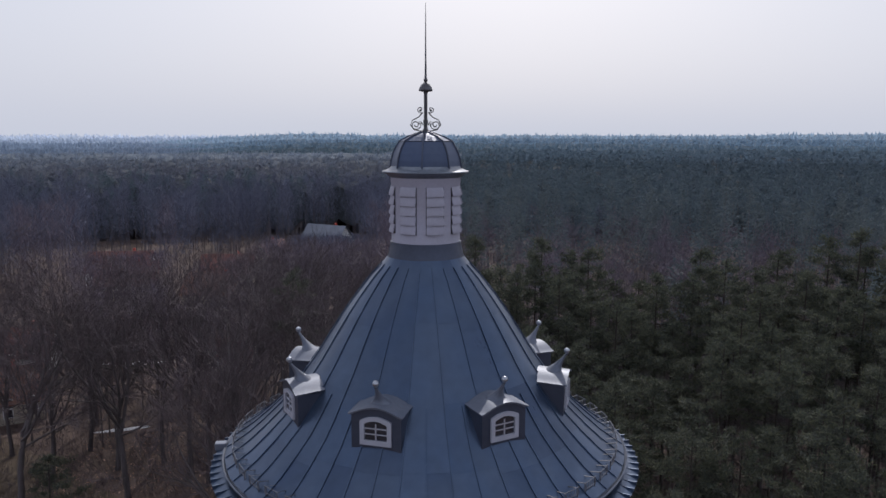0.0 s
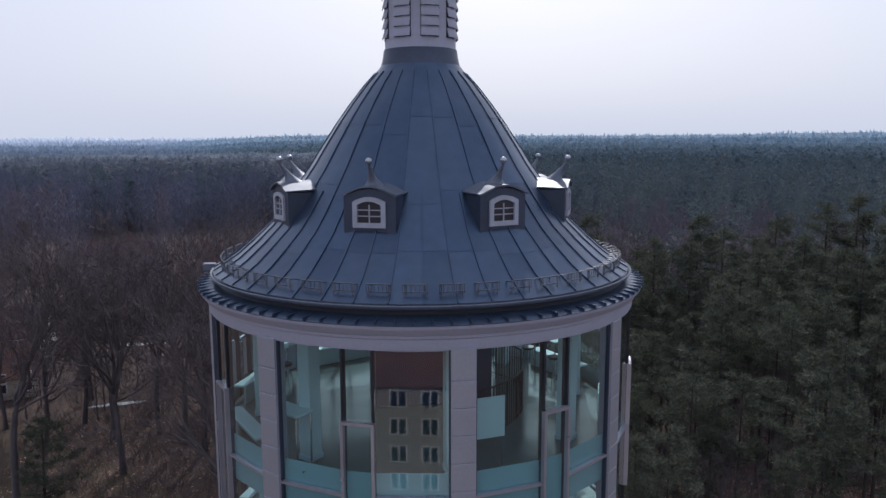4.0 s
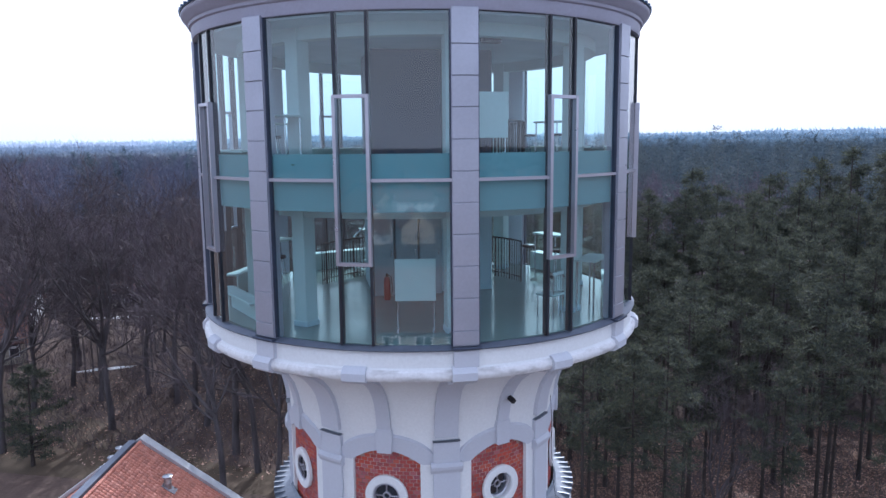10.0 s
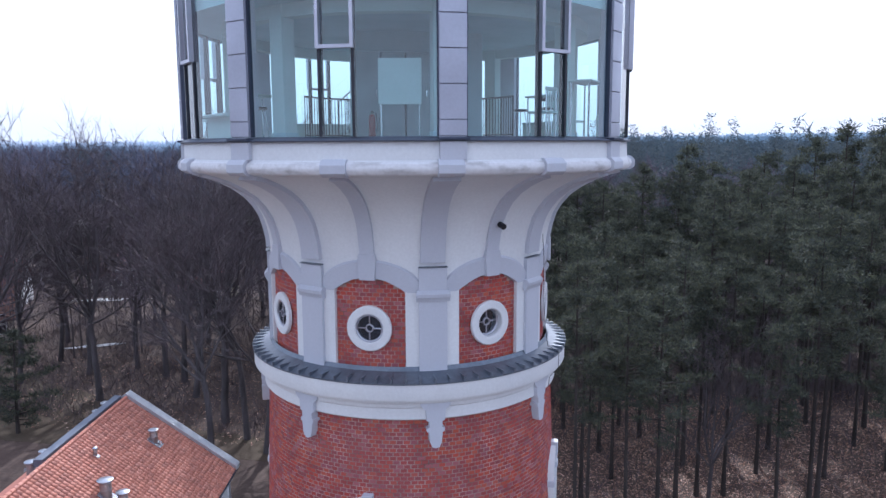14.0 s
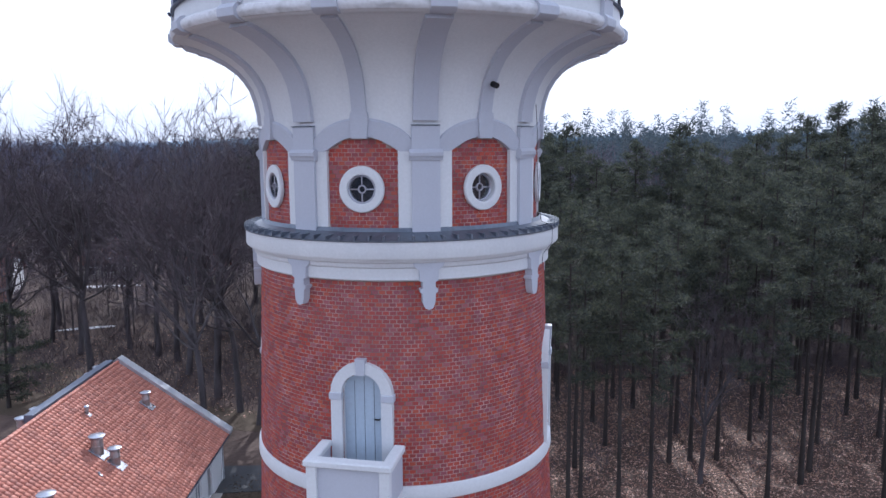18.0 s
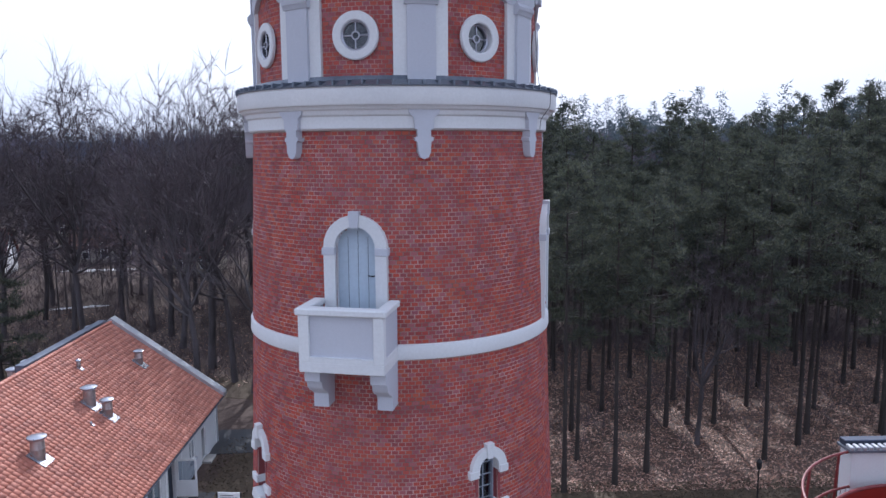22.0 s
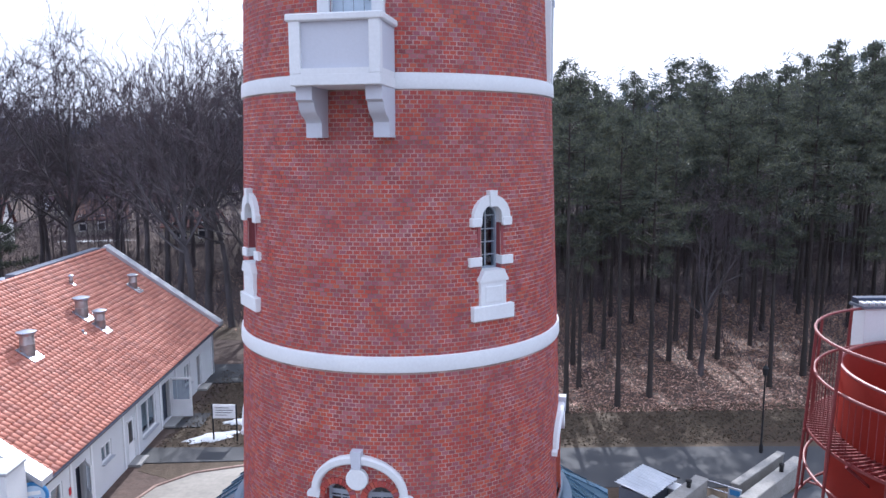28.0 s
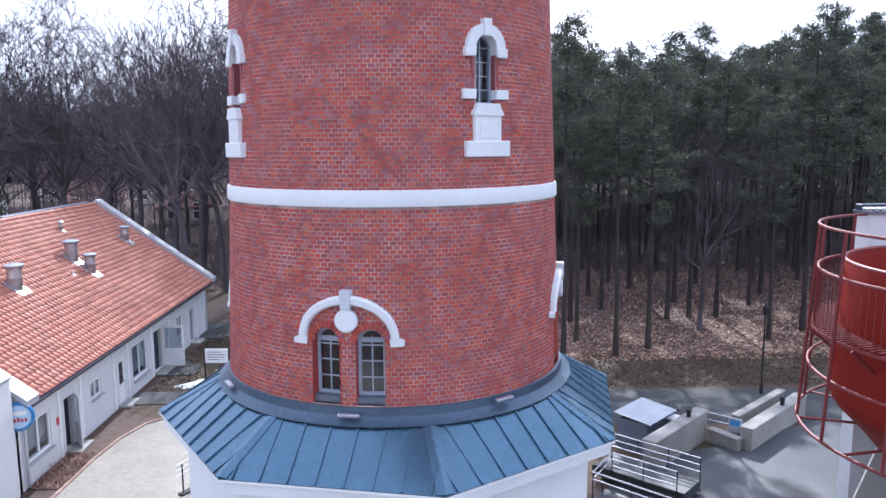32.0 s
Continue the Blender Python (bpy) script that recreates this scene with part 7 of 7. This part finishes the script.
part("roof_sheet", bm, M["capmetal"], shed, "corrugated metal roof", smooth=0)
for x in (1.25, 1.6):
    part("frame_bar", box(x, 0, 1.1, 0.06, 1.3, 0.06), M["iron"], shed)
bins = thing("waste_bin", "pale plastic waste bin with lid", "bin", pose(11.05, 12.1, 0.02, 0, 0, 40))
part("body", box(0, 0, 0.5, 0.6, 0.6, 1.0, 0.05), M["capmetal"], bins)
part("lid", box(0, 0, 1.03, 0.66, 0.66, 0.07, 0.02), M["upvc"], bins)


def railing(pts, heights, label, posts=True):
    o = thing("handrail", label, "railing", pose(*pts[0], 0.1), "ramp railings")
    base = Vector((*pts[0], 0.1))
    for h in heights:
        part("rail", tube([Vector((x, y, 0.1 + h)) - base for x, y in pts], 0.028, 8), M["steel"], o)
    for (x0, y0), (x1, y1) in zip(pts, pts[1:]):
        n = max(1, round(math.hypot(x1 - x0, y1 - y0) / 1.2))
        for i in range(n + 1):
            x, y = x0 + (x1 - x0) * i / n, y0 + (y1 - y0) * i / n
            part("post", tube([Vector((x, y, 0.1)) - base, Vector((x, y, 0.1 + max(heights))) - base], 0.022, 6), M["iron"], o)


railing([(7.7, 10.1), (10.25, 7.65)], (1.25, 1.0, 0.75), "stainless steel triple handrail of the ramp")
railing([(7.35, 8.4), (9.1, 6.75)], (1.2, 0.95, 0.7), "stainless steel triple handrail of the ramp")
railing([(7.35, 8.4), (6.3, 6.9), (8.3, 4.9)], (1.2, 0.95), "stainless steel handrail turning a corner")
railing([(12.35, 12.75), (13.45, 11.75)], (1.0, 0.7), "short white handrail over the stairwell")
bm = box(0, 0, 0.28, 3.4, 1.35, 0.36, 0.01)
rp = thing("ramp", "concrete ramp beside the tower", "ramp", pose(8.55, 8.30, 0.1, 0, 0, -44))
part("body", bm, M["terrace"], rp)
part("kerb_edge", box(0, -0.70, 0.40, 3.5, 0.08, 0.2, 0.01), M["iron"], rp)
sb = thing("info_sign", "small grey and blue sign on the stairwell wall", "sign", pose(13.30, 11.75, 0.55, 0, 0, -40))
part("board", box(0, 0, 0.3, 0.55, 0.05, 0.6, 0.006), M["capmetal"], sb)
part("print_bar", box(0, -0.03, 0.40, 0.4, 0.006, 0.24), M["blue"], sb)

lp = thing("street_lamp", "dark slender lamp post with lantern beside the lane", "street lamp", pose(17.25, 17.7, 0.0))
part("pole", lathe([(0.09, 0.0), (0.09, 0.4), (0.05, 0.5), (0.035, 3.9), (0.06, 3.95)], 12), M["iron"], lp)
part("lantern", lathe([(0.04, 3.95), (0.11, 4.0), (0.15, 4.35), (0.05, 4.48), (0.02, 4.56)], 8), M["iron"], lp, smooth=20)

# ---- rooms behind the glass ----
M["greywall"] = material("grey_inner_wall", (0.44, 0.57, 0.64), 0.6, var=0.05, scale=1, fine=12, bump=0.05)


def floor_slab(name, r, z0, z1, mat, label, hole=0.0):
    prof = [(hole, z1), (r, z1), (r, z0), (hole, z0)] if hole else [(0, z1), (r, z1), (r, z0), (0, z0)]
    return tagged(part(name, lathe(prof, 96), mat, None, label), kind="structure")


floor_slab("floor_lower", 4.42, 25.05, 25.36, M["floorin"], "pale polished tile floor of the lower gallery")
M["floordark"] = material("grey_tile_floor", (0.13, 0.165, 0.165), 0.18, var=0.08, scale=1.2, fine=10, bump=0.02)
floor_slab("floor_upper", 4.40, 27.66, 28.12, M["floordark"], "floor slab of the upper gallery")
floor_slab("ceiling_lower", 4.38, 27.60, 27.655, M["greywall"], "pale blue-grey ceiling of the lower gallery")
floor_slab("ceiling", 4.45, 30.66, 30.74, M["greywall"], "grey ceiling of the upper gallery")
# dark upper wall; the blue of sky reflected in the glass is painted in
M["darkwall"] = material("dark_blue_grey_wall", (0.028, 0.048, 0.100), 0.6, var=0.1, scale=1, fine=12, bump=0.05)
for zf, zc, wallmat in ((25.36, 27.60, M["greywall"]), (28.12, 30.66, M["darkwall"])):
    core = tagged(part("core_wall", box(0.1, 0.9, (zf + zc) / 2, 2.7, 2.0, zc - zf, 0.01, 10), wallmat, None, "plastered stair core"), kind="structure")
    for k in range(8):
        a = PSD + 45 * k
        col = thing("pillar", "square white inner pillar", "pillar", pose(*V(3.62, a, zf), 0, 0, a), "inner pillars")
        part("shaft", box(0, 0, (zc - zf) / 2, 0.30, 0.30, zc - zf, 0.012), M["inner"], col)
        part("base", box(0, 0, 0.05, 0.34, 0.34, 0.1, 0.01), M["greywall"], col)
    # downstand ring under the ceiling
    tagged(part("trim", lathe([(3.5, zc), (3.5, zc - 0.22), (3.75, zc - 0.22), (3.75, zc)], 64), M["inner"], None, "white downstand ring beam"), kind="structure")
    # bench-like radiator casing along the glass on the far side
    for k in range(8):
        a = PSD + 22.5 + 45 * k
        if 60 < (a % 360) < 320:
            rad = thing("radiator_bench", "low white bench casing under the far windows", "bench", pose(*V(4.12, a, zf), 0, 0, a), "window benches")
            part("top", box(0, 0, 0.42, 1.9, 0.32, 0.05, 0.01), M["inner"], rad)
            part("front", box(0, 0.12, 0.2, 1.9, 0.04, 0.4, 0.006), M["inner"], rad)

M["cupboard"] = material("blue_grey_cupboard", (0.33, 0.40, 0.44), 0.4, var=0.08, scale=2, fine=14, bump=0.05)
# panelled cupboards against the core
for i in range(3):
    cb = thing("tall_cupboard", "tall blue-grey panelled cupboard against the core", "cupboard", pose(-0.85 + i * 0.52, -0.32 - i * -0.09, 25.36, 0, 0, 10), "cupboards")
    part("body", box(0, 0, 0.9, 0.50, 0.36, 1.8, 0.01), M["cupboard"], cb)
    part("door", box(0, -0.19, 0.9, 0.46, 0.02, 1.72, 0.006), M["cupboard"], cb)
    part("handle", box(0.18, -0.21, 0.95, 0.02, 0.02, 0.14), M["steel"], cb)


def display_board(a, r, z, w, h, lift):
    o = thing("display_board", "pale display board on a thin stand", "display board", pose(*V(r, a, z), 0, 0, a), "display boards")
    part("board", box(0, 0, lift + h / 2, w, 0.03, h, 0.006), M["inner"], o)
    for x in (-w / 2 + 0.04, w / 2 - 0.04):
        part("leg", tube([(x, 0.02, 0), (x, 0.02, lift + h)], 0.014, 6), M["steel"], o)
    for x in (-w / 2 + 0.04, w / 2 - 0.04):
        part("foot", box(x, 0.02, 0.012, 0.04, 0.4, 0.024), M["steel"], o)


display_board(-0.5, 3.55, 25.36, 0.72, 0.75, 0.55)
display_board(20.5, 3.75, 28.12, 0.62, 0.78, 0.62)


def high_table(a, r, z):
    o = thing("high_table", "tall white-topped bar table", "table", pose(*V(r, a, z), 0, 0, a), "bar tables")
    part("tabletop", box(0, 0, 1.03, 0.9, 0.45, 0.04, 0.008), M["inner"], o)
    for x in (-0.4, 0.4):
        for y in (-0.17, 0.17):
            part("leg", tube([(x, y, 0), (x, y, 1.01)], 0.018, 6), M["steel"], o)


def stool(a, r, z):
    o = thing("bar_stool", "dark bar stool with thin steel legs", "stool", pose(*V(r, a, z), 0, 0, a), "bar stools")
    part("seat", lathe([(0.0, 0.74), (0.15, 0.74), (0.17, 0.71), (0.15, 0.68), (0.0, 0.68)], 14), M["dark"], o)
    for k in range(4):
        c, s = math.cos(0.8 + k * math.pi / 2), math.sin(0.8 + k * math.pi / 2)
        part("leg", tube([(0.1 * c, 0.1 * s, 0.69), (0.2 * c, 0.2 * s, 0.0)], 0.011, 5), M["steel"], o)


for z, places in ((25.36, (60, 120, 200, 250)), (28.12, (-38, 120, 250))):
    for a in places:
        high_table(a, 3.95 if abs(a) < 90 else 3.7, z)
        if a in (60, 120, 250):
            stool(a + 8, 3.4, z)
            stool(a - 9, 3.45, z)


def chair(a, r, z, face):
    o = thing("slat_chair", "pale chair with slatted back", "chair", pose(*V(r, a, z), 0, 0, face), "gallery chairs")
    part("seat", box(0, 0, 0.45, 0.40, 0.40, 0.04, 0.01), M["inner"], o)
    for x in (-0.17, 0.17):
        for y in (-0.17, 0.17):
            part("leg", tube([(x, y, 0), (x, y, 0.45 if y < 0 else 0.88)], 0.015, 5), M["steel"], o)
    for i in range(4):
        part("slat", box(-0.12 + i * 0.08, 0.17, 0.68, 0.03, 0.02, 0.3), M["inner"], o)
    part("top_rail", box(0, 0.17, 0.86, 0.38, 0.03, 0.06, 0.008), M["inner"], o)


chair(44, 3.6, 25.36, 230)

# balustrades round the stair opening and along the far glass
def baluster_run(a0, a1, r, z, label):
    o = thing("balustrade", label, "balustrade", pose(0, 0, z), "gallery balustrades")
    n = max(2, int(abs(a1 - a0) / 2.2))
    for zz in (0.98, 0.12):
        part("rail", tube([V(r, a0 + (a1 - a0) * i / n, zz) for i in range(n + 1)], 0.022 if zz > 0.5 else 0.014, 6), M["iron"], o)
    for i in range(n + 1):
        a = a0 + (a1 - a0) * i / n
        part("baluster", tube([V(r, a, 0.0), V(r, a, 0.98)], 0.010 if i % 5 else 0.02, 5), M["iron"], o)


baluster_run(112, 168, 2.55, 25.36, "dark iron balustrade round the stairwell")
baluster_run(112, 168, 2.55, 28.12, "dark iron balustrade round the stairwell")
baluster_run(30, 80, 2.3, 28.12, "dark iron balustrade round the stairwell")
baluster_run(190, 250, 2.5, 25.36, "dark iron balustrade round the stairwell")
stair = thing("staircase", "curved pale staircase between the galleries", "staircase", pose(0, 0, 25.36))
for i in range(15):
    a = 215 - i * 4.4
    part("tread", arcblock(1.9, 2.9, a - 3.2, a + 2.2, 0.184 * (i + 1) - 0.05, 0.184 * (i + 1), 2), M["inner"], stair)
part("stringer", tube([V(2.92, 217 - i * 4.4, 0.184 * i) for i in range(16)], 0.07, 6), M["inner"], stair)
part("handrail", tube([V(2.92, 217 - i * 4.4, 0.184 * i + 0.95) for i in range(16)], 0.022, 6), M["steel"], stair)
for i in range(16):
    part("baluster", tube([V(2.92, 217 - i * 4.4, 0.184 * i), V(2.92, 217 - i * 4.4, 0.184 * i + 0.95)], 0.011, 5), M["steel"], stair)
sp = thing("ceiling_speaker", "small dark box under the ceiling", "loudspeaker", pose(*V(3.3, 24, 30.30), 0, 0, 24))
part("case", box(0, 0, 0.18, 0.34, 0.2, 0.18, 0.015), M["dark"], sp)
part("hanger", tube([(0, 0, 0.24), (0, 0, 0.36)], 0.012, 5), M["steel"], sp)
M["deep_red"] = material("deep_red_enamel", (0.22, 0.018, 0.02), 0.35, var=0.06, scale=3, fine=12, bump=0.02)
fx = thing("fire_extinguisher", "small red fire extinguisher on a stand beside the core", "extinguisher", pose(*V(1.15, -38, 25.37)))
part("cylinder", lathe([(0.0, 0.0), (0.065, 0.0), (0.07, 0.03), (0.07, 0.42), (0.05, 0.49), (0.0, 0.50)], 14), M["deep_red"], fx)
part("valve", lathe([(0.025, 0.49), (0.03, 0.52), (0.02, 0.56), (0.0, 0.57)], 8), M["iron"], fx)
part("hose", tube([(0.02, -0.02, 0.54), (0.09, -0.05, 0.50), (0.11, -0.05, 0.30), (0.10, -0.04, 0.12)], 0.010, 5), M["iron"], fx)
pl = thing("pot_plant", "low green pot plant on the ledge", "plant", pose(*V(4.3, -26, 28.13)))
part("pot", lathe([(0.0, 0.0), (0.07, 0.0), (0.09, 0.12), (0.0, 0.12)], 12), M["wood"], pl)
vv, ff = blades(rg, [(0, 0, 0.16)], 60, 0.12, 0.03, 0.07, 0.5)
M["leafgreen"] = material("green_leaf", (0.05, 0.11, 0.04), 0.6, var=0.2, scale=3, fine=10, bump=0)
raw("leaves", vv.tolist(), ff.tolist(), M["leafgreen"], pl)

# ---- houses among the trees and the town behind ----
ROOFS = {"red": material("red_roof", (0.18, 0.075, 0.066), 0.8, var=0.15, scale=0.4, fine=5, bump=0.3), "grey": material("grey_roof", (0.16, 0.18, 0.23), 0.5, var=0.1, scale=0.4, fine=5, bump=0.2),
         "brown": material("brown_roof", (0.20, 0.10, 0.075), 0.8, var=0.15, scale=0.4, fine=5, bump=0.3)}
WALLS = {"cream": material("cream_wall", (0.50, 0.45, 0.38), 0.85, var=0.06, scale=0.4, fine=6, bump=0.1), "white": M["plaster"], "grey": material("grey_beige_wall", (0.40, 0.37, 0.335), 0.85, var=0.08, scale=0.3, fine=6, bump=0.1)}


def house(x, y, w, d, h, rise, turn, wall, roof, label, storeys=2, cat="house"):
    o = thing("house" if cat == "house" else "apartment_block", label, cat, pose(x, y, 0, 0, 0, turn), "houses")
    part("wall", outline([(-d / 2, 0), (d / 2, 0), (d / 2, h), (0, h + rise * 0.97), (-d / 2, h)], -w / 2, w / 2), WALLS[wall], o, smooth=0, at=pose(0, 0, 0, 0, 0, 90))
    e = 0.5
    sl = rise / (d / 2)
    part("roof", outline([(-d / 2 - e, h - e * sl), (0, h + rise), (d / 2 + e, h - e * sl), (d / 2 + e, h - e * sl + 0.18), (0, h + rise + 0.2), (-d / 2 - e, h - e * sl + 0.18)], -w / 2 - 0.4, w / 2 + 0.4), ROOFS[roof], o, smooth=0, at=pose(0, 0, 0, 0, 0, 90))
    part("chimney", box(w * 0.2, d * 0.1, h + rise, 0.6, 0.6, 1.6, 0.03), M["brick"], o)
    n = max(2, int(w / 3.0))
    for side in (-1, 1):
        for f in range(storeys):
            for i in range(n):
                xx = -w / 2 + w * (i + 0.5) / n
                zz = 1.6 + f * (h - 0.4) / storeys
                ww, wh = (1.25, 1.35) if cat == "house" else (1.75, 1.75)
                fr = part("window", box(xx, side * (d / 2 + 0.01), zz, ww, 0.10, wh, 0.01), M["upvc"], o)
                for px in ((0,) if cat == "house" else (-0.4, 0.4)):
                    part("pane", box(xx + px, side * (d / 2 + 0.05), zz, 1.0 if cat == "house" else 0.62, 0.04, wh - 0.25), M["dark"], fr)


for args in ((-40, 226, 15, 10, 5, 5, -28, "white", "grey", "white house with a blue-grey roof among trees"), (-50, 190, 13, 9, 4.5, 5, 75, "cream", "red", "house with a steep red roof among trees"),
             (-57, 172, 13, 9, 4, 4.5, 5, "cream", "red", "low house with a red roof among trees"), (-78, 159, 14, 9, 4, 4.5, 20, "cream", "red", "low house with a red roof among trees"),
             (-53, 148, 12, 9, 4, 4, -10, "cream", "brown", "low house with a brown roof among trees"), (-87, 176, 16, 9, 4, 4.5, 8, "white", "red", "white house with a red roof among trees"),
             (-57, 116, 9, 7, 3.2, 3, 30, "grey", "brown", "small beige house among bare trees"), (-71, 101, 11, 8, 3.5, 3.8, 15, "white", "red", "white house with a red roof among trees"),
             (-62, 80, 12, 8, 3.2, 3.6, 30, "cream", "brown", "low house with a brown roof behind bare trees"), (-36, 103, 8, 6, 3.0, 2.0, 0, "cream", "red", "small cream outbuilding among bare trees")):
    house(*args)
house(-8, -66, 46, 13, 11.5, 4.5, 3, "grey", "brown", "long beige apartment block with rows of windows", 4, "apartment block")
hr = random.Random(77)
for i in range(34):
    x, y = hr.uniform(-110, 110), hr.uniform(-330, -185)
    house(x, y, hr.uniform(11, 16), hr.uniform(8, 10), hr.uniform(3.5, 6), hr.uniform(3.5, 5), hr.uniform(0, 180), hr.choice(("cream", "white")), hr.choice(("red", "red", "brown")), "town house with a tiled roof")
vv = rg.uniform((-160, -300, 1), (160, -80, 6), (3000, 3))
v, f = blades(rg, vv, 1, 3.0, 0.8, 0.5, 0.6)
raw("garden_trees", v.tolist(), f.tolist(), M["twigs"], None, "stuff", "bare garden trees among the town houses")
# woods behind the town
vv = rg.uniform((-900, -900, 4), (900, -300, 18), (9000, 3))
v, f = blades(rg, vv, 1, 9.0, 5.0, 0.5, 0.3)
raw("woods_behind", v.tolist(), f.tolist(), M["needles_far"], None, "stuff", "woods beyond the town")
